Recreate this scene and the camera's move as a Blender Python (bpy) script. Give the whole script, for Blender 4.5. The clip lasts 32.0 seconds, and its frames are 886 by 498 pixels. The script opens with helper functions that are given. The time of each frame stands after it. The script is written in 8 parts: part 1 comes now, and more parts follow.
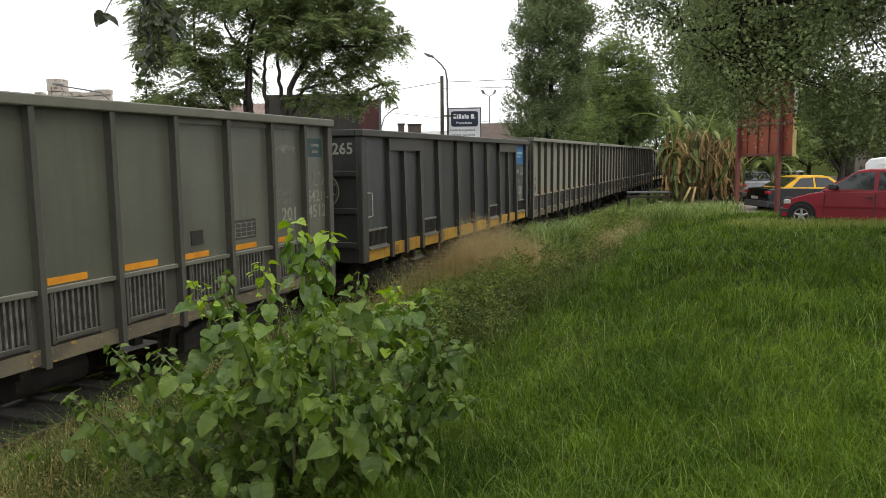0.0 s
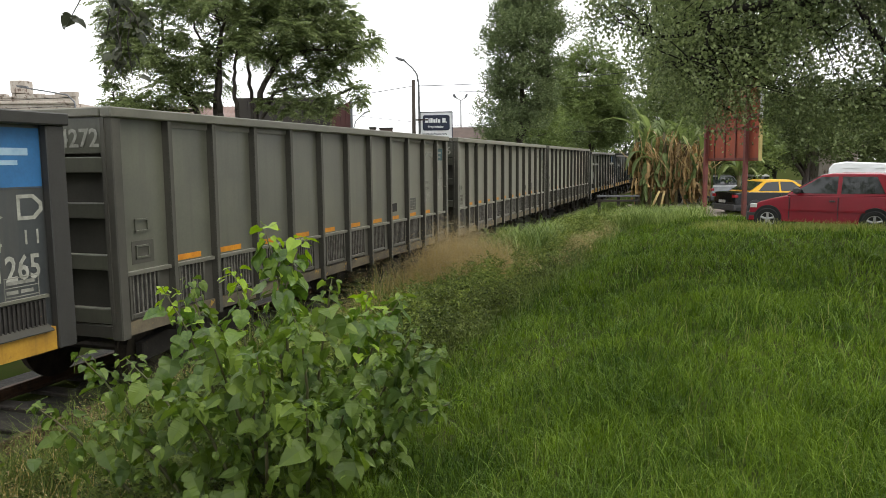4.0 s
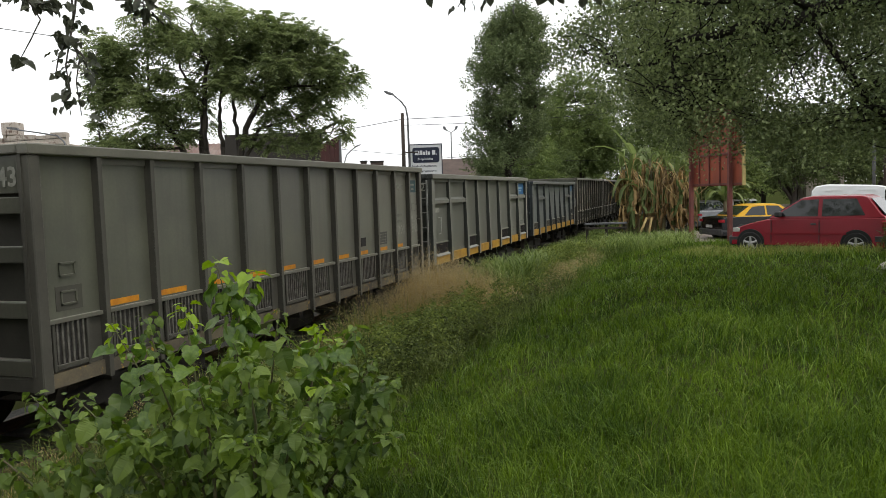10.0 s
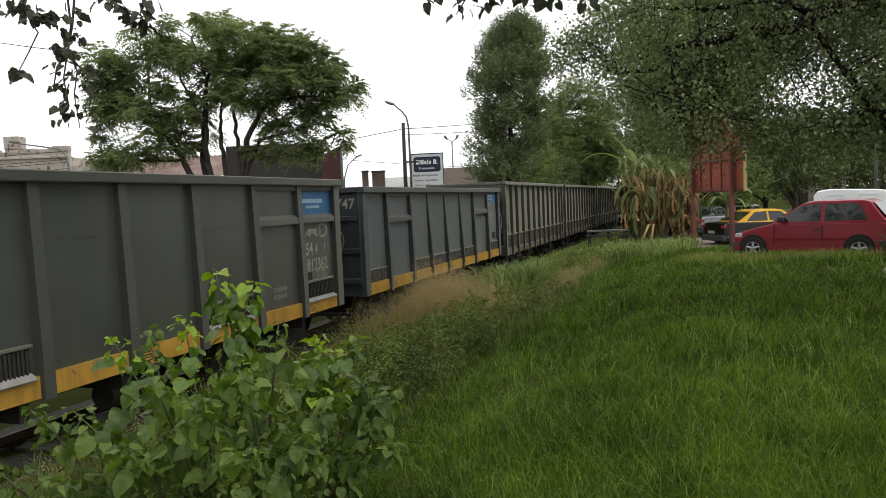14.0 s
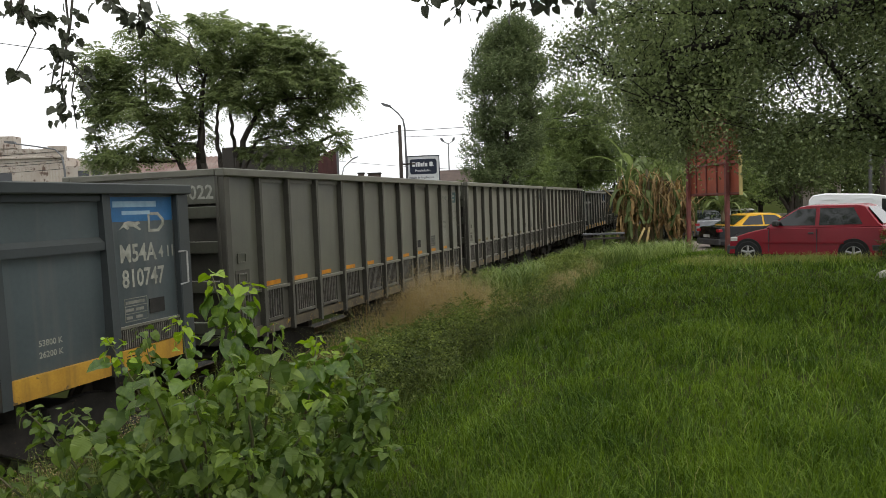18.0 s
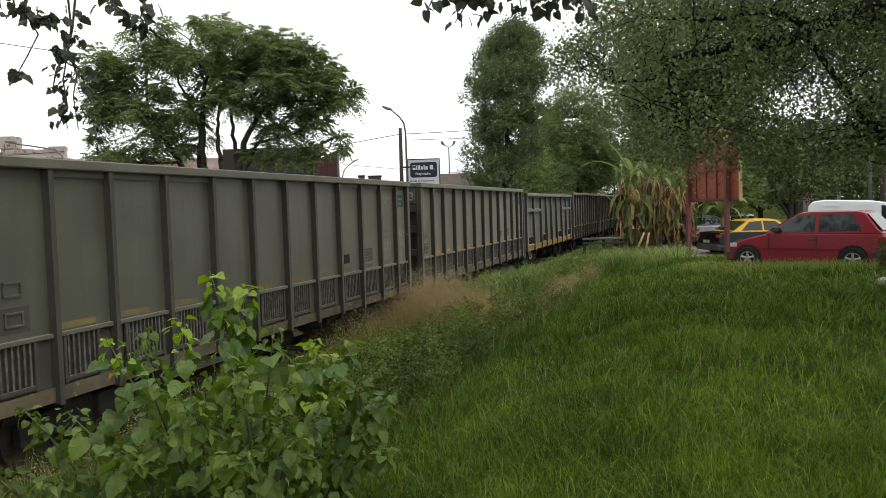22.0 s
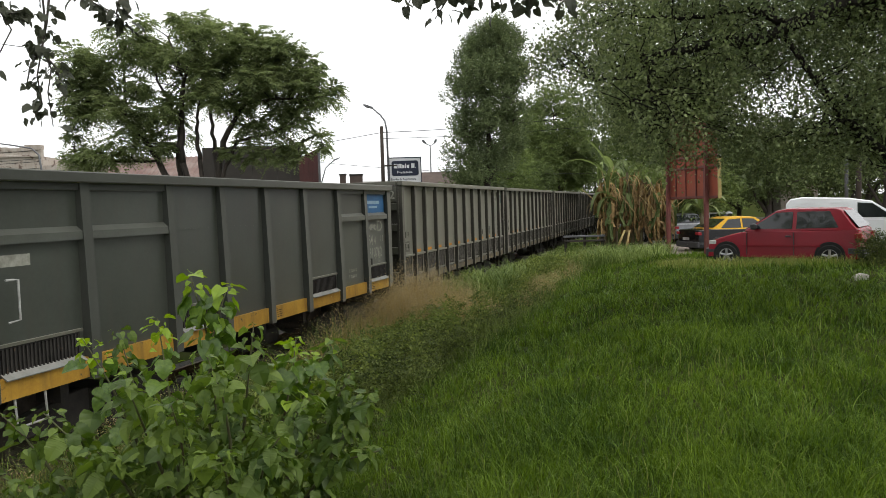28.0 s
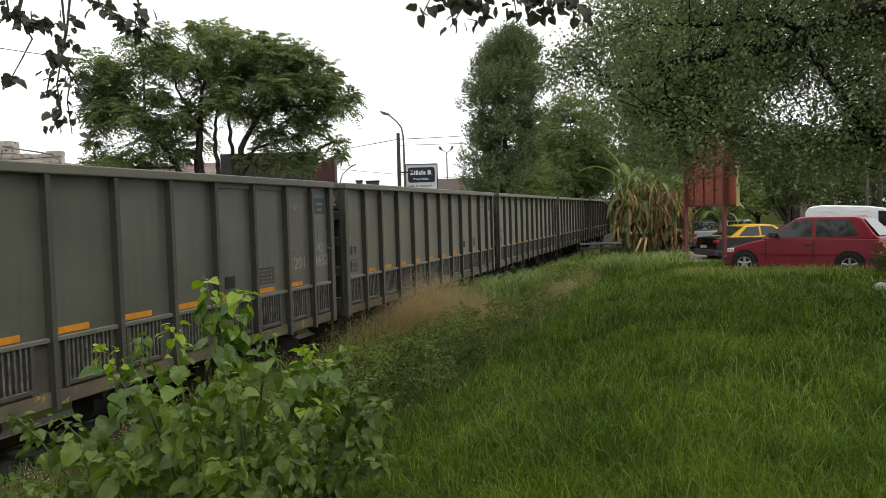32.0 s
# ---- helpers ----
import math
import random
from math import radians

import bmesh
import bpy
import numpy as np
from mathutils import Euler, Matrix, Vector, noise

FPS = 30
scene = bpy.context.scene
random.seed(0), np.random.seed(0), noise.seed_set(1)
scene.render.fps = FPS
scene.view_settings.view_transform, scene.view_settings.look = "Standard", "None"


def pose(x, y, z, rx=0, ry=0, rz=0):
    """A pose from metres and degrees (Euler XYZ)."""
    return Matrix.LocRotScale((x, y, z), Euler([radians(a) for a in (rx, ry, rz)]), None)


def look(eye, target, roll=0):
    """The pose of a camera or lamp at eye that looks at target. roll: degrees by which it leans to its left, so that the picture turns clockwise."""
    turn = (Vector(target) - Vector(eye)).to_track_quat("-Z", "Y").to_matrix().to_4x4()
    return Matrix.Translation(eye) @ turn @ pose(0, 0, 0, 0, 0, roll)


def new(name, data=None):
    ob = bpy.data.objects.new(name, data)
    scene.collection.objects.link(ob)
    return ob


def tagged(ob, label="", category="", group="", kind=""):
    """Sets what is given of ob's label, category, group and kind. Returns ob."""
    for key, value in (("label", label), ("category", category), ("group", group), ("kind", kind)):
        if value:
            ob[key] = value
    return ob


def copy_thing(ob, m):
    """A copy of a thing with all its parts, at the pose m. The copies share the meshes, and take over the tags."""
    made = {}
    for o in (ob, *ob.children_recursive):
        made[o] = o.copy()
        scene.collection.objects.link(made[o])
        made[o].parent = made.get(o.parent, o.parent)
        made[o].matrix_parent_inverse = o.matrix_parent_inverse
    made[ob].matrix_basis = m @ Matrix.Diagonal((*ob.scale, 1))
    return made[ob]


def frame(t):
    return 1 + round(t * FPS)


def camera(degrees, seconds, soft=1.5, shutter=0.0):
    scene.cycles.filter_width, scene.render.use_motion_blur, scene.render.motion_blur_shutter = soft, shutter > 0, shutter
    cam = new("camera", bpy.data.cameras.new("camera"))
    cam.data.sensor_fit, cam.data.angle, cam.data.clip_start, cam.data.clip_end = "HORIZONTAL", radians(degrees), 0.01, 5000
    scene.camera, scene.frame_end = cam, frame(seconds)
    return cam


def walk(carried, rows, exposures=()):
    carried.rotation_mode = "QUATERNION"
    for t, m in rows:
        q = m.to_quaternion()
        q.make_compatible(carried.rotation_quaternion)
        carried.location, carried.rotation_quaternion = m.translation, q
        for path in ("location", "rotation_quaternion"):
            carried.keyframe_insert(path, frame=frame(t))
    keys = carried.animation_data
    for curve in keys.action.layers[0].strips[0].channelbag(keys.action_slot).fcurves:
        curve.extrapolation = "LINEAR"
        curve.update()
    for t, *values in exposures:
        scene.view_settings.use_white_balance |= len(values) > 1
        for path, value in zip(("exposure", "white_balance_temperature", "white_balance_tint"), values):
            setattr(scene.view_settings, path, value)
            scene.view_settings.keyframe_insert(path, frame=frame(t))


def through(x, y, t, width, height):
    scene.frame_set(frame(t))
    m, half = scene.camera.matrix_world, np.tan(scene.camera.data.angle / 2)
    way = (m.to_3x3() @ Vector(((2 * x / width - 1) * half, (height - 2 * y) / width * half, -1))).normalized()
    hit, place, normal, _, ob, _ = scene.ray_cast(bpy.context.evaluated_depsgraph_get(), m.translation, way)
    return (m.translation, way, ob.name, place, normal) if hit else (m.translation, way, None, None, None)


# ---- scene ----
cam = camera(60.74, 32.0, soft=0.5)
# seconds, eye x y z, yaw, pitch, roll of a phone held by someone standing on the lawn
PATH = [
    (0, 0.000, 0.000, 1.702, 3.66, -6.81, -0.62),
    (0.5, -0.011, -0.008, 1.708, 3.54, -6.79, -0.57),
    (1, -0.012, -0.006, 1.709, 3.27, -6.96, -0.63),
    (1.5, -0.021, -0.012, 1.708, 3.23, -6.93, -0.65),
    (2, -0.022, -0.019, 1.711, 2.48, -7.04, -0.58),
    (2.5, -0.015, -0.008, 1.712, 2.09, -7.34, -0.42),
    (3, -0.017, -0.017, 1.713, 1.90, -6.97, -0.30),
    (3.5, -0.015, -0.018, 1.709, 1.87, -6.65, -0.47),
    (4, -0.007, -0.008, 1.708, 1.51, -6.55, -0.53),
    (4.5, 0.012, -0.007, 1.707, 0.99, -6.23, -0.60),
    (6.5, 0.178, 0.050, 1.704, 1.39, -6.41, -1.48),
    (7, 0.259, 0.042, 1.706, 1.84, -6.01, -1.35),
    (7.5, 0.286, 0.037, 1.702, 1.57, -5.02, -1.29),
    (8, 0.277, 0.043, 1.697, 1.50, -5.00, -1.54),
    (8.5, 0.273, 0.037, 1.695, 1.48, -4.90, -1.69),
    (9, 0.288, 0.008, 1.697, 1.30, -4.89, -1.87),
    (9.5, 0.290, 0.001, 1.697, 1.15, -4.50, -1.82),
    (10, 0.290, -0.020, 1.697, 1.20, -4.18, -1.81),
    (10.5, 0.290, -0.037, 1.698, 1.42, -3.63, -1.83),
    (11, 0.288, -0.039, 1.697, 1.16, -3.67, -1.81),
    (11.5, 0.295, -0.033, 1.700, 1.16, -3.48, -1.93),
    (12, 0.293, -0.022, 1.700, 1.21, -3.32, -1.96),
    (12.5, 0.294, -0.016, 1.697, 1.09, -3.35, -2.03),
    (13, 0.296, -0.010, 1.697, 1.00, -3.46, -2.17),
    (13.5, 0.300, 0.001, 1.695, 1.13, -3.60, -2.33),
    (14, 0.300, 0.010, 1.693, 1.35, -3.49, -2.45),
    (14.5, 0.302, 0.011, 1.695, 1.47, -3.52, -2.32),
    (16.5, 0.299, 0.037, 1.692, 1.65, -3.45, -2.29),
    (17, 0.297, 0.016, 1.694, 1.69, -3.30, -2.10),
    (17.5, 0.295, 0.010, 1.695, 1.55, -3.39, -2.08),
    (18, 0.295, -0.001, 1.695, 1.02, -3.33, -2.14),
    (18.5, 0.290, -0.010, 1.698, 0.96, -3.06, -2.07),
    (19, 0.288, 0.019, 1.700, 0.90, -3.00, -2.05),
    (19.5, 0.288, -0.011, 1.699, 0.68, -2.92, -1.89),
    (20, 0.283, -0.003, 1.695, 0.74, -3.02, -1.82),
    (20.5, 0.280, -0.015, 1.698, 0.71, -2.82, -1.87),
    (21, 0.288, -0.020, 1.698, 0.66, -2.66, -1.94),
    (21.5, 0.297, -0.024, 1.697, 0.69, -2.73, -1.93),
    (22, 0.297, -0.011, 1.698, 0.99, -3.08, -1.70),
    (22.5, 0.296, 0.001, 1.694, 1.42, -3.07, -1.91),
    (23, 0.297, 0.008, 1.691, 1.26, -3.06, -1.79),
    (23.5, 0.299, 0.012, 1.693, 1.25, -3.13, -2.05),
    (24, 0.302, 0.004, 1.692, 1.34, -3.14, -2.22),
    (24.5, 0.290, 0.004, 1.690, 1.13, -3.14, -1.91),
    (25, 0.292, -0.004, 1.697, 0.95, -3.02, -2.00),
    (25.5, 0.303, 0.012, 1.693, 0.35, -3.13, -2.09),
    (26, 0.305, 0.012, 1.696, -0.04, -3.30, -1.84),
    (26.5, 0.303, 0.005, 1.691, -0.27, -3.34, -1.86),
    (28.5, 0.303, -0.000, 1.688, -0.40, -3.21, -1.82),
    (29, 0.303, 0.006, 1.689, -0.30, -3.31, -1.69),
    (29.5, 0.308, 0.013, 1.691, -0.05, -3.26, -1.92),
    (30, 0.308, 0.018, 1.696, 0.22, -3.23, -1.93),
    (30.5, 0.310, -0.000, 1.697, 0.44, -2.85, -1.95),
    (31, 0.301, -0.010, 1.693, 0.76, -2.46, -1.69),
    (31.5, 0.315, -0.011, 1.694, 0.73, -2.51, -1.95),
    (32, 0.317, 0.003, 1.697, 0.83, -2.70, -1.65),
]
walk(cam, [(r[0], pose(r[1], r[2], r[3], 90 + r[5], 0, r[4]) @ pose(0, 0, 0, 0, 0, r[6])) for r in PATH],
     exposures=[(0.0, 0.41), (1.0, 0.44), (2.0, 0.54), (3.0, 0.62), (4.5, 0.61), (7.0, 0.51), (8.0, 0.3), (9.0, 0.25), (10.5, 0.16), (18.0, 0.15), (26.5, 0.17), (28.5, 0.25), (30.0, 0.21), (31.0, 0.13), (32.0, 0.13)])

# ---- world and light: a bright overcast afternoon ----
SUN_EL, SUN_AZ = 55.0, 112.0
world = bpy.data.worlds.new("overcast_sky")
scene.world = world
world.use_nodes = True
wn, wl = world.node_tree.nodes, world.node_tree.links
wn.clear()
w_out, w_bg = wn.new("ShaderNodeOutputWorld"), wn.new("ShaderNodeBackground")
w_sky, w_hsv, w_mix = wn.new("ShaderNodeTexSky"), wn.new("ShaderNodeHueSaturation"), wn.new("ShaderNodeMix")
w_sky.sky_type = "NISHITA"
w_sky.sun_disc = False
w_sky.sun_elevation, w_sky.sun_rotation = radians(SUN_EL), radians(SUN_AZ)
w_sky.dust_density, w_sky.air_density = 4.0, 1.0
w_hsv.inputs["Saturation"].default_value = 0.1
w_mix.data_type = "RGBA"
w_mix.inputs["Factor"].default_value = 0.8
w_mix.inputs["B"].default_value = (9.9, 10.0, 10.1, 1)
w_bg.inputs["Strength"].default_value = 0.13
wl.new(w_sky.outputs[0], w_hsv.inputs["Color"])
wl.new(w_hsv.outputs[0], w_mix.inputs["A"])
wl.new(w_mix.outputs["Result"], w_bg.inputs["Color"])
wl.new(w_bg.outputs[0], w_out.inputs["Surface"])

sun_data = bpy.data.lights.new("sun", "SUN")
sun_data.energy, sun_data.angle, sun_data.color = 0.9, radians(25), (1.0, 0.96, 0.9)
sun = new("sun", sun_data)
sun.matrix_world = look((0, 0, 30), (-13 * math.sin(radians(SUN_AZ)), -13 * math.cos(radians(SUN_AZ)), 30 - 18.6))

# ---- materials ----
def mat(name, base, other=None, scale=3.0, fine=40.0, rough=0.6, metal=0.0, bump=0.15, spread=0.35, stretch=(1, 1, 1), rand=0.0,
        spots=None, spot_at=0.62, streak=None, spec=0.4, back=None, dust=0.0):
    """A painted, dirty or natural surface: two scales of noise between two colours, fine relief, optional stains."""
    m = bpy.data.materials.new(name)
    m.use_nodes = True
    n, l = m.node_tree.nodes, m.node_tree.links
    b = n["Principled BSDF"]
    b.inputs["Roughness"].default_value, b.inputs["Metallic"].default_value = rough, metal
    b.inputs["Specular IOR Level"].default_value = spec
    b.inputs["Sheen Weight"].default_value, b.inputs["Sheen Roughness"].default_value, b.inputs["Sheen Tint"].default_value = dust, 0.45, (0.9, 0.86, 0.72, 1)
    tc, mp = n.new("ShaderNodeTexCoord"), n.new("ShaderNodeMapping")
    mp.inputs["Scale"].default_value = stretch
    l.new(tc.outputs["Object"], mp.inputs[0])
    big, small = n.new("ShaderNodeTexNoise"), n.new("ShaderNodeTexNoise")
    big.inputs["Scale"].default_value, big.inputs["Detail"].default_value = scale, 5
    small.inputs["Scale"].default_value, small.inputs["Detail"].default_value = fine, 3
    l.new(mp.outputs[0], big.inputs["Vector"]), l.new(mp.outputs[0], small.inputs["Vector"])
    other = other or tuple(c * (1 - spread) for c in base)
    ramp = n.new("ShaderNodeMapRange")
    ramp.inputs["From Min"].default_value, ramp.inputs["From Max"].default_value = 0.3, 0.7
    add = n.new("ShaderNodeMath")
    add.operation = "MULTIPLY_ADD"
    add.inputs[1].default_value, add.inputs[2].default_value = 0.35, -0.17
    l.new(small.outputs[0], add.inputs[0])
    total = n.new("ShaderNodeMath")
    l.new(big.outputs[0], total.inputs[0]), l.new(add.outputs[0], total.inputs[1])
    l.new(total.outputs[0], ramp.inputs[0])
    mix = n.new("ShaderNodeMix")
    mix.data_type = "RGBA"
    mix.inputs["A"].default_value, mix.inputs["B"].default_value = (*base, 1), (*other, 1)
    l.new(ramp.outputs[0], mix.inputs["Factor"])
    out = mix.outputs["Result"]
    if streak:
        mp2, st, rr, mx = n.new("ShaderNodeMapping"), n.new("ShaderNodeTexNoise"), n.new("ShaderNodeMapRange"), n.new("ShaderNodeMix")
        mp2.inputs["Scale"].default_value = (6, 6, 0.35)
        st.inputs["Scale"].default_value, st.inputs["Detail"].default_value = 1.6, 5
        rr.inputs["From Min"].default_value, rr.inputs["From Max"].default_value, rr.inputs["To Max"].default_value = 0.5, 0.8, 0.75
        mx.data_type = "RGBA"
        mx.inputs["B"].default_value = (*streak, 1)
        l.new(tc.outputs["Object"], mp2.inputs[0]), l.new(mp2.outputs[0], st.inputs["Vector"])
        l.new(st.outputs[0], rr.inputs[0]), l.new(rr.outputs[0], mx.inputs["Factor"]), l.new(out, mx.inputs["A"])
        out = mx.outputs["Result"]
    if spots:
        sp, sr, sm = n.new("ShaderNodeTexNoise"), n.new("ShaderNodeMapRange"), n.new("ShaderNodeMix")
        sp.inputs["Scale"].default_value, sp.inputs["Detail"].default_value, sp.inputs["Roughness"].default_value = scale * 2.3, 8, 0.65
        sr.inputs["From Min"].default_value, sr.inputs["From Max"].default_value = spot_at, spot_at + 0.06
        sm.data_type = "RGBA"
        sm.inputs["B"].default_value = (*spots, 1)
        l.new(tc.outputs["Object"], sp.inputs["Vector"]), l.new(sp.outputs[0], sr.inputs[0])
        l.new(sr.outputs[0], sm.inputs["Factor"]), l.new(out, sm.inputs["A"])
        out = sm.outputs["Result"]
    if rand:
        info, hv, rm = n.new("ShaderNodeObjectInfo"), n.new("ShaderNodeHueSaturation"), n.new("ShaderNodeMapRange")
        rm.inputs["To Min"].default_value, rm.inputs["To Max"].default_value = 1 - rand, 1 + rand
        l.new(info.outputs["Random"], rm.inputs[0]), l.new(rm.outputs[0], hv.inputs["Value"]), l.new(out, hv.inputs["Color"])
        out = hv.outputs[0]
    l.new(out, b.inputs["Base Color"])
    if bump:
        bp = n.new("ShaderNodeBump")
        bp.inputs["Strength"].default_value, bp.inputs["Distance"].default_value = bump, 0.01
        l.new(total.outputs[0], bp.inputs["Height"]), l.new(bp.outputs[0], b.inputs["Normal"])
    return m


def leaf_mat(name, dark, light, through=0.35, rough=0.5, island=True, patch=0.8, power=1.0, spec=0.2):
    """Foliage: colour varies leaf by leaf and in broad patches; some light passes through."""
    m = bpy.data.materials.new(name)
    m.use_nodes = True
    n, l = m.node_tree.nodes, m.node_tree.links
    b, out = n["Principled BSDF"], n["Material Output"]
    b.inputs["Roughness"].default_value, b.inputs["Specular IOR Level"].default_value = rough, spec
    rnd = n.new("ShaderNodeNewGeometry").outputs["Random Per Island"] if island else n.new("ShaderNodeObjectInfo").outputs["Random"]
    tc, nz = n.new("ShaderNodeTexCoord"), n.new("ShaderNodeTexNoise")
    nz.inputs["Scale"].default_value, nz.inputs["Detail"].default_value = patch, 4
    l.new(tc.outputs["Object"], nz.inputs["Vector"])
    mr, ad, mix = n.new("ShaderNodeMapRange"), n.new("ShaderNodeMath"), n.new("ShaderNodeMix")
    mr.inputs["From Min"].default_value, mr.inputs["From Max"].default_value = 0.3, 0.7
    l.new(nz.outputs[0], mr.inputs[0])
    ad.operation = "MULTIPLY_ADD"
    ad.inputs[1].default_value = 0.55
    hf = n.new("ShaderNodeMath")
    hf.operation = "MULTIPLY"
    hf.inputs[1].default_value = 0.45
    l.new(mr.outputs[0], hf.inputs[0]), l.new(rnd, ad.inputs[0]), l.new(hf.outputs[0], ad.inputs[2])
    mix.data_type = "RGBA"
    mix.inputs["A"].default_value, mix.inputs["B"].default_value = (*dark, 1), (*light, 1)
    pw = n.new("ShaderNodeMath")
    pw.operation = "POWER"
    pw.inputs[1].default_value = power
    l.new(ad.outputs[0], pw.inputs[0]), l.new(pw.outputs[0], mix.inputs["Factor"]), l.new(mix.outputs["Result"], b.inputs["Base Color"])
    if through:
        tr, ms = n.new("ShaderNodeBsdfTranslucent"), n.new("ShaderNodeMixShader")
        gl = n.new("ShaderNodeHueSaturation")
        gl.inputs["Value"].default_value, gl.inputs["Saturation"].default_value = 1.3, 1.15
        l.new(mix.outputs["Result"], gl.inputs["Color"]), l.new(gl.outputs[0], tr.inputs["Color"])
        ms.inputs[0].default_value = through
        l.new(b.outputs[0], ms.inputs[1]), l.new(tr.outputs[0], ms.inputs[2]), l.new(ms.outputs[0], out.inputs["Surface"])
    return m


def glass_mat(name, tint=(0.02, 0.025, 0.025)):
    m = bpy.data.materials.new(name)
    m.use_nodes = True
    b = m.node_tree.nodes["Principled BSDF"]
    b.inputs["Base Color"].default_value = (*tint, 1)
    b.inputs["Roughness"].default_value, b.inputs["Specular IOR Level"].default_value = 0.05, 0.6
    return m


M_WAG = mat("wagon_grey_paint", (0.072, 0.075, 0.05), (0.038, 0.04, 0.027), scale=1.3, fine=25, rough=0.4, spec=0.7, dust=0.5, bump=0.05, rand=0.08,
            streak=(0.035, 0.033, 0.024), spots=(0.04, 0.034, 0.024), spot_at=0.7)
M_RIB = mat("wagon_rib_paint", (0.05, 0.048, 0.036), (0.028, 0.026, 0.02), dust=0.4, scale=2.5, fine=30, rough=0.65, bump=0.08, rand=0.08, spots=(0.06, 0.045, 0.03), spot_at=0.68)
M_RIM = mat("wagon_rim_paint", (0.12, 0.118, 0.09), (0.08, 0.078, 0.06), dust=0.35, scale=1.5, rough=0.5, bump=0.05, spots=(0.07, 0.05, 0.035), spot_at=0.7)
M_SILL = mat("grimy_lower_sill", (0.14, 0.115, 0.07), (0.07, 0.06, 0.045), scale=4, rough=0.75, spots=(0.32, 0.2, 0.04), spot_at=0.6)
M_GRILLE = mat("worn_grille_steel", (0.15, 0.14, 0.12), (0.05, 0.046, 0.038), scale=9, rough=0.6, metal=0.1)
# near-black: painted shade behind grilles and slots, also dark hatches, plates and print
M_DARKIN = mat("recess_shade_and_dark_plates", (0.028, 0.026, 0.023), (0.015, 0.014, 0.012), scale=6, rough=0.85)
M_DARK = mat("dark_wagon_paint", (0.044, 0.049, 0.05), (0.026, 0.029, 0.03), scale=1.2, fine=20, rough=0.36, spec=0.8, bump=0.04, rand=0.06,
             streak=(0.075, 0.07, 0.06), spots=(0.11, 0.11, 0.1), spot_at=0.75)
M_DRIB = mat("dark_wagon_rib", (0.034, 0.033, 0.03), (0.022, 0.021, 0.019), dust=0.15, scale=2.5, rough=0.5, bump=0.06)
M_OLIVE = mat("olive_wagon_paint", (0.038, 0.046, 0.036), (0.02, 0.024, 0.019), scale=1.2, fine=20, rough=0.38, spec=0.6, dust=0.32, bump=0.04,
              streak=(0.036, 0.035, 0.027), spots=(0.08, 0.078, 0.062), spot_at=0.78)
M_ORIB = mat("olive_wagon_rib", (0.034, 0.04, 0.034), (0.024, 0.027, 0.023), dust=0.55, scale=2.5, rough=0.5, bump=0.06)
M_BLUE = mat("slate_blue_wagon_paint", (0.047, 0.064, 0.07), (0.028, 0.039, 0.043), scale=1.2, fine=20, rough=0.38, spec=0.6, dust=0.25, bump=0.04,
             streak=(0.075, 0.076, 0.074), spots=(0.1, 0.09, 0.075), spot_at=0.74)
M_BRIB = mat("slate_blue_wagon_rib", (0.03, 0.038, 0.042), (0.02, 0.026, 0.028), dust=0.3, scale=2.5, rough=0.5)
M_YEL = mat("yellow_sill_paint", (0.44, 0.25, 0.03), (0.3, 0.16, 0.02), scale=3, rough=0.55, spots=(0.09, 0.06, 0.03), spot_at=0.62, streak=(0.12, 0.07, 0.025))
M_ORANGE = mat("orange_reflector", (0.6, 0.25, 0.01), (0.42, 0.16, 0.01), scale=8, rough=0.5, spots=(0.18, 0.09, 0.03), spot_at=0.66)
M_OLDREFL = mat("worn_yellow_reflector", (0.2, 0.15, 0.04), (0.13, 0.11, 0.06), scale=5, rough=0.6, spots=(0.13, 0.12, 0.085), spot_at=0.55)
M_STEN = mat("faded_white_stencil", (0.34, 0.34, 0.29), (0.2, 0.2, 0.165), scale=12, rough=0.7, bump=0)
M_STEN_OLD = mat("very_faded_stencil", (0.24, 0.24, 0.2), (0.13, 0.13, 0.11), scale=9, rough=0.7, bump=0)
M_SIGNBLUE = mat("blue_panel_paint", (0.03, 0.13, 0.29), (0.025, 0.1, 0.22), scale=5, rough=0.5, bump=0.02)
M_TEAL = mat("faded_teal_panel", (0.03, 0.075, 0.08), (0.035, 0.06, 0.06), scale=6, rough=0.6, bump=0.02)
M_BOGIE = mat("bogie_grime", (0.035, 0.03, 0.026), (0.018, 0.016, 0.014), scale=6, rough=0.85, spots=(0.07, 0.045, 0.03))
M_WHEEL = mat("wheel_steel", (0.08, 0.065, 0.052), (0.035, 0.03, 0.026), scale=7, rough=0.6, metal=0.5)
M_SIGNPALE = mat("pale_blue_lettering_paint", (0.3, 0.42, 0.5), (0.2, 0.32, 0.42), scale=8, rough=0.6, bump=0)
M_SIGNPOST = mat("worn_pale_grey_paint", (0.28, 0.28, 0.255), (0.19, 0.19, 0.17), scale=6, rough=0.6)
M_SHELF = mat("olive_shelf_paint", (0.06, 0.068, 0.056), (0.038, 0.042, 0.034), scale=3, rough=0.4, spec=0.6, dust=0.4)
M_PLATE = mat("pale_drip_plate", (0.42, 0.42, 0.4), (0.25, 0.24, 0.22), scale=5, rough=0.5)
M_COAL = mat("dark_load", (0.03, 0.028, 0.025), rough=0.95, scale=8, bump=0.6)
M_RUSTRAIL = mat("rail_steel", (0.13, 0.075, 0.045), (0.06, 0.04, 0.03), scale=8, rough=0.7, metal=0.3)
M_SLEEPER = mat("weathered_sleeper", (0.055, 0.046, 0.037), (0.03, 0.026, 0.022), scale=4, rough=0.9, stretch=(1, 6, 1))
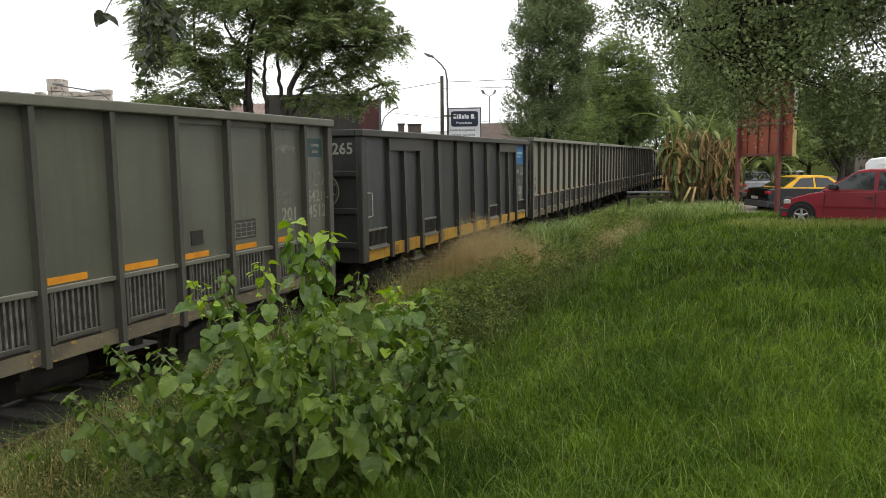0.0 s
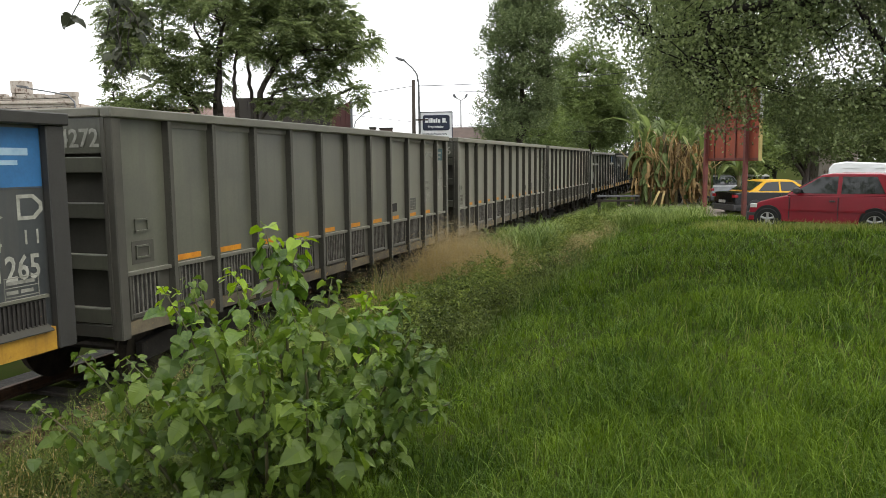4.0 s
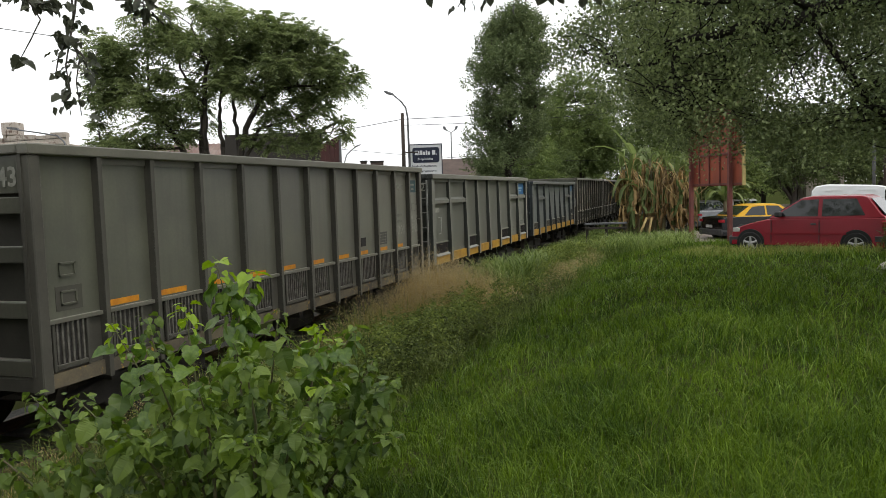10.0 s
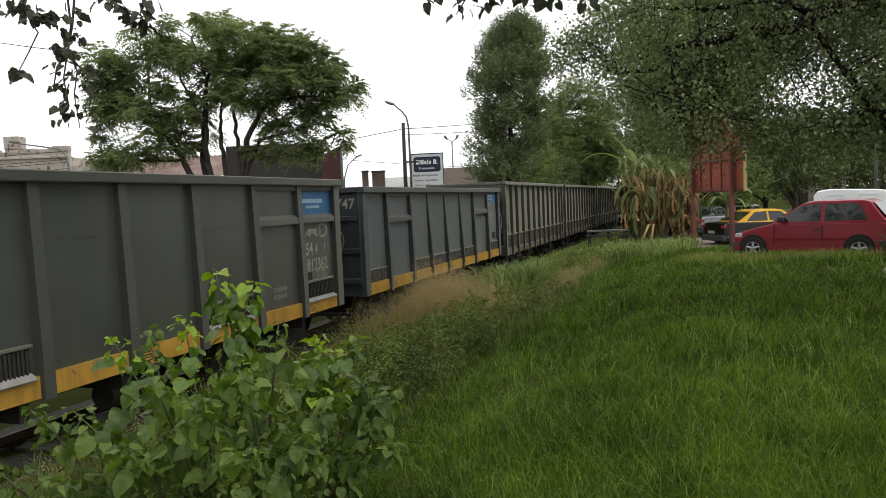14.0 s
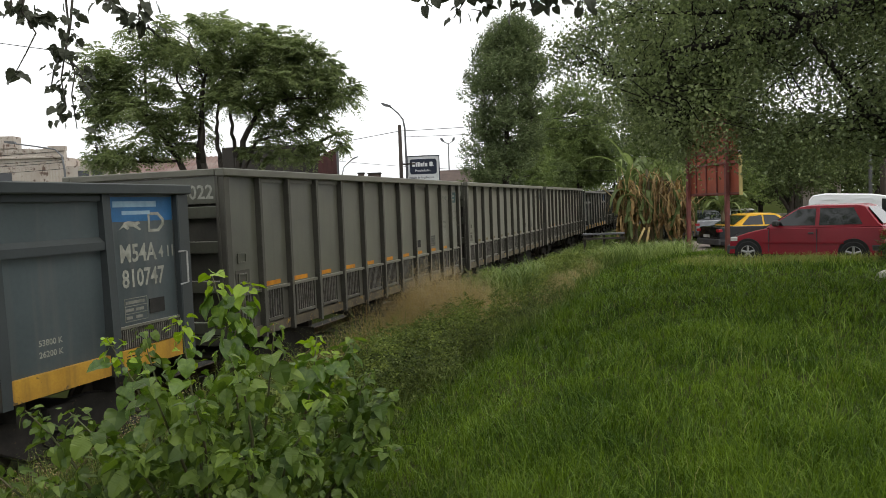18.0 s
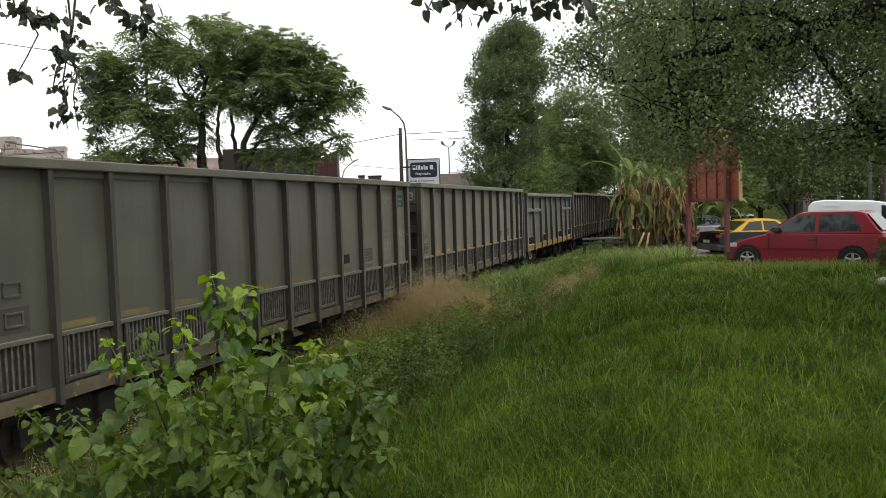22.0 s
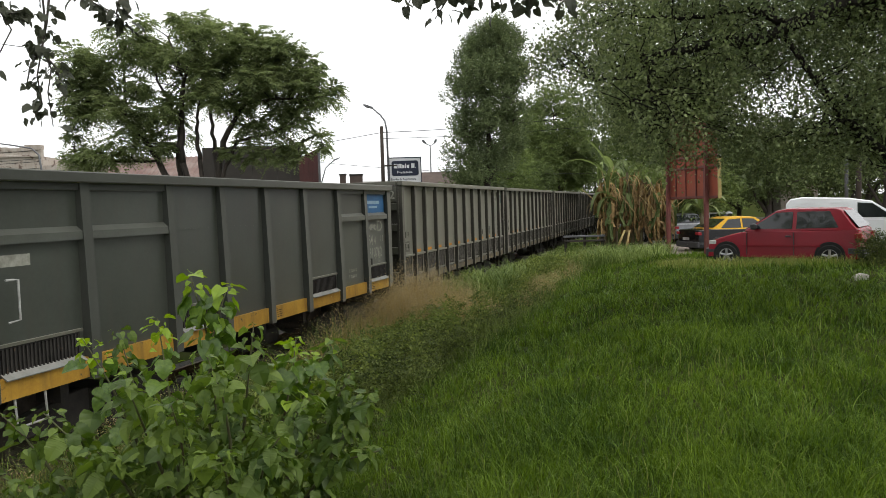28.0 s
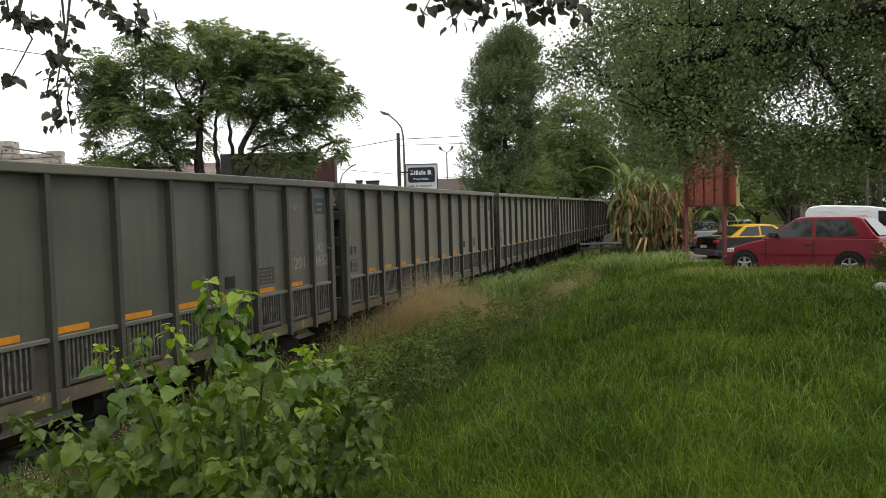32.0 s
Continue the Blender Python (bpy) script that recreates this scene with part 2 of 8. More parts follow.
M_BALLAST = mat("ballast_stone", (0.042, 0.038, 0.031), (0.02, 0.018, 0.015), scale=14, fine=60, rough=0.95, bump=1.0)


# ---- small builders ----
def box(bm, x0, x1, y0, y1, z0, z1):
    v = [bm.verts.new((x, y, z)) for x in (x0, x1) for y in (y0, y1) for z in (z0, z1)]
    for f in ((0, 1, 3, 2), (4, 6, 7, 5), (0, 4, 5, 1), (2, 3, 7, 6), (0, 2, 6, 4), (1, 5, 7, 3)):
        bm.faces.new([v[i] for i in f])
    return v


def prism(bm, pts, axis, a, b):
    """A closed outline of (p, q) points pushed from a to b along axis (0 x, 1 y, 2 z)."""
    def put(p, q, d):
        c = [p, q]
        c.insert(axis, d)
        return bm.verts.new(c)
    lo, hi = [put(p, q, a) for p, q in pts], [put(p, q, b) for p, q in pts]
    bm.faces.new(lo[::-1]), bm.faces.new(hi)
    for i in range(len(pts)):
        j = (i + 1) % len(pts)
        bm.faces.new((lo[i], lo[j], hi[j], hi[i]))


def rod(bm, a, b, r, r2=None, sides=8):
    a, b = Vector(a), Vector(b)
    q = (b - a).to_track_quat("Z", "Y")
    r2 = r if r2 is None else r2
    rings = []
    for p, rad in ((a, r), (b, r2)):
        rings.append([bm.verts.new(p + q @ Vector((rad * math.cos(2 * math.pi * i / sides), rad * math.sin(2 * math.pi * i / sides), 0))) for i in range(sides)])
    for i in range(sides):
        j = (i + 1) % sides
        bm.faces.new((rings[0][i], rings[0][j], rings[1][j], rings[1][i]))
    bm.faces.new(rings[0][::-1]), bm.faces.new(rings[1])


def tube(bm, pts, radii, sides=7):
    """A tapered, bending stem through points."""
    prev = None
    pts = [Vector(p) for p in pts]
    for i, p in enumerate(pts):
        d = pts[min(i + 1, len(pts) - 1)] - pts[max(i - 1, 0)]
        q = d.to_track_quat("Z", "Y")
        ring = [bm.verts.new(p + q @ Vector((radii[i] * math.cos(2 * math.pi * k / sides), radii[i] * math.sin(2 * math.pi * k / sides), 0))) for k in range(sides)]
        if prev:
            best = min(range(sides), key=lambda o: sum((ring[(k + o) % sides].co - prev[k].co).length for k in range(sides)))
            ring = [ring[(k + best) % sides] for k in range(sides)]
            for k in range(sides):
                j = (k + 1) % sides
                bm.faces.new((prev[k], prev[j], ring[j], ring[k]))
        else:
            bm.faces.new(ring[::-1])
        prev = ring
    bm.faces.new(prev)


def wheel(bm, c, axis, r, half, sides=28, r_in=0.0):
    """A disc or, with r_in, a ring round axis 'y' or 'x'."""
    rings = []
    for d in (-half, half):
        for rad in ((r, r_in) if r_in else (r,)):
            ring = []
            for i in range(sides):
                a = 2 * math.pi * i / sides
                p, q = rad * math.cos(a), rad * math.sin(a)
                ring.append(bm.verts.new((c[0] + p, c[1] + d, c[2] + q) if axis == "y" else (c[0] + d, c[1] + p, c[2] + q)))
            rings.append(ring)
    for i in range(sides):
        j = (i + 1) % sides
        if r_in:
            a, b, e, f = rings
            for r0, r1 in ((a, e), (e, f), (f, b), (b, a)):
                bm.faces.new((r0[i], r0[j], r1[j], r1[i]))
        else:
            bm.faces.new((rings[0][i], rings[0][j], rings[1][j], rings[1][i]))
    if not r_in:
        bm.faces.new(rings[0][::-1]), bm.faces.new(rings[1])


def finish(name, bm, material, bevel=0.0, smooth=False):
    bmesh.ops.recalc_face_normals(bm, faces=bm.faces)
    if bevel:
        bmesh.ops.bevel(bm, geom=list(bm.edges), offset=bevel, segments=1, affect="EDGES", clamp_overlap=True)
    me = bpy.data.meshes.new(name)
    bm.to_mesh(me)
    bm.free()
    me.materials.append(material)
    if smooth:
        for p in me.polygons:
            p.use_smooth = True
    return me


def part(name, bm, material, parent, label="", bevel=0.0, smooth=False, at=None):
    """One mesh object under a thing, from a bmesh or a finished mesh."""
    me = bm if isinstance(bm, bpy.types.Mesh) else finish(name, bm, material, bevel, smooth)
    ob = new(name, me)
    ob.parent = parent
    if at is not None:
        ob.matrix_basis = at
    return tagged(ob, label)


def boxes(*dims):
    bm = bmesh.new()
    for d in dims:
        box(bm, *d)
    return bm


def mesh_np(name, verts, faces, material, smooth=False):
    """A mesh from numpy arrays: (n, 3) places and (m, k) corner numbers."""
    me = bpy.data.meshes.new(name)
    k = faces.shape[1]
    me.vertices.add(len(verts)), me.loops.add(faces.size), me.polygons.add(len(faces))
    me.vertices.foreach_set("co", np.ascontiguousarray(verts, np.float32).ravel())
    me.loops.foreach_set("vertex_index", np.ascontiguousarray(faces, np.int32).ravel())
    me.polygons.foreach_set("loop_start", np.arange(0, faces.size, k, dtype=np.int32))
    me.polygons.foreach_set("use_smooth", np.full(len(faces), smooth))
    me.update(calc_edges=True)
    me.materials.append(material)
    return me


TEXTS = {}


def text_mesh(body, size, material, thick=0.002):
    """Flat lettering in the built-in font, standing upright in x and z, facing -y, its left foot at the origin."""
    key = (body, size, material.name)
    if key not in TEXTS:
        cu = bpy.data.curves.new("lettering", "FONT")
        cu.body, cu.size, cu.extrude, cu.resolution_u, cu.offset = body, size, thick / 2, 2, size * 0.018
        ob = bpy.data.objects.new("lettering", cu)
        scene.collection.objects.link(ob)
        me = bpy.data.meshes.new_from_object(ob.evaluated_get(bpy.context.evaluated_depsgraph_get()))
        bpy.data.objects.remove(ob)
        bpy.data.curves.remove(cu)
        me.transform(pose(0, 0, 0, 90, 0, 0))
        me.materials.clear()
        me.materials.append(material)
        TEXTS[key] = me
    return TEXTS[key]


def lettering(body, size, material, parent, x, y, z, stretch=1.0, name="lettering"):
    ob = part(name, text_mesh(body, size, material), material, parent, at=Matrix.Translation((x, y, z)) @ Matrix.Diagonal((stretch, 1, 1, 1)))
    return ob


# ---- the line of the track ----
YAW = radians(-17.68)
U = Vector((-math.sin(YAW), math.cos(YAW), 0))     # away along the track
N = Vector((-U.y, U.x, 0))                         # across it, away from the lawn
Q_SIDE, Q_MID, RAIL_Z = 6.0, 7.42, -1.04           # near side of the wagons, middle of the track, rail head
TURN = 90 + math.degrees(YAW)


def on_track(s, q=Q_MID, z=RAIL_Z):
    p = U * s + N * q
    return pose(p.x, p.y, z, 0, 0, TURN)


def place(s, q):
    p = U * s + N * q
    return p.x, p.y


def smooth_step(a, b, x):
    k = np.clip((x - a) / (b - a), 0, 1)
    return k * k * (3 - 2 * k)


def ground_z(x, y):
    """The lawn's bank down to the track, for numbers or arrays."""
    q = x * N.x + y * N.y
    s = x * U.x + y * U.y
    z = 0.06 - 0.42 * smooth_step(-0.6, 2.3, q) - 0.55 * smooth_step(1.9, 4.6, q) - 0.33 * smooth_step(4.9, 5.9, q)
    z = z - 0.46 * smooth_step(21.5, 29, s) * smooth_step(3.5, -0.5, q)
    z = z + 0.35 * smooth_step(11.5, 16, q) + 0.5 * smooth_step(16, 30, q)
    z = z + 0.05 * np.sin(0.9 * x + 0.4 * y) * np.sin(0.7 * y - 0.5 * x + 1) * smooth_step(9.5, 3, np.abs(q - 1))
    return z

# ---- wagons ----
HALF_W = 1.42
SPAN_G = [0.93, 0.85, 0.95, 0.98, 0.97, 0.98, 0.96, 0.95, 0.96, 0.96, 0.86, 0.8]
LEN_G = sum(SPAN_G)
SKIN_G, SKIN_D = 0.1, 0.115


def edges(spans):
    xs, x = [], -sum(spans)
    for s in spans:
        xs.append(x)
        x += s
    return xs + [0.0]


bm = bmesh.new()
wheel(bm, (0, 0, 0), "y", 0.06, 0.05, 10)
spring = finish("spring", bm, M_BOGIE)


def bogie(parent, x):
    """Two wheelsets in a cast frame; returns the wheelsets, which turn."""
    bm = bmesh.new()
    for y in (-0.95, 0.95):
        prism(bm, [(x - 1.2, 0.36), (x - 1.2, 0.6), (x - 0.55, 0.72), (x + 0.55, 0.72), (x + 1.2, 0.6), (x + 1.2, 0.36), (x + 0.75, 0.4), (x + 0.4, 0.2), (x - 0.4, 0.2), (x - 0.75, 0.4)], 1, y - 0.06, y + 0.06)
    box(bm, x - 0.2, x + 0.2, -1.1, 1.1, 0.45, 0.72)
    part("bogie_frame", bm, M_BOGIE, parent, "grimy cast bogie side frames", bevel=0.015)
    for y in (-1.0, 1.0):
        for dx in (-0.16, 0, 0.16):
            part("spring", spring, M_BOGIE, parent, at=pose(x + dx, y, 0.36))
    sets = []
    for dx in (-0.875, 0.875):
        bm = bmesh.new()
        rod(bm, (0, -0.9, 0), (0, 0.9, 0), 0.07, sides=10)
        for y in (-0.8, 0.8):
            wheel(bm, (0, y, 0), "y", 0.45, 0.06)
            wheel(bm, (0, y - math.copysign(0.07, y), 0), "y", 0.485, 0.015)
            wheel(bm, (0, y + math.copysign(0.065, y), 0), "y", 0.16, 0.05, 16)
            for k in range(6):
                a = k * math.pi / 3
                wheel(bm, (0.3 * math.cos(a), y + math.copysign(0.06, y), 0.3 * math.sin(a)), "y", 0.035, 0.008, 8)
        ob = part("wheelset", bm, M_WHEEL, parent, "steel wheelset with worn treads", at=pose(x + dx, 0, 0.45))
        sets.append((ob, x + dx))
    return sets


def coupler(parent, x, way):
    bm = boxes((min(x, x + way * 0.42), max(x, x + way * 0.42), -0.09, 0.09, 0.72, 0.94))
    box(bm, *(sorted((x + way * 0.3, x + way * 0.44))), -0.17, 0.17, 0.68, 0.98)
    part("coupler", bm, M_BOGIE, parent, bevel=0.02)


def underframe(parent, length):
    bm = boxes((-length + 0.1, -0.1, -0.2, 0.2, 0.6, 0.95))
    part("centre_sill", bm, M_BOGIE, parent, "grimy centre sill")
    for x in np.linspace(-length + 1.2, -1.2, 7):
        part("cross_beam", boxes((x - 0.06, x + 0.06, -1.2, 1.2, 0.7, 0.92)), M_BOGIE, parent)
    bm = bmesh.new()
    wheel(bm, (-length / 2 + 0.6, -0.7, 0.55), "x", 0.17, 0.45, 16)
    part("brake_cylinder", bm, M_BOGIE, parent)
    sets = bogie(parent, -length + 1.95) + bogie(parent, -1.95)
    coupler(parent, -length, -1), coupler(parent, 0, 1)
    return sets


def light_wagon():
    """High-sided grey gondola: ribbed sides, a ledge with slotted panels below, beams across the ends."""
    w = new("gondola_wagon")
    top, ledge, sill = 2.33 - RAIL_Z, 0.51 - RAIL_Z, -0.2 - RAIL_Z
    xs, L = edges(SPAN_G), LEN_G
    skin = SKIN_G                                    # depth of the ribs outside the sheets
    for sgn, nm in ((-1, "side_wall"), (1, "side_wall")):
        y = sgn * (HALF_W - skin)
        a, b = sorted((y, y - sgn * 0.03))
        part(nm, boxes((-L + 0.02, -0.02, a, b, ledge, top - 0.11)), M_WAG, w, "grey steel sheet with drips and scuffs")
        part("lower_side_wall", boxes((-L + 0.02, -0.02, *sorted((y, y - sgn * 0.03)), sill + 0.16, ledge - 0.004)), M_RIB, w)
        part("side_sill", boxes((-L + 0.02, -0.02, *sorted((y + sgn * 0.03, y - sgn * 0.06)), sill, sill + 0.156)), M_SILL, w, "rusty lower sill with yellow remains")
        part("top_chord", boxes((-L - 0.03, 0.03, *sorted((sgn * (HALF_W + 0.015), sgn * (HALF_W - 0.13))), top - 0.11, top)), M_RIM, w, bevel=0.012)
    for x in (-L, 0.0):
        d = 1 if x else -1
        part("top_chord", boxes((*sorted((x - d * 0.03, x + d * 0.11)), -HALF_W + 0.14, HALF_W - 0.14, top - 0.1, top - 0.002)), M_RIM, w, bevel=0.012)
    bm = bmesh.new()
    # a rib: U-section, wider and deeper at the foot
    wid = 0.034
    def rib_at(bm, y0, out):
        """The dark web of a rib, which stands out from the sheet by its sign."""
        box(bm, -wid + 0.006, wid - 0.006, *sorted((y0, y0 + out * (skin - 0.014))), sill - 0.02, top - 0.112)
    for sgn in (-1, 1):
        bm = bmesh.new()
        rib_at(bm, sgn * (HALF_W - skin), sgn)
        me = finish("side_rib", bm, M_RIB)
        for x in xs[1:-1]:
            part("side_rib", me, M_RIB, w, at=pose(x, 0, 0))
        me = finish("rib_flange", boxes((-wid, wid, *sorted((sgn * (HALF_W - 0.013), sgn * HALF_W)), sill - 0.03, top - 0.113)), M_RIB, 0.003)
        for x in xs[1:-1]:
            part("rib_flange", me, M_RIB, w, at=pose(x, 0, 0))
        for x in (-L + 0.07, -0.07):
            bm = boxes((x - 0.07, x + 0.07, *sorted((sgn * (HALF_W - skin - 0.06), sgn * (HALF_W - 0.01))), sill - 0.02, top - 0.11))
            part("corner_post", bm, M_RIB, w, bevel=0.012)
    # upper stiffening strips, ledges, slotted panels, orange reflectors
    y = -(HALF_W - skin)
    for i in range(12):
        a, b = xs[i] + wid + 0.004, xs[i + 1] - wid - 0.004
        if i == 0:
            a += 0.09
        if i == 11:
            b -= 0.09
        if i in (1, 2, 3, 8, 9, 10):
            part("upper_strip", boxes((a, b, y - 0.028, y, top - 0.185, top - 0.113)), M_RIM, w)
        part("ledge", boxes((a, b, y - 0.062, y - 0.002, ledge - 0.035, ledge + 0.012)), M_RIM, w, "pale dusty ledge", bevel=0.006)
        if i not in (0, 11):
            j = (i * 7) % 5
            part("reflector_strip", boxes((a + 0.06 + 0.01 * j, a + 0.52 + 0.02 * j, y - 0.006, y - 0.001, ledge + 0.03, ledge + 0.1)), M_ORANGE, w, "worn orange reflector strip")
        c, d = (a + 0.1, b - 0.24) if i % 3 != 2 else (a + 0.16, b - 0.12)
        # flat dark sheet behind the slats, its colour stands in for the hollow's shade
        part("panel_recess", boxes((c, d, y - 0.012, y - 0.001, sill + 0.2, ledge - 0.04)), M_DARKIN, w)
        bm = boxes((c - 0.04, c, y - 0.05, y - 0.013, sill + 0.17, ledge - 0.036), (d, d + 0.04, y - 0.05, y - 0.013, sill + 0.17, ledge - 0.036),
                   (c, d, y - 0.05, y - 0.013, sill + 0.19, sill + 0.235))
        part("panel_frame", bm, M_RIB, w, bevel=0.005)
        bm = bmesh.new()
        n_sl = max(5, int((d - c) / 0.062))
        for k in range(n_sl):
            x0 = c + (k + 0.5) * (d - c) / n_sl
            box(bm, x0 - 0.012, x0 + 0.012, y - 0.035, y - 0.014, sill + 0.236, ledge - 0.04)
        part("slotted_grille", bm, M_GRILLE, w, "worn vertical slats")
    # ends: plate, beams, corner gussets, slope sheet
    for d, x in ((1, -L), (-1, 0.0)):
        part("end_wall", boxes((*sorted((x + d * 0.11, x + d * 0.14)), -HALF_W + 0.1, HALF_W - 0.1, sill + 0.1, top - 0.1)), M_RIB, w)
        for k, z in enumerate((0.95, 1.55, 2.12, 2.62)):
            part("end_beam", boxes((*sorted((x + d * 0.01, x + d * 0.11)), -HALF_W + 0.12, HALF_W - 0.12, z + 0.05, z + 0.22)), M_WAG, w, bevel=0.01)
        part("upper_end_plate", boxes((*sorted((x + d * 0.03, x + d * 0.105)), -HALF_W + 0.12, HALF_W - 0.12, 2.88, top - 0.105)), M_WAG, w, "end plate with the running number")
        part("lower_end_plate", boxes((*sorted((x + d * 0.02, x + d * 0.105)), -HALF_W + 0.12, HALF_W - 0.12, sill, 0.97)), M_RIB, w)
        for sg in (-1, 1):
            bm = bmesh.new()
            prism(bm, [(sg * (HALF_W - 0.1), top - 0.11), (sg * (HALF_W - 0.15), top - 0.11), (sg * (HALF_W - 0.15), 1.35), (sg * (HALF_W - 0.14), sill + 0.15), (sg * (HALF_W - 0.1), sill + 0.15)], 0, *sorted((x - d * 0.012, x + d * 0.008)))
            part("corner_gusset", bm, M_RIB, w)
    part("floor", boxes((-L + 0.15, -0.15, -HALF_W + 0.22, HALF_W - 0.22, sill + 0.18, sill + 0.24)), M_RIB, w)
    bm = boxes((-L + 0.2, -0.2, -HALF_W + 0.24, HALF_W - 0.24, sill + 0.25, 2.6))
    part("load", bm, M_COAL, w, "dark bulk load below the rim")
    # marks: running animal silhouette, arrow box, teal panel, hook, table, hatch
    side_marks(w, xs, y, M_STEN_OLD, M_TEAL, 1.0)
    part("small_hatch", boxes((xs[8] + 0.26, xs[8] + 0.48, y - 0.012, y - 0.001, ledge + 0.19, ledge + 0.36)), M_DARKIN, w)
    part("data_table", boxes((xs[9] + 0.12, xs[9] + 0.62, y - 0.004, y - 0.001, ledge + 0.16, ledge + 0.42)), M_DRIB, w, "dark stencilled data table")
    bm = bmesh.new()
    for k in range(4):
        box(bm, xs[9] + 0.15, xs[9] + 0.59, y - 0.007, y - 0.0045, ledge + 0.19 + 0.06 * k, ledge + 0.2 + 0.06 * k)
        box(bm, xs[9] + 0.16 + 0.12 * k, xs[9] + 0.17 + 0.12 * k, y - 0.0072, y - 0.0047, ledge + 0.19, ledge + 0.38)
    part("table_grid", bm, M_STEN_OLD, w)
    part("card_holder", boxes((xs[0] + 0.3, xs[0] + 0.66, y - 0.005, y - 0.001, ledge + 0.08, ledge + 0.34)), M_RIB, w)
    for z in (ledge + 0.14, ledge + 0.44):
        bm = bmesh.new()
        for a, b, c, d in ((0, 0.22, 0, 0.02), (0, 0.22, 0.13, 0.15), (0, 0.02, 0, 0.15), (0.2, 0.22, 0, 0.15)):
            box(bm, xs[0] + 0.36 + a, xs[0] + 0.36 + b, y - 0.02, y - 0.006, z + c, z + d)
        part("card_frame", bm, M_WAG, w)
    return w


def side_marks(w, xs, y, ink, panel, k):
    """Painted marks on the panels at the far end of the side: running animal, arrow box, coloured panel, handle."""
    a, b = xs[-2] + 0.12, xs[-1] - 0.16
    zt = 2.33 - RAIL_Z
    part("painted_panel", boxes((a, b - 0.03, y - 0.004, y - 0.001, zt - 0.58, zt - 0.3)), panel, w, "faded coloured panel")
    bm = bmesh.new()
    for z, l in ((zt - 0.4, 0.72), (zt - 0.5, 0.62)):
        box(bm, a + 0.05 + 0.4 * (1 - l), a + 0.05 + 0.5 * l, y - 0.007, y - 0.0045, z - 0.02, z + 0.02)
    part("painted_band", bm, ink, w)
    bm = bmesh.new()
    x0, z0 = xs[-3] + 0.16, zt - 0.52
    prism(bm, [(x0, z0 + 0.03), (x0 + 0.1, z0 + 0.055), (x0 + 0.2, z0 + 0.02), (x0 + 0.26, z0 - 0.02), (x0 + 0.28, z0), (x0 + 0.27, z0 + 0.045), (x0 + 0.42, z0 + 0.04), (x0 + 0.58, z0 - 0.02),
               (x0 + 0.5, z0 + 0.03), (x0 + 0.56, z0 + 0.08), (x0 + 0.48, z0 + 0.12), (x0 + 0.4, z0 + 0.1), (x0 + 0.2, z0 + 0.13), (x0 + 0.1, z0 + 0.09)], 1, y - 0.005, y - 0.001)
    part("painted_silhouette", bm, ink, w)
    bm = bmesh.new()
    x0, z0, t = a + 0.2, zt - 1.02, 0.025
    for p in ((0, 0.26, 0, t), (0, 0.26, 0.2 - t, 0.2), (0, t, t, 0.2 - t)):
        box(bm, x0 + p[0], x0 + p[1], y - 0.005, y - 0.001, z0 + p[2], z0 + p[3])
    prism(bm, [(x0 + 0.24, z0), (x0 + 0.34, z0 + 0.07), (x0 + 0.34, z0 + 0.13), (x0 + 0.24, z0 + 0.2), (x0 + 0.23, z0 + 0.175), (x0 + 0.31, z0 + 0.115), (x0 + 0.31, z0 + 0.085), (x0 + 0.23, z0 + 0.025)], 1, y - 0.0055, y - 0.0012)
    part("painted_arrow_box", bm, ink, w)
    bm = bmesh.new()
    rod(bm, (b - 0.02, y, zt - 1.2), (b - 0.02, y - 0.06, zt - 1.2), 0.012, sides=6)
    tube(bm, [(b - 0.02, y - 0.06, zt - 1.2), (b + 0.06, y - 0.065, zt - 1.23), (b + 0.06, y - 0.06, zt - 1.7), (b + 0.02, y - 0.01, zt - 1.72)], [0.012] * 4, 6)
    part("grab_handle", bm, M_RIM, w, "bent steel grab handle")


def mark_light(w, number, last):
    xs, y = edges(SPAN_G), -(HALF_W - SKIN_G)
    zt = 2.33 - RAIL_Z
    lettering("C 52800 K", 0.1, M_STEN_OLD, w, xs[10] + 0.13, y - 0.003, zt - 1.12)
    lettering("T 23200 K", 0.1, M_STEN_OLD, w, xs[10] + 0.13, y - 0.003, zt - 1.25)
    lettering("201", 0.28, M_STEN, w, xs[10] + 0.3, y - 0.003, zt - 1.5)
    lettering("542", 0.245, M_STEN, w, xs[11] + 0.14, y - 0.003, zt - 1.26)
    lettering("11", 0.18, M_STEN, w, xs[11] + 0.52, y - 0.003, zt - 1.24)
    if number:
        lettering(number, 0.275, M_STEN, w, xs[11] + 0.15, y - 0.003, zt - 1.5)
    if last:
        end_number(w, last, LEN_G, zt - 0.02, -1.21, 0.026)


# darker wagons with a yellow sill: distances of the ribs from the right-hand end, length, and which panels carry what
FORMS = {
    "D": dict(cuts=[1.27, 2.05, 2.88, 3.96, 5.02, 6.16, 7.34, 8.35, 9.14, 9.81], length=11.0, top=2.22, thin=(), headers=((1.27, 2.88), (8.35, 9.81)), shelves=(), slats=(), slots=(0, 3, 7, 10), wid=0.058),
    "O": dict(cuts=[1.42, 2.75, 4.15, 5.47, 6.71, 7.91, 9.4], length=10.88, top=2.2, thin=(), headers=(), shelves=(0, 1, 6, 7), slats=(), slots=(0, 2, 5, 7), wid=0.07),
    "M": dict(cuts=[1.42, 2.9, 4.12, 5.42, 6.69, 7.95, 9.33], length=10.62, top=2.08, thin=(2, 3, 4), headers=(), shelves=(1, 6), slats=(0, 2, 3, 4, 5, 7), slots=(), wid=0.06)}


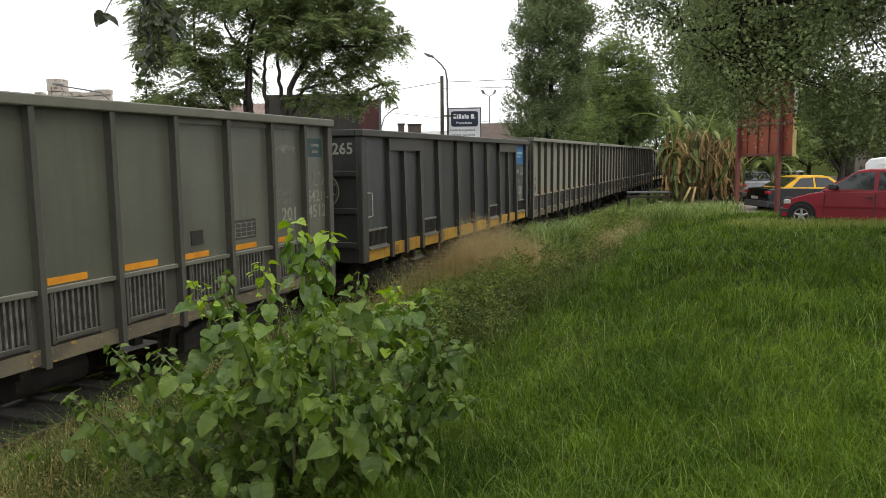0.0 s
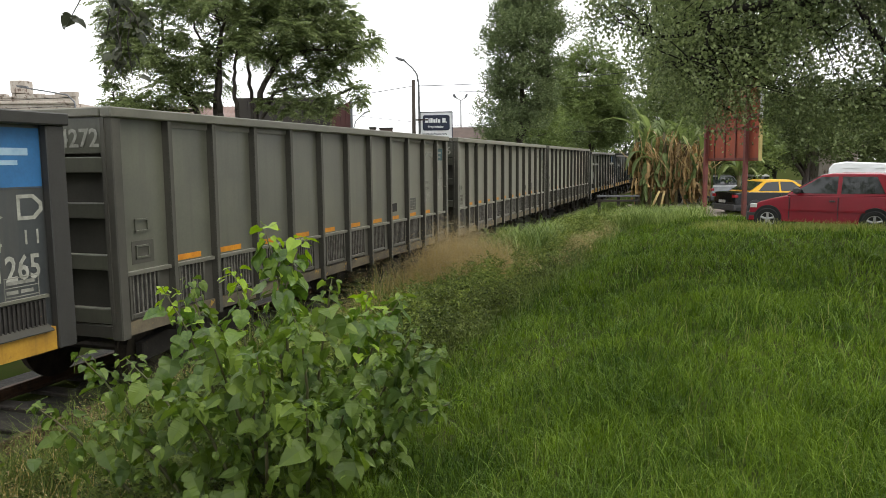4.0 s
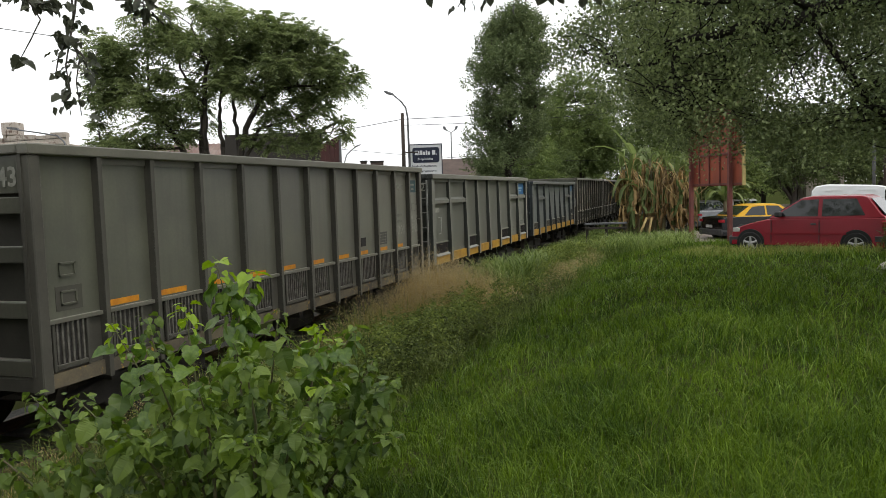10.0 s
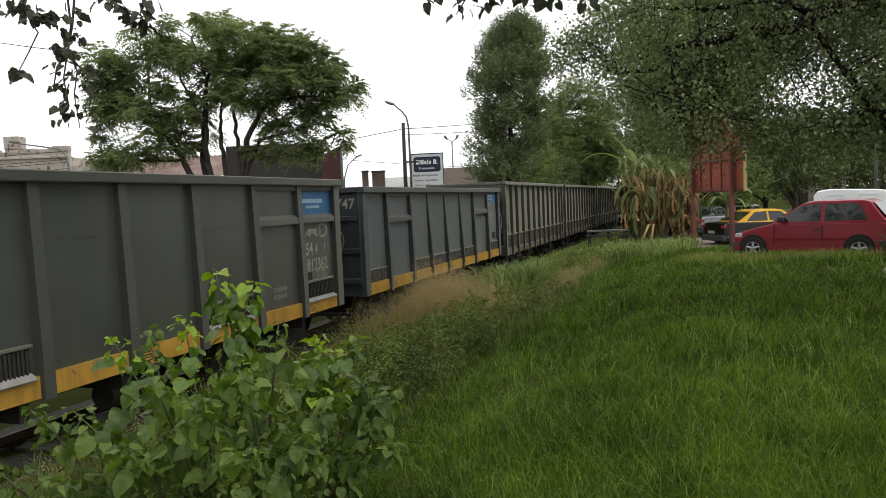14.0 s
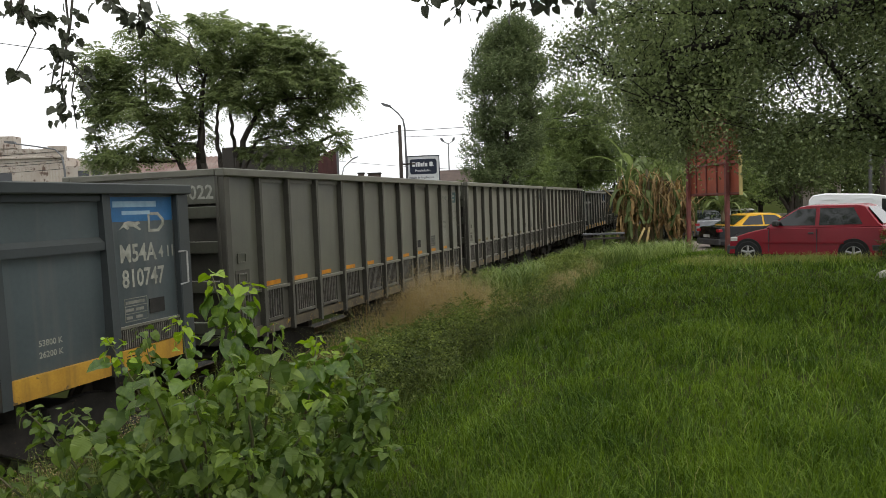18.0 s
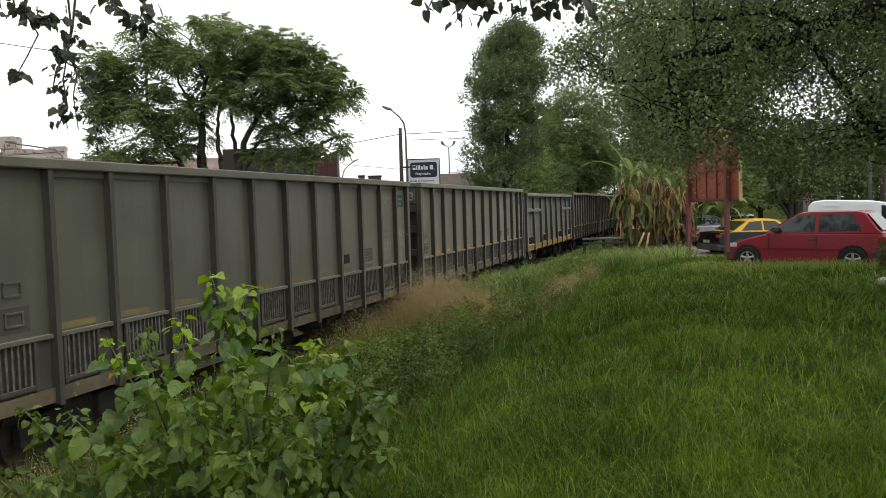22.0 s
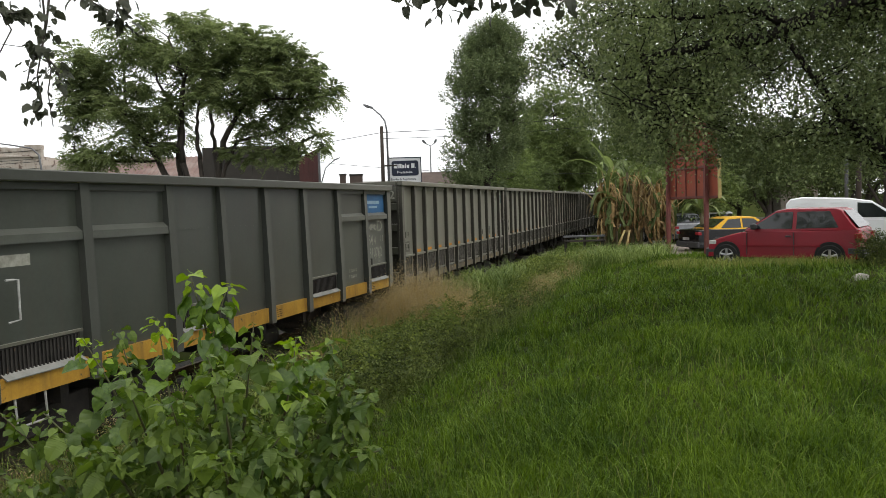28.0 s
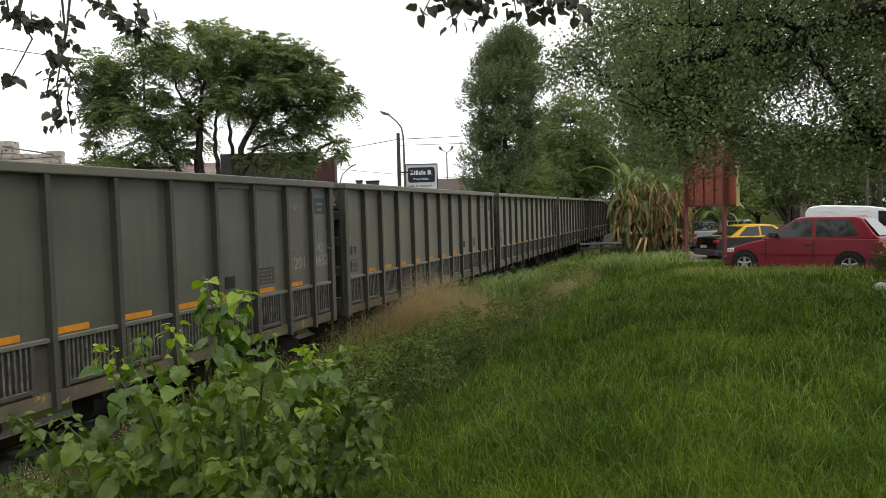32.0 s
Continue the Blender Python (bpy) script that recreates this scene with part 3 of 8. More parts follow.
def dark_wagon(kind, paint, rib, ladder):
    """A lower gondola with wide ribs, a yellow lower band, slots with drip plates; its ends carry a ladder or a hand wheel."""
    w = new("gondola_wagon")
    F = FORMS[kind]
    low = kind == "M"
    L, top, band, foot = F["length"], F["top"] - RAIL_Z, 0.13 - RAIL_Z, -0.1 - RAIL_Z
    xs = [-L] + [-c for c in F["cuts"][::-1]] + [0.0]
    n = len(xs) - 1
    skin, wid = SKIN_D, F["wid"]
    for sgn in (-1, 1):
        y = sgn * (HALF_W - skin)
        y1 = sgn * HALF_W
        part("side_wall", boxes((-L + 0.02, -0.02, *sorted((y, y - sgn * 0.03)), band, top - 0.12)), paint, w, "steel side sheets with a weld seam")
        part("top_chord", boxes((-L - 0.03, 0.03, *sorted((sgn * (HALF_W + 0.02), sgn * (HALF_W - 0.13))), top - 0.12, top)), rib, w, bevel=0.012)
        bm = bmesh.new()
        prism(bm, [(y, foot - 0.02), (y1, foot - 0.02), (y1, band + 0.3), (y + sgn * 0.07, top - 0.121), (y, top - 0.121)], 0, -wid, wid)
        wide = finish("side_rib", bm, rib)
        bm = bmesh.new()
        prism(bm, [(y, foot), (y1, foot), (y1, band + 0.2), (y + sgn * 0.02, top - 0.2), (y, top - 0.121)], 0, -0.035, 0.035)
        slim = finish("side_rib", bm, rib)
        for k, c in enumerate(F["cuts"]):
            part("side_rib", slim if k in F["thin"] else wide, rib, w, at=pose(-c, 0, 0))
        for x in (-L + 0.11, -0.11):
            part("corner_post", boxes((x - 0.11, x + 0.11, *sorted((y, y1 - sgn * 0.02)), foot, top - 0.121)), rib, w, bevel=0.012)
    y = -(HALF_W - skin)
    for c, d in F["headers"]:
        part("header_plate", boxes((-d - wid, -c + wid, y - 0.09, y - 0.001, top - 0.36, top - 0.124)), rib, w, bevel=0.006)
    for i in range(n):
        k = n - 1 - i                                    # counted from the right-hand end
        a, b = xs[i] + wid + 0.004, xs[i + 1] - wid - 0.004
        a, b = (xs[i] + 0.225 if i == 0 else a), (-0.225 if i == n - 1 else b)
        part("yellow_band", boxes((a, b, y - 0.06, y - 0.001, foot, band)), M_YEL, w, "scuffed yellow lower band")
        bm = bmesh.new()
        for j in range(4):
            box(bm, a + 0.12, a + 0.12 + 0.13 + 0.02 * ((i + j) % 3), y - 0.064, y - 0.0605, foot + 0.05 + 0.035 * j, foot + 0.06 + 0.035 * j)
        if i % 3 == 1:
            part("small_print", bm, M_DARKIN, w)
        else:
            bm.free()
        seam = top - 0.72
        if not low:
            part("weld_seam", boxes((a, b, y - 0.006, y - 0.001, seam, seam + 0.012)), paint, w)
        if k in F["shelves"]:
            bm = bmesh.new()
            prism(bm, [(y - 0.001, top - 0.6), (y - 0.075, top - 0.66), (y - 0.075, top - 0.75), (y - 0.001, top - 0.75)], 0, a, b)
            part("stiffening_shelf", bm, rib if low else M_SHELF, w, "horizontal stiffening shelf")
            part("upper_strip", boxes((a, b, y - 0.05, y - 0.001, top - 0.2, top - 0.122)), rib, w)
        if k in F["slots"]:
            c, d = a + 0.06, b - 0.06
            # no real hollow: a dark sheet paints the shade inside the slot
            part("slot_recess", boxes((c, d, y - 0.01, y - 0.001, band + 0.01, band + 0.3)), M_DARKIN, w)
            bm = bmesh.new()
            for j in range(int((d - c) / 0.05)):
                box(bm, c + 0.02 + 0.05 * j, c + 0.04 + 0.05 * j, y - 0.03, y - 0.011, band + 0.02, band + 0.28)
            part("slotted_grille", bm, M_BOGIE, w)
            bm = bmesh.new()
            prism(bm, [(y - 0.011, band + 0.02), (y - 0.1, band - 0.03), (y - 0.105, band - 0.018), (y - 0.011, band + 0.04)], 0, c, d)
            part("drip_plate", bm, M_SIGNPOST if kind == "O" else M_RIB, w, "dusty tilted drip plate")
            part("slot_hood", boxes((c - 0.02, d + 0.02, y - 0.045, y - 0.001, band + 0.3, band + 0.33)), M_RIM, w)
        if k in F["slats"]:
            # shade behind the narrow slats, painted as a dark sheet on the wall
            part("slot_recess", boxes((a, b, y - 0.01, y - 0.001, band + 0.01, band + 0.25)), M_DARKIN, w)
            bm = bmesh.new()
            for j in range(int((b - a) / 0.035)):
                box(bm, a + 0.01 + 0.035 * j, a + 0.024 + 0.035 * j, y - 0.03, y - 0.011, band + 0.015, band + 0.24)
            part("slotted_grille", bm, M_GRILLE, w, "band of narrow worn slats")
            part("slot_hood", boxes((a, b, y - 0.04, y - 0.001, band + 0.25, band + 0.28)), M_RIM, w)
    for d, x in ((1, -L), (-1, 0.0)):
        part("end_wall", boxes((*sorted((x + d * 0.06, x + d * 0.09)), -HALF_W + 0.1, HALF_W - 0.1, foot, top - 0.1)), rib, w)
        part("top_chord", boxes((*sorted((x - d * 0.02, x + d * 0.1)), -HALF_W + 0.14, HALF_W - 0.14, top - 0.11, top - 0.002)), rib, w, bevel=0.01)
        for z in (1.2, 1.8, 2.45):
            part("end_beam", boxes((*sorted((x, x + d * 0.06)), -HALF_W + 0.15, HALF_W - 0.15, z, z + 0.1)), rib, w, bevel=0.01)
    if ladder:
        bm = bmesh.new()
        yl = -HALF_W + 0.12
        for yy in (yl, yl + 0.42):
            box(bm, -L - 0.12, -L - 0.09, yy - 0.018, yy + 0.018, foot - 0.25, top - 0.15)
        for k in range(7):
            rod(bm, (-L - 0.105, yl, foot - 0.1 + 0.36 * k), (-L - 0.105, yl + 0.42, foot - 0.1 + 0.36 * k), 0.013, sides=6)
        for zz in (foot + 0.1, top - 0.4):
            for yy in (yl, yl + 0.42):
                rod(bm, (-L - 0.09, yy, zz), (-L + 0.02, yy, zz), 0.012, sides=6)
        part("end_ladder", bm, M_SIGNPOST, w, "grey steel end ladder")
        bm = bmesh.new()
        tube(bm, [(-L + 0.42, y - 0.03, band + 0.02 - 0.25), (-L + 0.42, y - 0.05, foot - 0.3), (-L + 0.8, y - 0.05, foot - 0.3), (-L + 0.8, y - 0.03, band - 0.23)], [0.014] * 4, 6)
        part("step_iron", bm, M_PLATE, w)
    else:
        bm = bmesh.new()
        c = (-L - 0.14, -0.72, top - 1.05)
        wheel(bm, c, "x", 0.3, 0.02, 28, 0.265)
        hand_wheel = part("hand_brake_wheel", bm, M_WAG, w, "grey spoked hand brake wheel")
        bm = bmesh.new()
        wheel(bm, c, "x", 0.1, 0.03, 14)
        part("hub", bm, M_WAG, hand_wheel)
        bm = bmesh.new()
        rod(bm, (c[0] + 0.02, c[1], c[2]), (-L + 0.07, c[1], c[2]), 0.03)
        part("axle", bm, M_WAG, hand_wheel)
        for k in range(8):
            a = k * math.pi / 4 + 0.3
            bm = bmesh.new()
            rod(bm, (c[0], c[1] + 0.07 * math.cos(a), c[2] + 0.07 * math.sin(a)), (c[0], c[1] + 0.275 * math.cos(a), c[2] + 0.275 * math.sin(a)), 0.018, sides=6)
            part("spoke", bm, M_WAG, hand_wheel)
    bm = boxes((-L + 0.12, -0.12, -HALF_W + 0.24, HALF_W - 0.24, foot + 0.1, 2.6))
    part("load", bm, M_COAL, w, "dark bulk load below the rim")
    # blue panel, silhouette, arrow box on the last panel
    a, b = xs[n - 1] + wid + 0.004, -0.225
    zp = top - 0.122
    blue = 0.32 if low else 0.6
    part("blue_panel", boxes((a, b, y - 0.004, y - 0.001, zp - blue, zp - 0.03)), M_SIGNBLUE, w, "blue painted panel with faded pale bars")
    mid = zp - blue * 0.5
    bm = boxes((a + 0.1, a + 0.84, y - 0.007, y - 0.0045, mid + 0.01, mid + 0.08), (a + 0.24, a + 0.72, y - 0.007, y - 0.0045, mid - 0.08, mid - 0.035))
    part("painted_band", bm, M_SIGNPALE, w)
    zs = top - (0.56 if low else 1.0)
    bm = bmesh.new()
    x1 = a + (0.18 if low else 0.15 if kind == "O" else 0.05)
    k = 0.8 if low else 1.0
    hound = [(0, 0), (0.1, 0.05), (0.17, 0.0), (0.22, 0.02), (0.2, 0.06), (0.3, 0.05), (0.44, -0.02), (0.47, 0.0), (0.38, 0.07), (0.45, 0.1), (0.43, 0.14), (0.36, 0.13), (0.2, 0.15), (0.12, 0.13), (0.08, 0.08)]
    prism(bm, [(x1 + k * u, zs + 0.02 + 0.85 * k * v) for u, v in hound], 1, y - 0.005, y - 0.001)
    part("painted_silhouette", bm, M_STEN, w)
    bm = bmesh.new()
    x0, t = a + 0.68, 0.035
    for p in ((0, 0.2, -0.02, t - 0.02), (0, 0.2, 0.22 - t, 0.22), (0, t, t - 0.02, 0.22 - t)):
        box(bm, x0 + p[0], x0 + p[1], y - 0.005, y - 0.001, zs + p[2], zs + p[3])
    prism(bm, [(x0 + 0.19, zs - 0.02), (x0 + 0.29, zs + 0.06), (x0 + 0.29, zs + 0.14), (x0 + 0.19, zs + 0.22), (x0 + 0.18, zs + 0.18), (x0 + 0.25, zs + 0.12), (x0 + 0.25, zs + 0.08), (x0 + 0.18, zs + 0.02)], 1, y - 0.0055, y - 0.0012)
    part("painted_arrow_box", bm, M_STEN, w)
    zd = top - 1.78 if not low else top - 1.58
    c, d = (a + 0.06, a + 0.48) if not low else (a + 0.62, a + 0.2)
    part("data_plate", boxes((c, c + 0.27, y - 0.012, y - 0.001, zd, zd + 0.18)), M_DARKIN, w)
    bm = bmesh.new()
    for j in range(4):
        box(bm, d, d + 0.38, y - 0.005, y - 0.001, zd - 0.05 + 0.09 * j, zd - 0.042 + 0.09 * j)
        if j < 3:
            box(bm, d + 0.02, d + 0.12 + 0.03 * j, y - 0.004, y - 0.001, zd - 0.02 + 0.09 * j, zd + 0.015 + 0.09 * j)
            box(bm, d + 0.18, d + 0.3 + 0.02 * j, y - 0.004, y - 0.001, zd - 0.02 + 0.09 * j, zd + 0.015 + 0.09 * j)
    for x in (d, d + 0.38):
        box(bm, x, x + 0.008, y - 0.0045, y - 0.001, zd - 0.05, zd + 0.225)
    part("data_table", bm, M_STEN_OLD, w, "faded stencilled data table")
    bm = bmesh.new()
    x = -0.2 if low else xs[0] + (0.4 if kind == "O" else 0.21)
    z = top - (0.85 if low else 1.1)
    rod(bm, (x, y - 0.13, z), (x - 0.09, y - 0.13, z), 0.012, sides=6)
    tube(bm, [(x, y - 0.13, z), (x + 0.02, y - 0.17, z), (x + 0.02, y - 0.17, z - 0.4), (x - 0.08, y - 0.13, z - 0.42)], [0.012] * 4, 6)
    part("grab_handle", bm, M_PLATE, w)
    return w


def end_number(w, number, length, top, edge, depth):
    """The running number on the left-hand end, close to the near corner."""
    me = text_mesh(number, 0.28, M_STEN)
    wide = max(v.co.x for v in me.vertices)
    part("end_number", me, M_STEN, w, at=pose(-length + depth, edge + wide, top - 0.4, 0, 0, -90))


def mark_dark(w, kind, number, last):
    F = FORMS[kind]
    low = kind == "M"
    a, y, top = -F["cuts"][0] + F["wid"] + (0.08 if kind == "D" else 0.17), -(HALF_W - SKIN_D), F["top"] - RAIL_Z
    z = top - (0.92 if low else 1.3)
    if low:
        lettering("M54A", 0.3, M_STEN, w, a, y - 0.003, z, 0.86)
        lettering("4 11", 0.2, M_STEN, w, a + 0.68, y - 0.003, z + 0.02, 0.85)
    else:
        lettering("54", 0.3, M_STEN, w, a, y - 0.003, z, 0.86)
        lettering("4", 0.24, M_STEN, w, a + 0.32, y - 0.003, z, 0.8)
        lettering("1 1", 0.19, M_STEN, w, a + 0.64, y - 0.003, z + 0.05, 0.9)
    lettering(number, 0.33 if kind == "D" else 0.3, M_STEN, w, a + 0.02, y - 0.003, z - (0.3 if low else 0.28), 0.82)
    x = -F["cuts"][1] + 0.5
    if kind == "O":
        part("painted_band", boxes((-F["length"] + 0.34, -F["length"] + 0.74, y - 0.004, y - 0.001, top - 0.98, top - 0.86)), M_STEN, w, "small pale painted mark")
        lettering("C 56500 K", 0.09, M_STEN, w, x, y - 0.003, 0.4 - RAIL_Z)
        lettering("T 23500 K", 0.09, M_STEN, w, x, y - 0.003, 0.28 - RAIL_Z)
    if low:
        lettering("53800 K", 0.09, M_STEN, w, x, y - 0.003, 0.4 - RAIL_Z)
        lettering("26200 K", 0.09, M_STEN, w, x, y - 0.003, 0.28 - RAIL_Z)
    end_number(w, last, F["length"], top - 0.02, -1.2, 0.054)


# right end of each wagon along the track at the start, and what it is
TRAIN = [(10.62, "G", "4512", ""), (22.63, "D", "811265", "811265"), (34.40, "G", "4272", "4272"), (46.34, "G", "4926", "4926"),
         (58.17, "G", "4843", "4843"), (69.81, "O", "812362", "812362"), (81.43, "M", "810747", "810747"), (93.37, "G", "5022", "5022"),
         (105.23, "G", "4140", "4140"), (117.14, "G", "4983", "4983"), (128.83, "O", "810762", "810762"), (140.71, "G", "4652", "4652"),
         (152.35, "G", "", "02"), (164.25, "G", "", ""), (176.15, "G", "", ""), (188.05, "G", "", "")]


def travelled(t):
    k = t / 32
    return 135.662 * k - 16.753 * k ** 2 + 14.18 * k ** 3 - 5.054 * k ** 4


WAGONS = []          # thing, its place at the start, its wheelsets
protos = {}


def add_wagon(s, kind):
    if kind not in protos:
        protos[kind] = {"G": light_wagon, "D": lambda: dark_wagon("D", M_DARK, M_DRIB, False),
                        "O": lambda: dark_wagon("O", M_OLIVE, M_ORIB, True), "M": lambda: dark_wagon("M", M_BLUE, M_BRIB, False)}[kind]()
        w = protos[kind]
    else:
        w = copy_thing(protos[kind], Matrix.Identity(4))
    w.matrix_basis = on_track(s)
    return w


firsts = {}
for s, kind, number, last in TRAIN:              # all plain bodies first, so that copies carry no lettering
    firsts.setdefault(s, add_wagon(s, kind))
WORDS = {"G": "grey ribbed steel gondola wagon, streaked and dusty, running on the track",
         "D": "charcoal steel gondola wagon with a yellow lower band, on the track",
         "O": "dark olive gondola wagon with yellow band and shelves on the track",
         "M": "slate blue low gondola wagon with thin ribs and yellow band"}
for s, kind, number, last in TRAIN:
    w = firsts[s]
    tagged(w, WORDS[kind], "freight wagon", "wagons of the train")
    sets = underframe(w, LEN_G if kind == "G" else FORMS[kind]["length"])
    if kind == "G":
        mark_light(w, number, last)
        if number == "4140":
            for ch in w.children:
                if ch.name.startswith("reflector_strip"):
                    ch.material_slots[0].link = "OBJECT"
                    ch.material_slots[0].material = M_OLDREFL
    else:
        mark_dark(w, kind, number, last)
    WAGONS.append((w, s, sets))

# ---- ground, track bed, road ----
M_SOIL = mat("soil_and_thatch", (0.03, 0.046, 0.011), (0.044, 0.045, 0.018), scale=1.2, fine=30, rough=1.0, bump=0.6, spec=0.0)


def ground():
    """One sheet from the lawn to the horizon, finer near the bank."""
    qs = np.concatenate([-np.geomspace(900, 9, 16), np.linspace(-8, 18, 105), np.geomspace(19, 900, 18)])
    ss = np.concatenate([-np.geomspace(600, 9, 10), np.linspace(-8, 45, 160), np.geomspace(47, 1200, 20)])
    q, s = np.meshgrid(qs, ss)
    x, y = s * U.x + q * N.x, s * U.y + q * N.y
    v = np.stack([x, y, ground_z(x, y)], -1).reshape(-1, 3)
    n, m = q.shape
    i = (np.arange(n - 1)[:, None] * m + np.arange(m - 1)).ravel()
    f = np.stack([i, i + m, i + m + 1, i + 1], 1)
    ob = new("ground", mesh_np("ground", v, f, M_SOIL, True))
    tagged(ob, "earth under grass, a bank sloping down to the railway track", "ground", kind="structure")


ground()


def track():
    t = tagged(new("railway_track"), "rusty rails on old sleepers in overgrown ballast", "track", kind="structure")
    t.matrix_basis = on_track(0)
    for y in (-0.8, 0.8):
        bm = bmesh.new()
        prism(bm, [(y - 0.035, 0), (y + 0.035, 0), (y + 0.035, -0.035), (y + 0.01, -0.045), (y + 0.01, -0.115), (y + 0.065, -0.13), (y + 0.065, -0.14), (y - 0.065, -0.14), (y - 0.065, -0.13), (y - 0.01, -0.115), (y - 0.01, -0.045), (y - 0.035, -0.035)], 0, -160, 260)
        part("rail", bm, M_RUSTRAIL, t)
    bm = boxes((-0.12, 0.12, -1.3, 1.3, -0.22, -0.141))
    me = finish("sleeper", bm, M_SLEEPER, 0.012)
    for k in range(110):
        part("sleeper", me, M_SLEEPER, t, at=pose(-10 + 0.62 * k, 0.02 * math.sin(k * 2.1), 0, 0, 0, 0.6 * math.sin(k * 1.7)))
    bm = bmesh.new()
    prism(bm, [(-2.6, -0.42), (-1.7, -0.19), (1.7, -0.19), (2.6, -0.42)], 0, -160, 260)
    part("ballast_bed", bm, M_BALLAST, t, "grimy ballast bed")


track()


# ---- foliage builders ----
rng = np.random.default_rng(7)


def unit(v):
    return v / np.maximum(np.linalg.norm(v, axis=-1, keepdims=True), 1e-9)


def leaf_cards(pos, way, length, width, fold=0.25, bend=0.2):
    """Kite-shaped folded leaves: arrays of foot, direction, length, width."""
    n = len(pos)
    way = unit(way)
    side = unit(np.cross(way, unit(rng.normal(size=(n, 3)) * 0.6 + (0, 0, 1))))
    up = np.cross(side, way)
    length, width = np.broadcast_to(length, n)[:, None], np.broadcast_to(width, n)[:, None]
    mid = pos + way * length * 0.42
    v = np.stack([pos, mid + side * width / 2 + up * width * fold, pos + way * length - up * length * bend, mid - side * width / 2 + up * width * fold, ], 1).reshape(-1, 3)
    i = np.arange(n)[:, None] * 4
    return v, np.concatenate([i + (0, 1, 2), i + (0, 2, 3)], 1).reshape(-1, 3)


def blades(x, y, z, height, width, lean, curl=0.5):
    """Grass blades of two bending segments."""
    n = len(x)
    a, b = rng.uniform(0, 2 * np.pi, n), rng.uniform(0, 2 * np.pi, n)
    d = np.stack([np.cos(a), np.sin(a)], 1) * (lean * height)[:, None]
    w = np.stack([np.cos(b), np.sin(b), 0 * b], 1) * (width / 2)[:, None]
    foot = np.stack([x, y, z], 1)
    mid = foot + np.stack([d[:, 0] * 0.35, d[:, 1] * 0.35, height * 0.6], 1)
    tip = foot + np.stack([d[:, 0], d[:, 1], height * (1 - 0.25 * lean)], 1)
    v = np.stack([foot - w, foot + w, mid + w * 0.8, mid - w * 0.8, tip], 1).reshape(-1, 3)
    i = np.arange(n)[:, None] * 5
    return v, np.concatenate([i + (0, 1, 2), i + (0, 2, 3), i + (3, 2, 4)], 1).reshape(-1, 3)


def sprays(centres, spread, count, droop, leaflets, l_len, l_wid, stem, gap=0.0):
    """Twigs with leaves set along them, round clump centres (n, 3); spread (n,)."""
    c = np.repeat(centres, count, 0)
    sp = np.repeat(np.broadcast_to(spread, len(centres)), count)[:, None]
    off = rng.normal(size=c.shape)
    off = unit(off) * rng.uniform(0.15, 1, (len(c), 1)) ** 0.6 * sp
    off[:, 2] *= 0.75
    foot = c + off
    way = unit(unit(off) + rng.normal(size=c.shape) * 0.45 + (0, 0, -droop))
    k = (np.arange(leaflets) + 0.5) / leaflets
    p = foot[:, None] + way[:, None] * (k * stem)[None, :, None] + np.array((0, 0, -1)) * ((k ** 2) * stem * droop * 0.5)[None, :, None]
    side = unit(np.cross(way, unit(rng.normal(size=way.shape) * 0.4 + (0, 0, 1))))
    sg = np.where(np.arange(leaflets) % 2, 1.0, -1.0)
    lw = unit(way[:, None] * 0.5 + side[:, None] * sg[None, :, None] + rng.normal(size=p.shape) * 0.25 + np.array((0, 0, -droop * 0.4)))
    n = p.shape[0] * leaflets
    s = rng.uniform(0.7, 1.25, n)
    return leaf_cards(p.reshape(-1, 3), lw.reshape(-1, 3), l_len * s, l_wid * s)


def hanging(centres, spread, count, droop, leaflets, l_len, l_wid, stem):
    """Drooping twigs of broad leaves round clump centres."""
    c = np.repeat(centres, count, 0)
    sp = np.repeat(np.broadcast_to(spread, len(centres)), count)[:, None]
    off = unit(rng.normal(size=c.shape)) * rng.uniform(0.1, 1, (len(c), 1)) ** 0.6 * sp
    way = unit(unit(off) + rng.normal(size=c.shape) * 0.5 + (0, 0, -droop))
    k = (np.arange(leaflets) + 0.5) / leaflets
    p = (c + off)[:, None] + way[:, None] * (k * stem)[None, :, None] + np.array((0, 0, -1)) * (k ** 2 * stem * droop * 0.6)[None, :, None]
    p = (p + rng.normal(size=p.shape) * l_len * 0.5).reshape(-1, 3)
    s = rng.uniform(0.6, 1.3, len(p))
    return leaf_cards(p, rng.normal(size=p.shape) * 0.7 + (0, 0, -0.5), l_len * s, l_wid * s, 0.12, 0.1)


def fronds(foot, way, length, pairs, l_len, l_wid, droop):
    """Feathered leaves: arching stalks with leaflets in pairs."""
    way, z = unit(way), np.array((0.0, 0.0, 1.0))
    k = (np.arange(pairs) + 0.8) / pairs
    reach = length[:, None, None] * k[None, :, None]
    p = foot[:, None] + way[:, None] * reach - z * reach * (droop * k)[None, :, None]
    tang = unit(way[:, None] - z * (2 * droop * k)[None, :, None])
    side = unit(np.cross(way, z) + 1e-5)
    size = np.tile(0.65 + 0.6 * np.sin(np.pi * (0.15 + 0.75 * k)), len(foot))
    both = []
    for sg in (1, -1):
        lw = unit(side[:, None] * sg + tang * 0.4 + rng.normal(size=p.shape) * 0.18 - z * 0.2)
        both.append(leaf_cards(p.reshape(-1, 3), lw.reshape(-1, 3), l_len * size, l_wid * size, 0.1, 0.1))
    return join_np(*both)


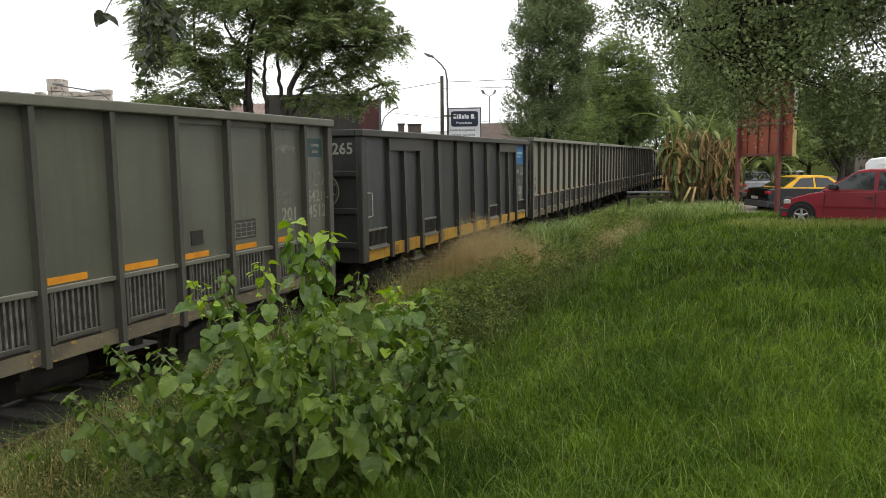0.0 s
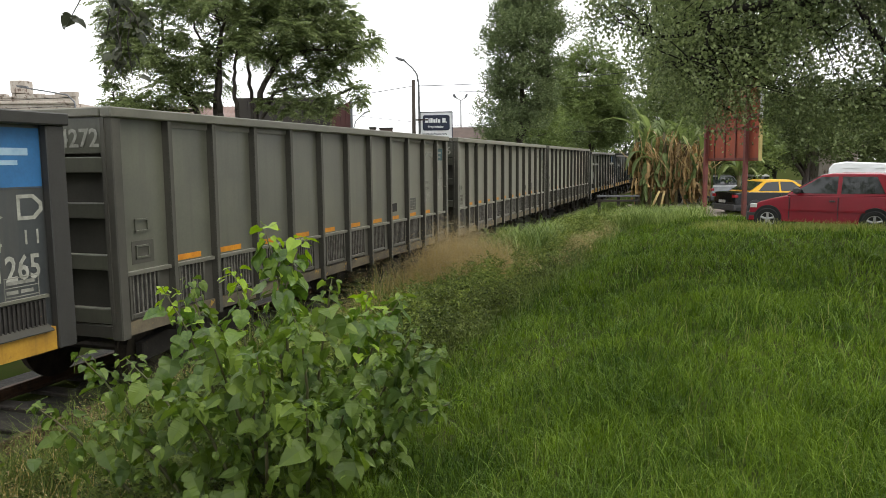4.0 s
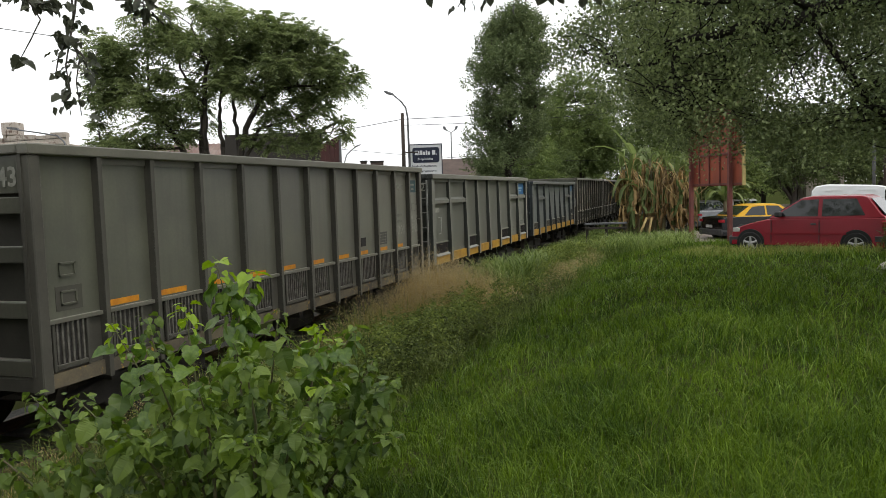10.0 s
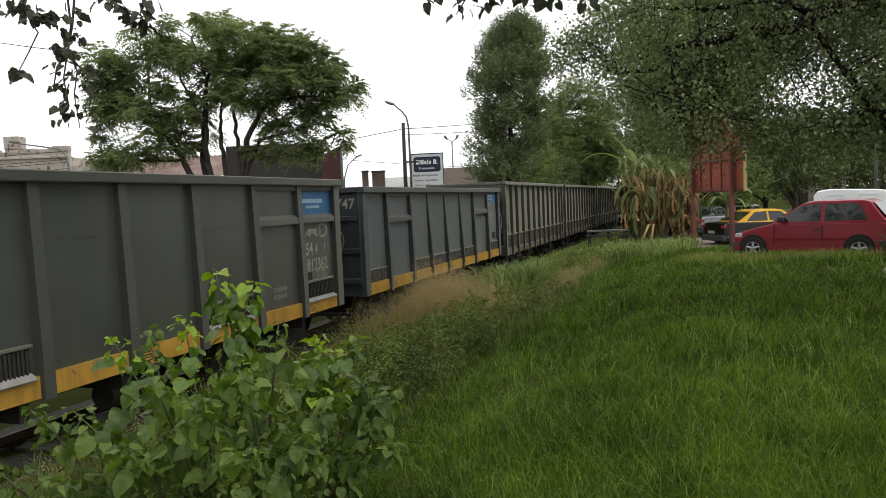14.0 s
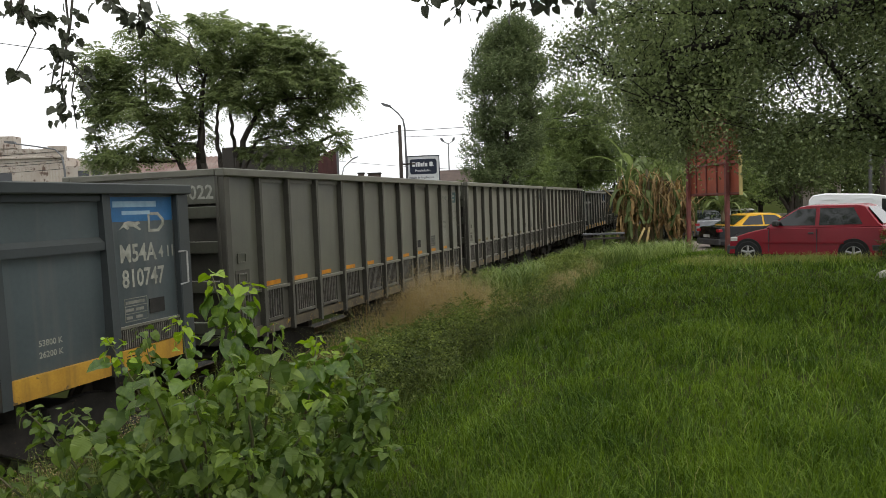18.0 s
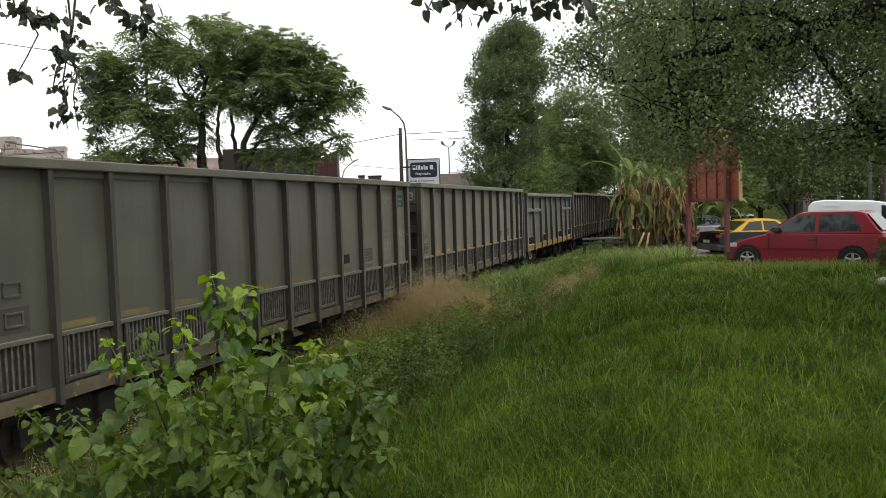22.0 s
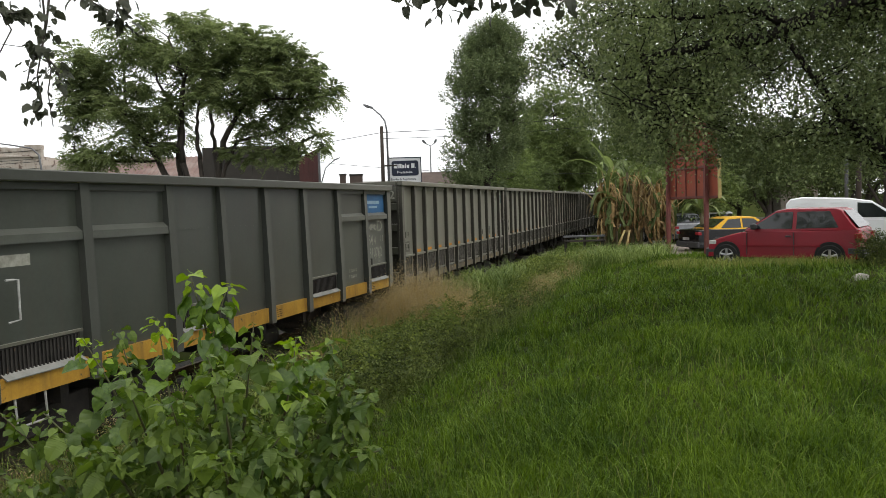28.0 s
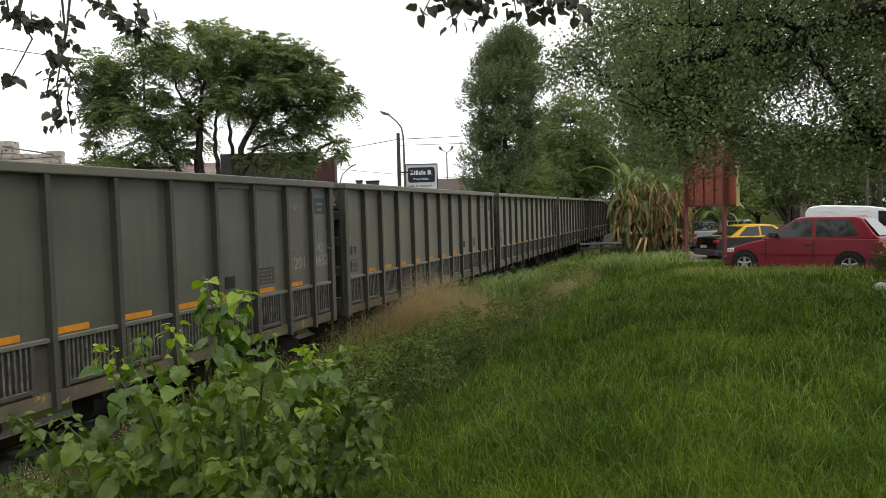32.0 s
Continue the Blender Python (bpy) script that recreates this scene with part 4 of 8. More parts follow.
def domes(centres, radius, count, pairs, l_len, l_wid):
    """Parasols of feathered leaves that spread and droop from the end of each branch."""
    c, r = np.repeat(centres, count, 0), np.repeat(radius, count)
    a, up = rng.uniform(0, 2 * np.pi, len(c)), rng.uniform(-0.75, 1.0, len(c))
    way = np.stack([np.cos(a) * np.sqrt(1 - 0.8 * up ** 2), np.sin(a) * np.sqrt(1 - 0.8 * up ** 2), up * 0.95], 1)
    foot = c + way * (r * rng.uniform(0.0, 0.45, len(c)))[:, None]
    return fronds(foot, way, r * rng.uniform(0.5, 0.95, len(c)), pairs, l_len, l_wid, 0.42)


def arcs(x, y, z, height, width, reach, n=5):
    """Long blades that rise and bow over, as narrow ribbons."""
    m = len(x)
    a = rng.uniform(0, 2 * np.pi, m)
    d = np.stack([np.cos(a), np.sin(a), 0 * a], 1)
    w = np.stack([-np.sin(a), np.cos(a), 0 * a], 1) * (width / 2)[:, None]
    foot = np.stack([x, y, z], 1)
    rows = []
    for i in range(n + 1):
        k = i / n
        p = foot + d * (reach * k ** 1.6)[:, None] + np.array((0, 0, 1)) * (height * (1.75 * k - (0.75 + 0.5 * reach / (reach + height)) * k * k))[:, None]
        rows += [p - w * (1.05 - k), p + w * (1.05 - k)]
    v = np.stack(rows, 1).reshape(-1, 3)
    i = np.arange(m)[:, None] * (2 * n + 2)
    f = [i + (2 * j, 2 * j + 1, 2 * j + 3) for j in range(n)] + [i + (2 * j, 2 * j + 3, 2 * j + 2) for j in range(n)]
    return v, np.concatenate(f, 1).reshape(-1, 3)


def join_np(*vf):
    vs, fs, o = [], [], 0
    for v, f in vf:
        vs.append(v), fs.append(f + o)
        o += len(v)
    return np.concatenate(vs), np.concatenate(fs)


M_LAWN = leaf_mat("lawn_blades", (0.017, 0.043, 0.006), (0.19, 0.285, 0.03), 0.27, patch=1.2, power=1.5, spec=0.12)


def lawn():
    """Long grass on the bank: tufts of leaning blades, coarser far off."""
    n = 30000
    r = 2.6 * np.exp(rng.uniform(0, 1, n) * math.log(30 / 2.6))
    a = np.radians(rng.uniform(-45, 50, n))
    x, y = r * np.sin(a), r * np.cos(a)
    q = x * N.x + y * N.y
    keep = (q < 2.8 + 0.35 * np.sin(y * 1.3) + rng.normal(size=n) * 0.2)
    x, y, r = x[keep], y[keep], r[keep]
    patch = 0.5 + 0.5 * np.sin(1.7 * x + 0.6 * np.sin(2.1 * y)) * np.sin(1.3 * y + 0.8 * np.sin(1.9 * x))
    tall = (0.09 + 0.11 * patch) * rng.uniform(0.7, 1.35, len(x))
    worn = np.exp(-((x - 8.2) / 2.6) ** 2 - ((y - 14.9 + 0.2 * (x - 8)) / 0.55) ** 2) * (0.6 + 0.4 * np.sin(3.1 * x))
    tall = tall * (1 - 0.6 * worn)
    keep = rng.uniform(size=len(x)) > 0.75 * worn
    x, y, r, tall = x[keep], y[keep], r[keep], tall[keep]
    k = 11
    x, y, r, tall = (np.repeat(c, k) for c in (x, y, r, tall))
    m = len(x)
    a, d = rng.uniform(0, 2 * np.pi, m), np.abs(rng.normal(size=m)) * 0.012 * r ** 0.8
    x, y = x + d * np.cos(a), y + d * np.sin(a)
    h = tall * rng.uniform(0.45, 1.3, m)
    w = 0.0037 * (r / 3.2) ** 0.8 * rng.uniform(0.6, 1.4, m)
    v, f = blades(x, y, ground_z(x, y) - 0.01, h, w, rng.uniform(0.15, 1.25, m))
    # the same lawn on the rest of the bank
    n = 5000
    r2, a2 = 8 * rng.uniform(0.0, 1, n) ** 0.6, rng.uniform(-np.pi, np.pi, n)
    x2, y2 = r2 * np.sin(a2), r2 * np.cos(a2)
    k2 = ((r2 < 2.7) | (np.abs(a2 - radians(2.5)) > radians(46))) & (x2 * N.x + y2 * N.y < 2.8)
    x2, y2 = (np.repeat(c[k2], 7) for c in (x2, y2))
    m2 = len(x2)
    x2, y2 = x2 + rng.normal(size=m2) * 0.07, y2 + rng.normal(size=m2) * 0.07
    v, f = join_np((v, f), blades(x2, y2, ground_z(x2, y2) - 0.01, rng.uniform(0.08, 0.24, m2), 0.017 * rng.uniform(0.6, 1.4, m2), rng.uniform(0.15, 1.25, m2)))
    tagged(new("lawn_grass", mesh_np("lawn_grass", v, f, M_LAWN)), "long uncut green lawn grass on the bank", "grass", kind="stuff")


lawn()


def lawn_stalks():
    """Dry stalks and seed heads sprinkled through the lawn, thicker along the street edge."""
    n = 1300
    r = 3.0 * np.exp(rng.uniform(0, 1, n) * math.log(24 / 3.0))
    a = np.radians(rng.uniform(-30, 46, n))
    x, y = r * np.sin(a), r * np.cos(a)
    x2, y2 = rng.uniform(5.6, 12.0, 3200), rng.uniform(16.2, 18.2, 3200)
    y2 = y2 - 0.27 * (x2 - 8.8)
    x, y = np.concatenate([x, x2]), np.concatenate([y, y2])
    keep = x * N.x + y * N.y < 2.9
    x, y = x[keep], y[keep]
    n = len(x)
    v, f = blades(x, y, ground_z(x, y) - 0.01, rng.uniform(0.15, 0.32, n), 0.0035 * (np.hypot(x, y) / 4) ** 0.7, rng.uniform(0.1, 0.8, n))
    tagged(new("lawn_stalks", mesh_np("lawn_stalks", v, f, M_STALK)), "pale dry stalks scattered through the lawn", "grass", kind="stuff")
    n = 9000
    r = 2.7 * np.exp(rng.uniform(0, 1, n) ** 0.8 * math.log(24 / 2.7))
    a = np.radians(rng.uniform(-30, 46, n))
    x, y = r * np.sin(a), r * np.cos(a)
    k = (x * N.x + y * N.y < 2.6) & (rng.uniform(size=n) < 0.35 + 0.65 * (np.sin(1.9 * x + 1.1 * y) * np.sin(1.4 * y - 0.7 * x) > 0))
    x, y, r = x[k], y[k], r[k]
    r3, a3 = rng.uniform(8, 20, 6000), np.radians(rng.uniform(-12, 46, 6000))
    x3, y3 = r3 * np.sin(a3), r3 * np.cos(a3)
    k = (x3 * N.x + y3 * N.y < 2.4) & (rng.uniform(size=6000) < 0.3 + 0.7 * np.clip((r3 - 10) / 5, 0, 1))
    x, y, r = np.concatenate([x, x3[k]]), np.concatenate([y, y3[k]]), np.concatenate([r, r3[k]])
    n = len(x)
    h = rng.uniform(0.1, 0.24, n)
    v, f = arcs(x, y, ground_z(x, y) - 0.01, h, 0.0038 * (r / 3.5) ** 0.75 * rng.uniform(0.7, 1.4, n), h * rng.uniform(0.5, 2.0, n))
    tagged(new("arching_grass", mesh_np("arching_grass", v, f, M_ARC)), "pale green arching blades above the lawn", "grass", kind="stuff")


M_STALK = leaf_mat("pale_stalks", (0.12, 0.17, 0.035), (0.3, 0.3, 0.1), 0.3)
M_ARC = leaf_mat("arching_blades", (0.06, 0.13, 0.018), (0.23, 0.33, 0.06), 0.3)
lawn_stalks()

# ---- plants of the bank ----
M_DRY = leaf_mat("dry_straw", (0.17, 0.115, 0.035), (0.66, 0.5, 0.2), 0.28, patch=2.4, power=1.15)
M_SEED = leaf_mat("pale_seed_heads", (0.22, 0.165, 0.08), (0.66, 0.56, 0.34), 0.3, power=1.4)
M_REED = leaf_mat("tall_green_grass", (0.035, 0.06, 0.01), (0.25, 0.31, 0.08), 0.25, patch=1.8, power=1.5)
M_WEED = leaf_mat("dark_weed_leaves", (0.022, 0.036, 0.008), (0.21, 0.25, 0.07), 0.25, patch=2.2, power=1.7, spec=0.15)
M_WEED2 = leaf_mat("weed_shoot_leaves", (0.045, 0.07, 0.014), (0.27, 0.32, 0.085), 0.3, patch=2.2, power=1.3, spec=0.2)
M_TALL = leaf_mat("tall_arching_grass", (0.06, 0.1, 0.018), (0.38, 0.46, 0.16), 0.3, power=1.7)
M_STEM = mat("green_stem", (0.08, 0.1, 0.035), (0.075, 0.06, 0.03), scale=6, rough=0.7, bump=0.1)


def strip(s0, s1, q0, q1, n, edge=0.25):
    s, q = rng.uniform(s0, s1, n), rng.uniform(q0, q1, n)
    q = q + rng.normal(size=n) * edge
    return s * U.x + q * N.x, s * U.y + q * N.y, s, q


def weeds():
    # coarse mixed grass of the slope
    x, y, s, q = strip(-1, 30, 2.5, 5.7, 62000)
    r = np.hypot(x, y)
    h = rng.uniform(0.12, 0.4, len(x)) * (0.75 + 0.6 * np.sin(s * 1.7) ** 2)
    v, f = blades(x, y, ground_z(x, y) - 0.02, h, 0.006 * (r / 6) ** 0.6 * rng.uniform(0.7, 1.4, len(x)), rng.uniform(0.3, 1.2, len(x)))
    tagged(new("coarse_grass", mesh_np("coarse_grass", v, f, M_REED)), "coarse mixed grass on the slope beside the track", "grass", kind="stuff")
    x, y, s, q = strip(-5.0, 9.5, 2.8, 5.8, 34000, 0.1)
    g = np.maximum(ground_z(x, y), np.where(q > 4.8, RAIL_Z - 0.42 + 0.25 * np.clip(q - 4.82, 0, 0.9), -9))
    v, f = blades(x, y, g - 0.02, rng.uniform(0.16, 0.52, len(x)) * np.where(q > 4.5, 1.6, 1.0), 0.006 * rng.uniform(0.7, 1.4, len(x)), rng.uniform(0.3, 1.2, len(x)))
    tagged(new("coarse_grass", mesh_np("coarse_grass", v, f, M_REED)), "coarse green grass at the foot of the bank", "grass", kind="stuff")
    x, y, s, q = strip(23.5, 30.0, 0.2, 5.2, 9000, 0.2)
    v, f = blades(x, y, ground_z(x, y) - 0.02, rng.uniform(0.25, 0.8, len(x)), 0.017 * rng.uniform(0.7, 1.4, len(x)), rng.uniform(0.3, 1.2, len(x)))
    tagged(new("crossing_grass", mesh_np("crossing_grass", v, f, M_TALL)), "rank grass and weeds round the small crossing", "grass", kind="stuff")
    x, y, s, q = strip(23, 52, 4.7, 5.8, 6000, 0.1)
    v, f = blades(x, y, np.maximum(ground_z(x, y), RAIL_Z - 0.4) - 0.02, rng.uniform(0.25, 0.75, len(x)), 0.024 * rng.uniform(0.7, 1.4, len(x)), rng.uniform(0.3, 1.2, len(x)))
    tagged(new("trackside_grass", mesh_np("trackside_grass", v, f, M_TALL)), "rank green grass along the far track", "grass", kind="stuff")
    # a tangle of small leafy weeds in the dip, in humps with dark hollows between
    x, y, s, q = strip(5.2, 16.5, 2.7, 4.3, 4600, 0.2)
    hump = np.sin(1.5 * s + 0.8 * np.sin(2.3 * q)) * np.sin(2.4 * q + 0.7 * s)
    k = rng.uniform(size=len(s)) < 0.55 + 0.5 * hump
    x, y, hump = x[k], y[k], hump[k]
    c = np.stack([x, y, ground_z(x, y) + rng.uniform(0.02, 1, len(x)) ** 0.6 * (0.38 + 0.32 * hump) * np.interp(s[k], [5, 10, 14, 17], [1, 1, 0.6, 0.4])], 1)
    v, f = sprays(c, 0.1, 4, 0.1, 6, 0.042, 0.026, 0.12)
    x2, y2, s, q = strip(-1.0, 6.5, 2.6, 5.5, 1900, 0.2)
    c = np.stack([x2, y2, ground_z(x2, y2) + rng.uniform(0.02, 0.25, len(x2))], 1)
    tagged(new("low_weeds", mesh_np("low_weeds", *join_np((v, f), sprays(c, 0.12, 4, 0.1, 6, 0.045, 0.026, 0.14)), M_WEED)), "dark leafy weeds in the dip beside the track", "weeds", kind="stuff")
    x, y, s, q = strip(14.2, 25.0, 2.9, 5.2, 2600, 0.2)
    hump = np.sin(1.1 * s + 0.9 * np.sin(2.0 * q)) * np.sin(2.1 * q + 0.5 * s)
    k = rng.uniform(size=len(s)) < 0.7 + 0.4 * hump
    c = np.stack([x, y, ground_z(x, y) + rng.uniform(0.02, 1, len(x)) ** 0.6 * (0.5 + 0.3 * hump)], 1)[k]
    tagged(new("green_weeds", mesh_np("green_weeds", *sprays(c, 0.16, 4, 0.1, 6, 0.07, 0.036, 0.16), M_WEED2)), "leafy green weeds between the lawn and the track", "weeds", kind="stuff")
    x, y, s, q = strip(7.0, 20.0, 4.9, 5.6, 2600, 0.12)
    h = rng.uniform(0.5, 1.15, len(x)) * (0.6 + 0.4 * np.sin(0.9 * s + 0.6) ** 2)
    v, f = arcs(x, y, ground_z(x, y) - 0.02, h, 0.009 * rng.uniform(0.6, 1.5, len(x)), h * rng.uniform(0.1, 0.8, len(x)), 4)
    tagged(new("tall_trackside_grass", mesh_np("tall_trackside_grass", v, f, M_REED)), "tall green grass growing up against the passing wagons", "grass", kind="stuff")
    x, y, s, q = strip(8.5, 20.0, 3.6, 5.6, 3600, 0.15)
    h = rng.uniform(0.4, 1.15, len(x)) * (0.55 + 0.45 * np.sin(1.1 * s + 1.7 * q) ** 2)
    v, f = arcs(x, y, ground_z(x, y) - 0.02, h, 0.0075 * rng.uniform(0.6, 1.5, len(x)), h * rng.uniform(0.1, 0.8, len(x)), 4)
    tagged(new("mixed_tall_grass", mesh_np("mixed_tall_grass", v, f, M_REED)), "green grass stems growing among the straw", "grass", kind="stuff")
    x, y, s, q = strip(6.0, 13.0, 2.9, 4.4, 260, 0.15)
    top = rng.uniform(0.35, 0.75, 260)
    c = np.repeat(np.stack([x, y, ground_z(x, y)], 1), 5, 0) + np.stack([rng.normal(size=1300) * 0.04, rng.normal(size=1300) * 0.04, np.repeat(top, 5) * np.tile(np.linspace(0.25, 1, 5), 260)], 1)
    tagged(new("tall_weeds", mesh_np("tall_weeds", *sprays(c, 0.05, 3, 0.0, 6, 0.06, 0.032, 0.14), M_WEED2)), "leafy weed shoots standing over the low weeds", "weeds", kind="stuff")
    # dry grass: a big pale clump and thinner stalks along the train; fine stalks with loose panicles of seed
    parts, heads = [], []
    for cs, cq, rs, rq, n, hh, seed in ((13.8, 4.55, 1.5, 0.8, 8200, 1.45, 6), (13.2, 3.9, 1.5, 0.6, 1800, 0.85, 6), (12.0, 5.2, 1.9, 0.4, 900, 1.15, 4), (9.5, 4.7, 2.2, 0.7, 800, 0.7, 3), (1.6, 4.5, 2.8, 0.8, 2600, 0.85, 1), (17.2, 5.3, 2.0, 0.35, 350, 1.1, 5),
                                        (20.0, 2.85, 4.6, 0.35, 1100, 0.6, 9), (26.0, 2.9, 2.6, 0.5, 600, 0.55, 6), (3.2, 5.2, 3.0, 0.4, 900, 0.8, 1), (8.0, 5.3, 2.4, 0.35, 700, 0.9, 3), (18.5, 4.2, 3.2, 0.7, 300, 0.75, 8)):
        s, q = cs + rng.normal(size=n) * rs * 0.6, cq + rng.normal(size=n) * rq * 0.6
        g = rng.normal(size=(n // 30 + 1, 2)) * (rs * 0.6, rq * 0.6)          # tufts
        pick = rng.integers(0, len(g), n)
        tuft = rng.uniform(size=n) < 0.7
        s = np.where(tuft, cs + g[pick, 0] + rng.normal(size=n) * 0.1, s)
        q = np.minimum(np.where(tuft, cq + g[pick, 1] + rng.normal(size=n) * 0.08, q), 5.85)
        x, y = s * U.x + q * N.x, s * U.y + q * N.y
        h = hh * rng.uniform(0.45, 1.02, n) * np.where(tuft, 0.6 + 0.5 * np.abs(np.sin(7.0 * pick)), 0.85) * np.exp(-0.22 * ((s - cs) / rs) ** 2 - 0.22 * ((q - cq) / rq) ** 2)
        g = ground_z(x, y) - 0.02
        parts.append(arcs(x, y, g, h, 0.0046 * rng.uniform(0.7, 1.4, n) * (np.hypot(x, y) / 10) ** 0.5, h * rng.uniform(0.1, 1.0, n), 3))
        foot = np.repeat(np.stack([x, y, g], 1), seed, 0)
        up = rng.uniform(0.5, 1.05, len(foot))
        foot = foot + np.stack([rng.normal(size=len(foot)) * 0.045, rng.normal(size=len(foot)) * 0.045, np.repeat(h, seed) * up], 1)
        heads.append(leaf_cards(foot, rng.normal(size=foot.shape) * 0.6 + (0, 0, 0.4), 0.026, 0.011))
    tagged(new("dry_grass", mesh_np("dry_grass", *join_np(*parts), M_DRY)), "straw-coloured dry grass standing beside the track", "dry grass", kind="stuff")
    tagged(new("seed_heads", mesh_np("seed_heads", *join_np(*heads), M_SEED)), "pale dry seed heads above the grass", "dry grass", kind="stuff")
    # tall green arching grass
    n = 2400
    g = rng.normal(size=(90, 2)) * (1.5, 0.4)
    pick = rng.integers(0, 90, n)
    s, q = 19.6 + g[pick, 0] + rng.normal(size=n) * 0.12, np.minimum(4.3 + g[pick, 1] + rng.normal(size=n) * 0.1, 5.7)
    x, y = s * U.x + q * N.x, s * U.y + q * N.y
    h = rng.uniform(0.45, 1.2, n)
    v, f = arcs(x, y, ground_z(x, y) - 0.02, h, rng.uniform(0.02, 0.042, n), h * rng.uniform(0.25, 0.9, n))
    tagged(new("tall_grass", mesh_np("tall_grass", v, f, M_TALL)), "tall arching green grass near the track", "grass", kind="stuff")


weeds()

# ---- the leafy sapling bush in the foreground ----
M_BLEAF = leaf_mat("sapling_leaf", (0.034, 0.08, 0.012), (0.165, 0.25, 0.042), 0.35, 0.36, island=False, patch=5.0, spec=0.5)
M_BYOUNG = leaf_mat("young_sapling_leaf", (0.14, 0.23, 0.024), (0.29, 0.4, 0.055), 0.4, 0.4, island=False, patch=2.0)
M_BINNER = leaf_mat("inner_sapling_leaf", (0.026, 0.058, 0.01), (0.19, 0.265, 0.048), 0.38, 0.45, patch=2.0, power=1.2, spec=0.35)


def leaf_shape(kind, bend):
    """Half outlines of a leaf, 1 long; lobed or ovate; folded along the midrib and bent down to the tip."""
    half = {"ovate": [(0.0, 0.0), (-0.08, 0.18), (-0.03, 0.36), (0.12, 0.46), (0.3, 0.47), (0.48, 0.43), (0.66, 0.34), (0.8, 0.23), (0.92, 0.1), (1.04, 0.0)],
            "lobed": [(0.0, 0.0), (-0.07, 0.2), (0.05, 0.4), (0.22, 0.48), (0.34, 0.4), (0.42, 0.46), (0.58, 0.42), (0.68, 0.32), (0.76, 0.3), (0.88, 0.16), (1.0, 0.0)],
            "toothed": [(0.0, 0.0), (-0.08, 0.18), (0.0, 0.33), (0.1, 0.36), (0.16, 0.43), (0.26, 0.41), (0.34, 0.44), (0.44, 0.38), (0.53, 0.41), (0.62, 0.33), (0.72, 0.32), (0.8, 0.21), (0.9, 0.17), (0.94, 0.06), (1.04, 0.0)],
            "mitten": [(0.0, 0.0), (-0.08, 0.2), (0.03, 0.4), (0.16, 0.5), (0.3, 0.52), (0.38, 0.44), (0.36, 0.3), (0.5, 0.34), (0.62, 0.3), (0.8, 0.19), (1.0, 0.0)],
            "narrow": [(0.0, 0.0), (0.0, 0.14), (0.2, 0.27), (0.45, 0.27), (0.75, 0.15), (1.0, 0.0)]}[kind]
    def lift(x, y):
        return (x, y, 0.2 * abs(y) - bend * x * x + 0.05 * math.sin(8 * x + 6 * abs(y)) * (0.3 + 2 * abs(y)))
    rib = [lift(max(0, x), 0) for x, _ in half]
    verts, faces = [], []
    for sg in (1, -1):
        o = len(verts)
        n = len(half)
        verts += rib + [lift(x, sg * y) for x, y in half]
        for i in range(n - 1):
            a, b, c, d = o + i, o + i + 1, o + n + i + 1, o + n + i
            for tri in ((a, b, c), (a, c, d)):
                faces.append(tri if sg > 0 else tri[::-1])
    return np.array(verts), np.array(faces)


SHAPES = [leaf_shape("ovate", 0.25), leaf_shape("lobed", 0.35), leaf_shape("ovate", 0.55), leaf_shape("lobed", 0.15), leaf_shape("narrow", 0.4), leaf_shape("toothed", 0.3), leaf_shape("mitten", 0.45)]


def leaf_pose(foot, out, droop, size, spin=0.0):
    """A leaf that grows out from its stem and hangs by droop degrees."""
    yaw = math.atan2(out[1], out[0])
    return Matrix.Translation(foot) @ Matrix.Rotation(yaw, 4, "Z") @ Matrix.Rotation(radians(droop), 4, "Y") @ Matrix.Rotation(spin, 4, "X") @ Matrix.Scale(size, 4)


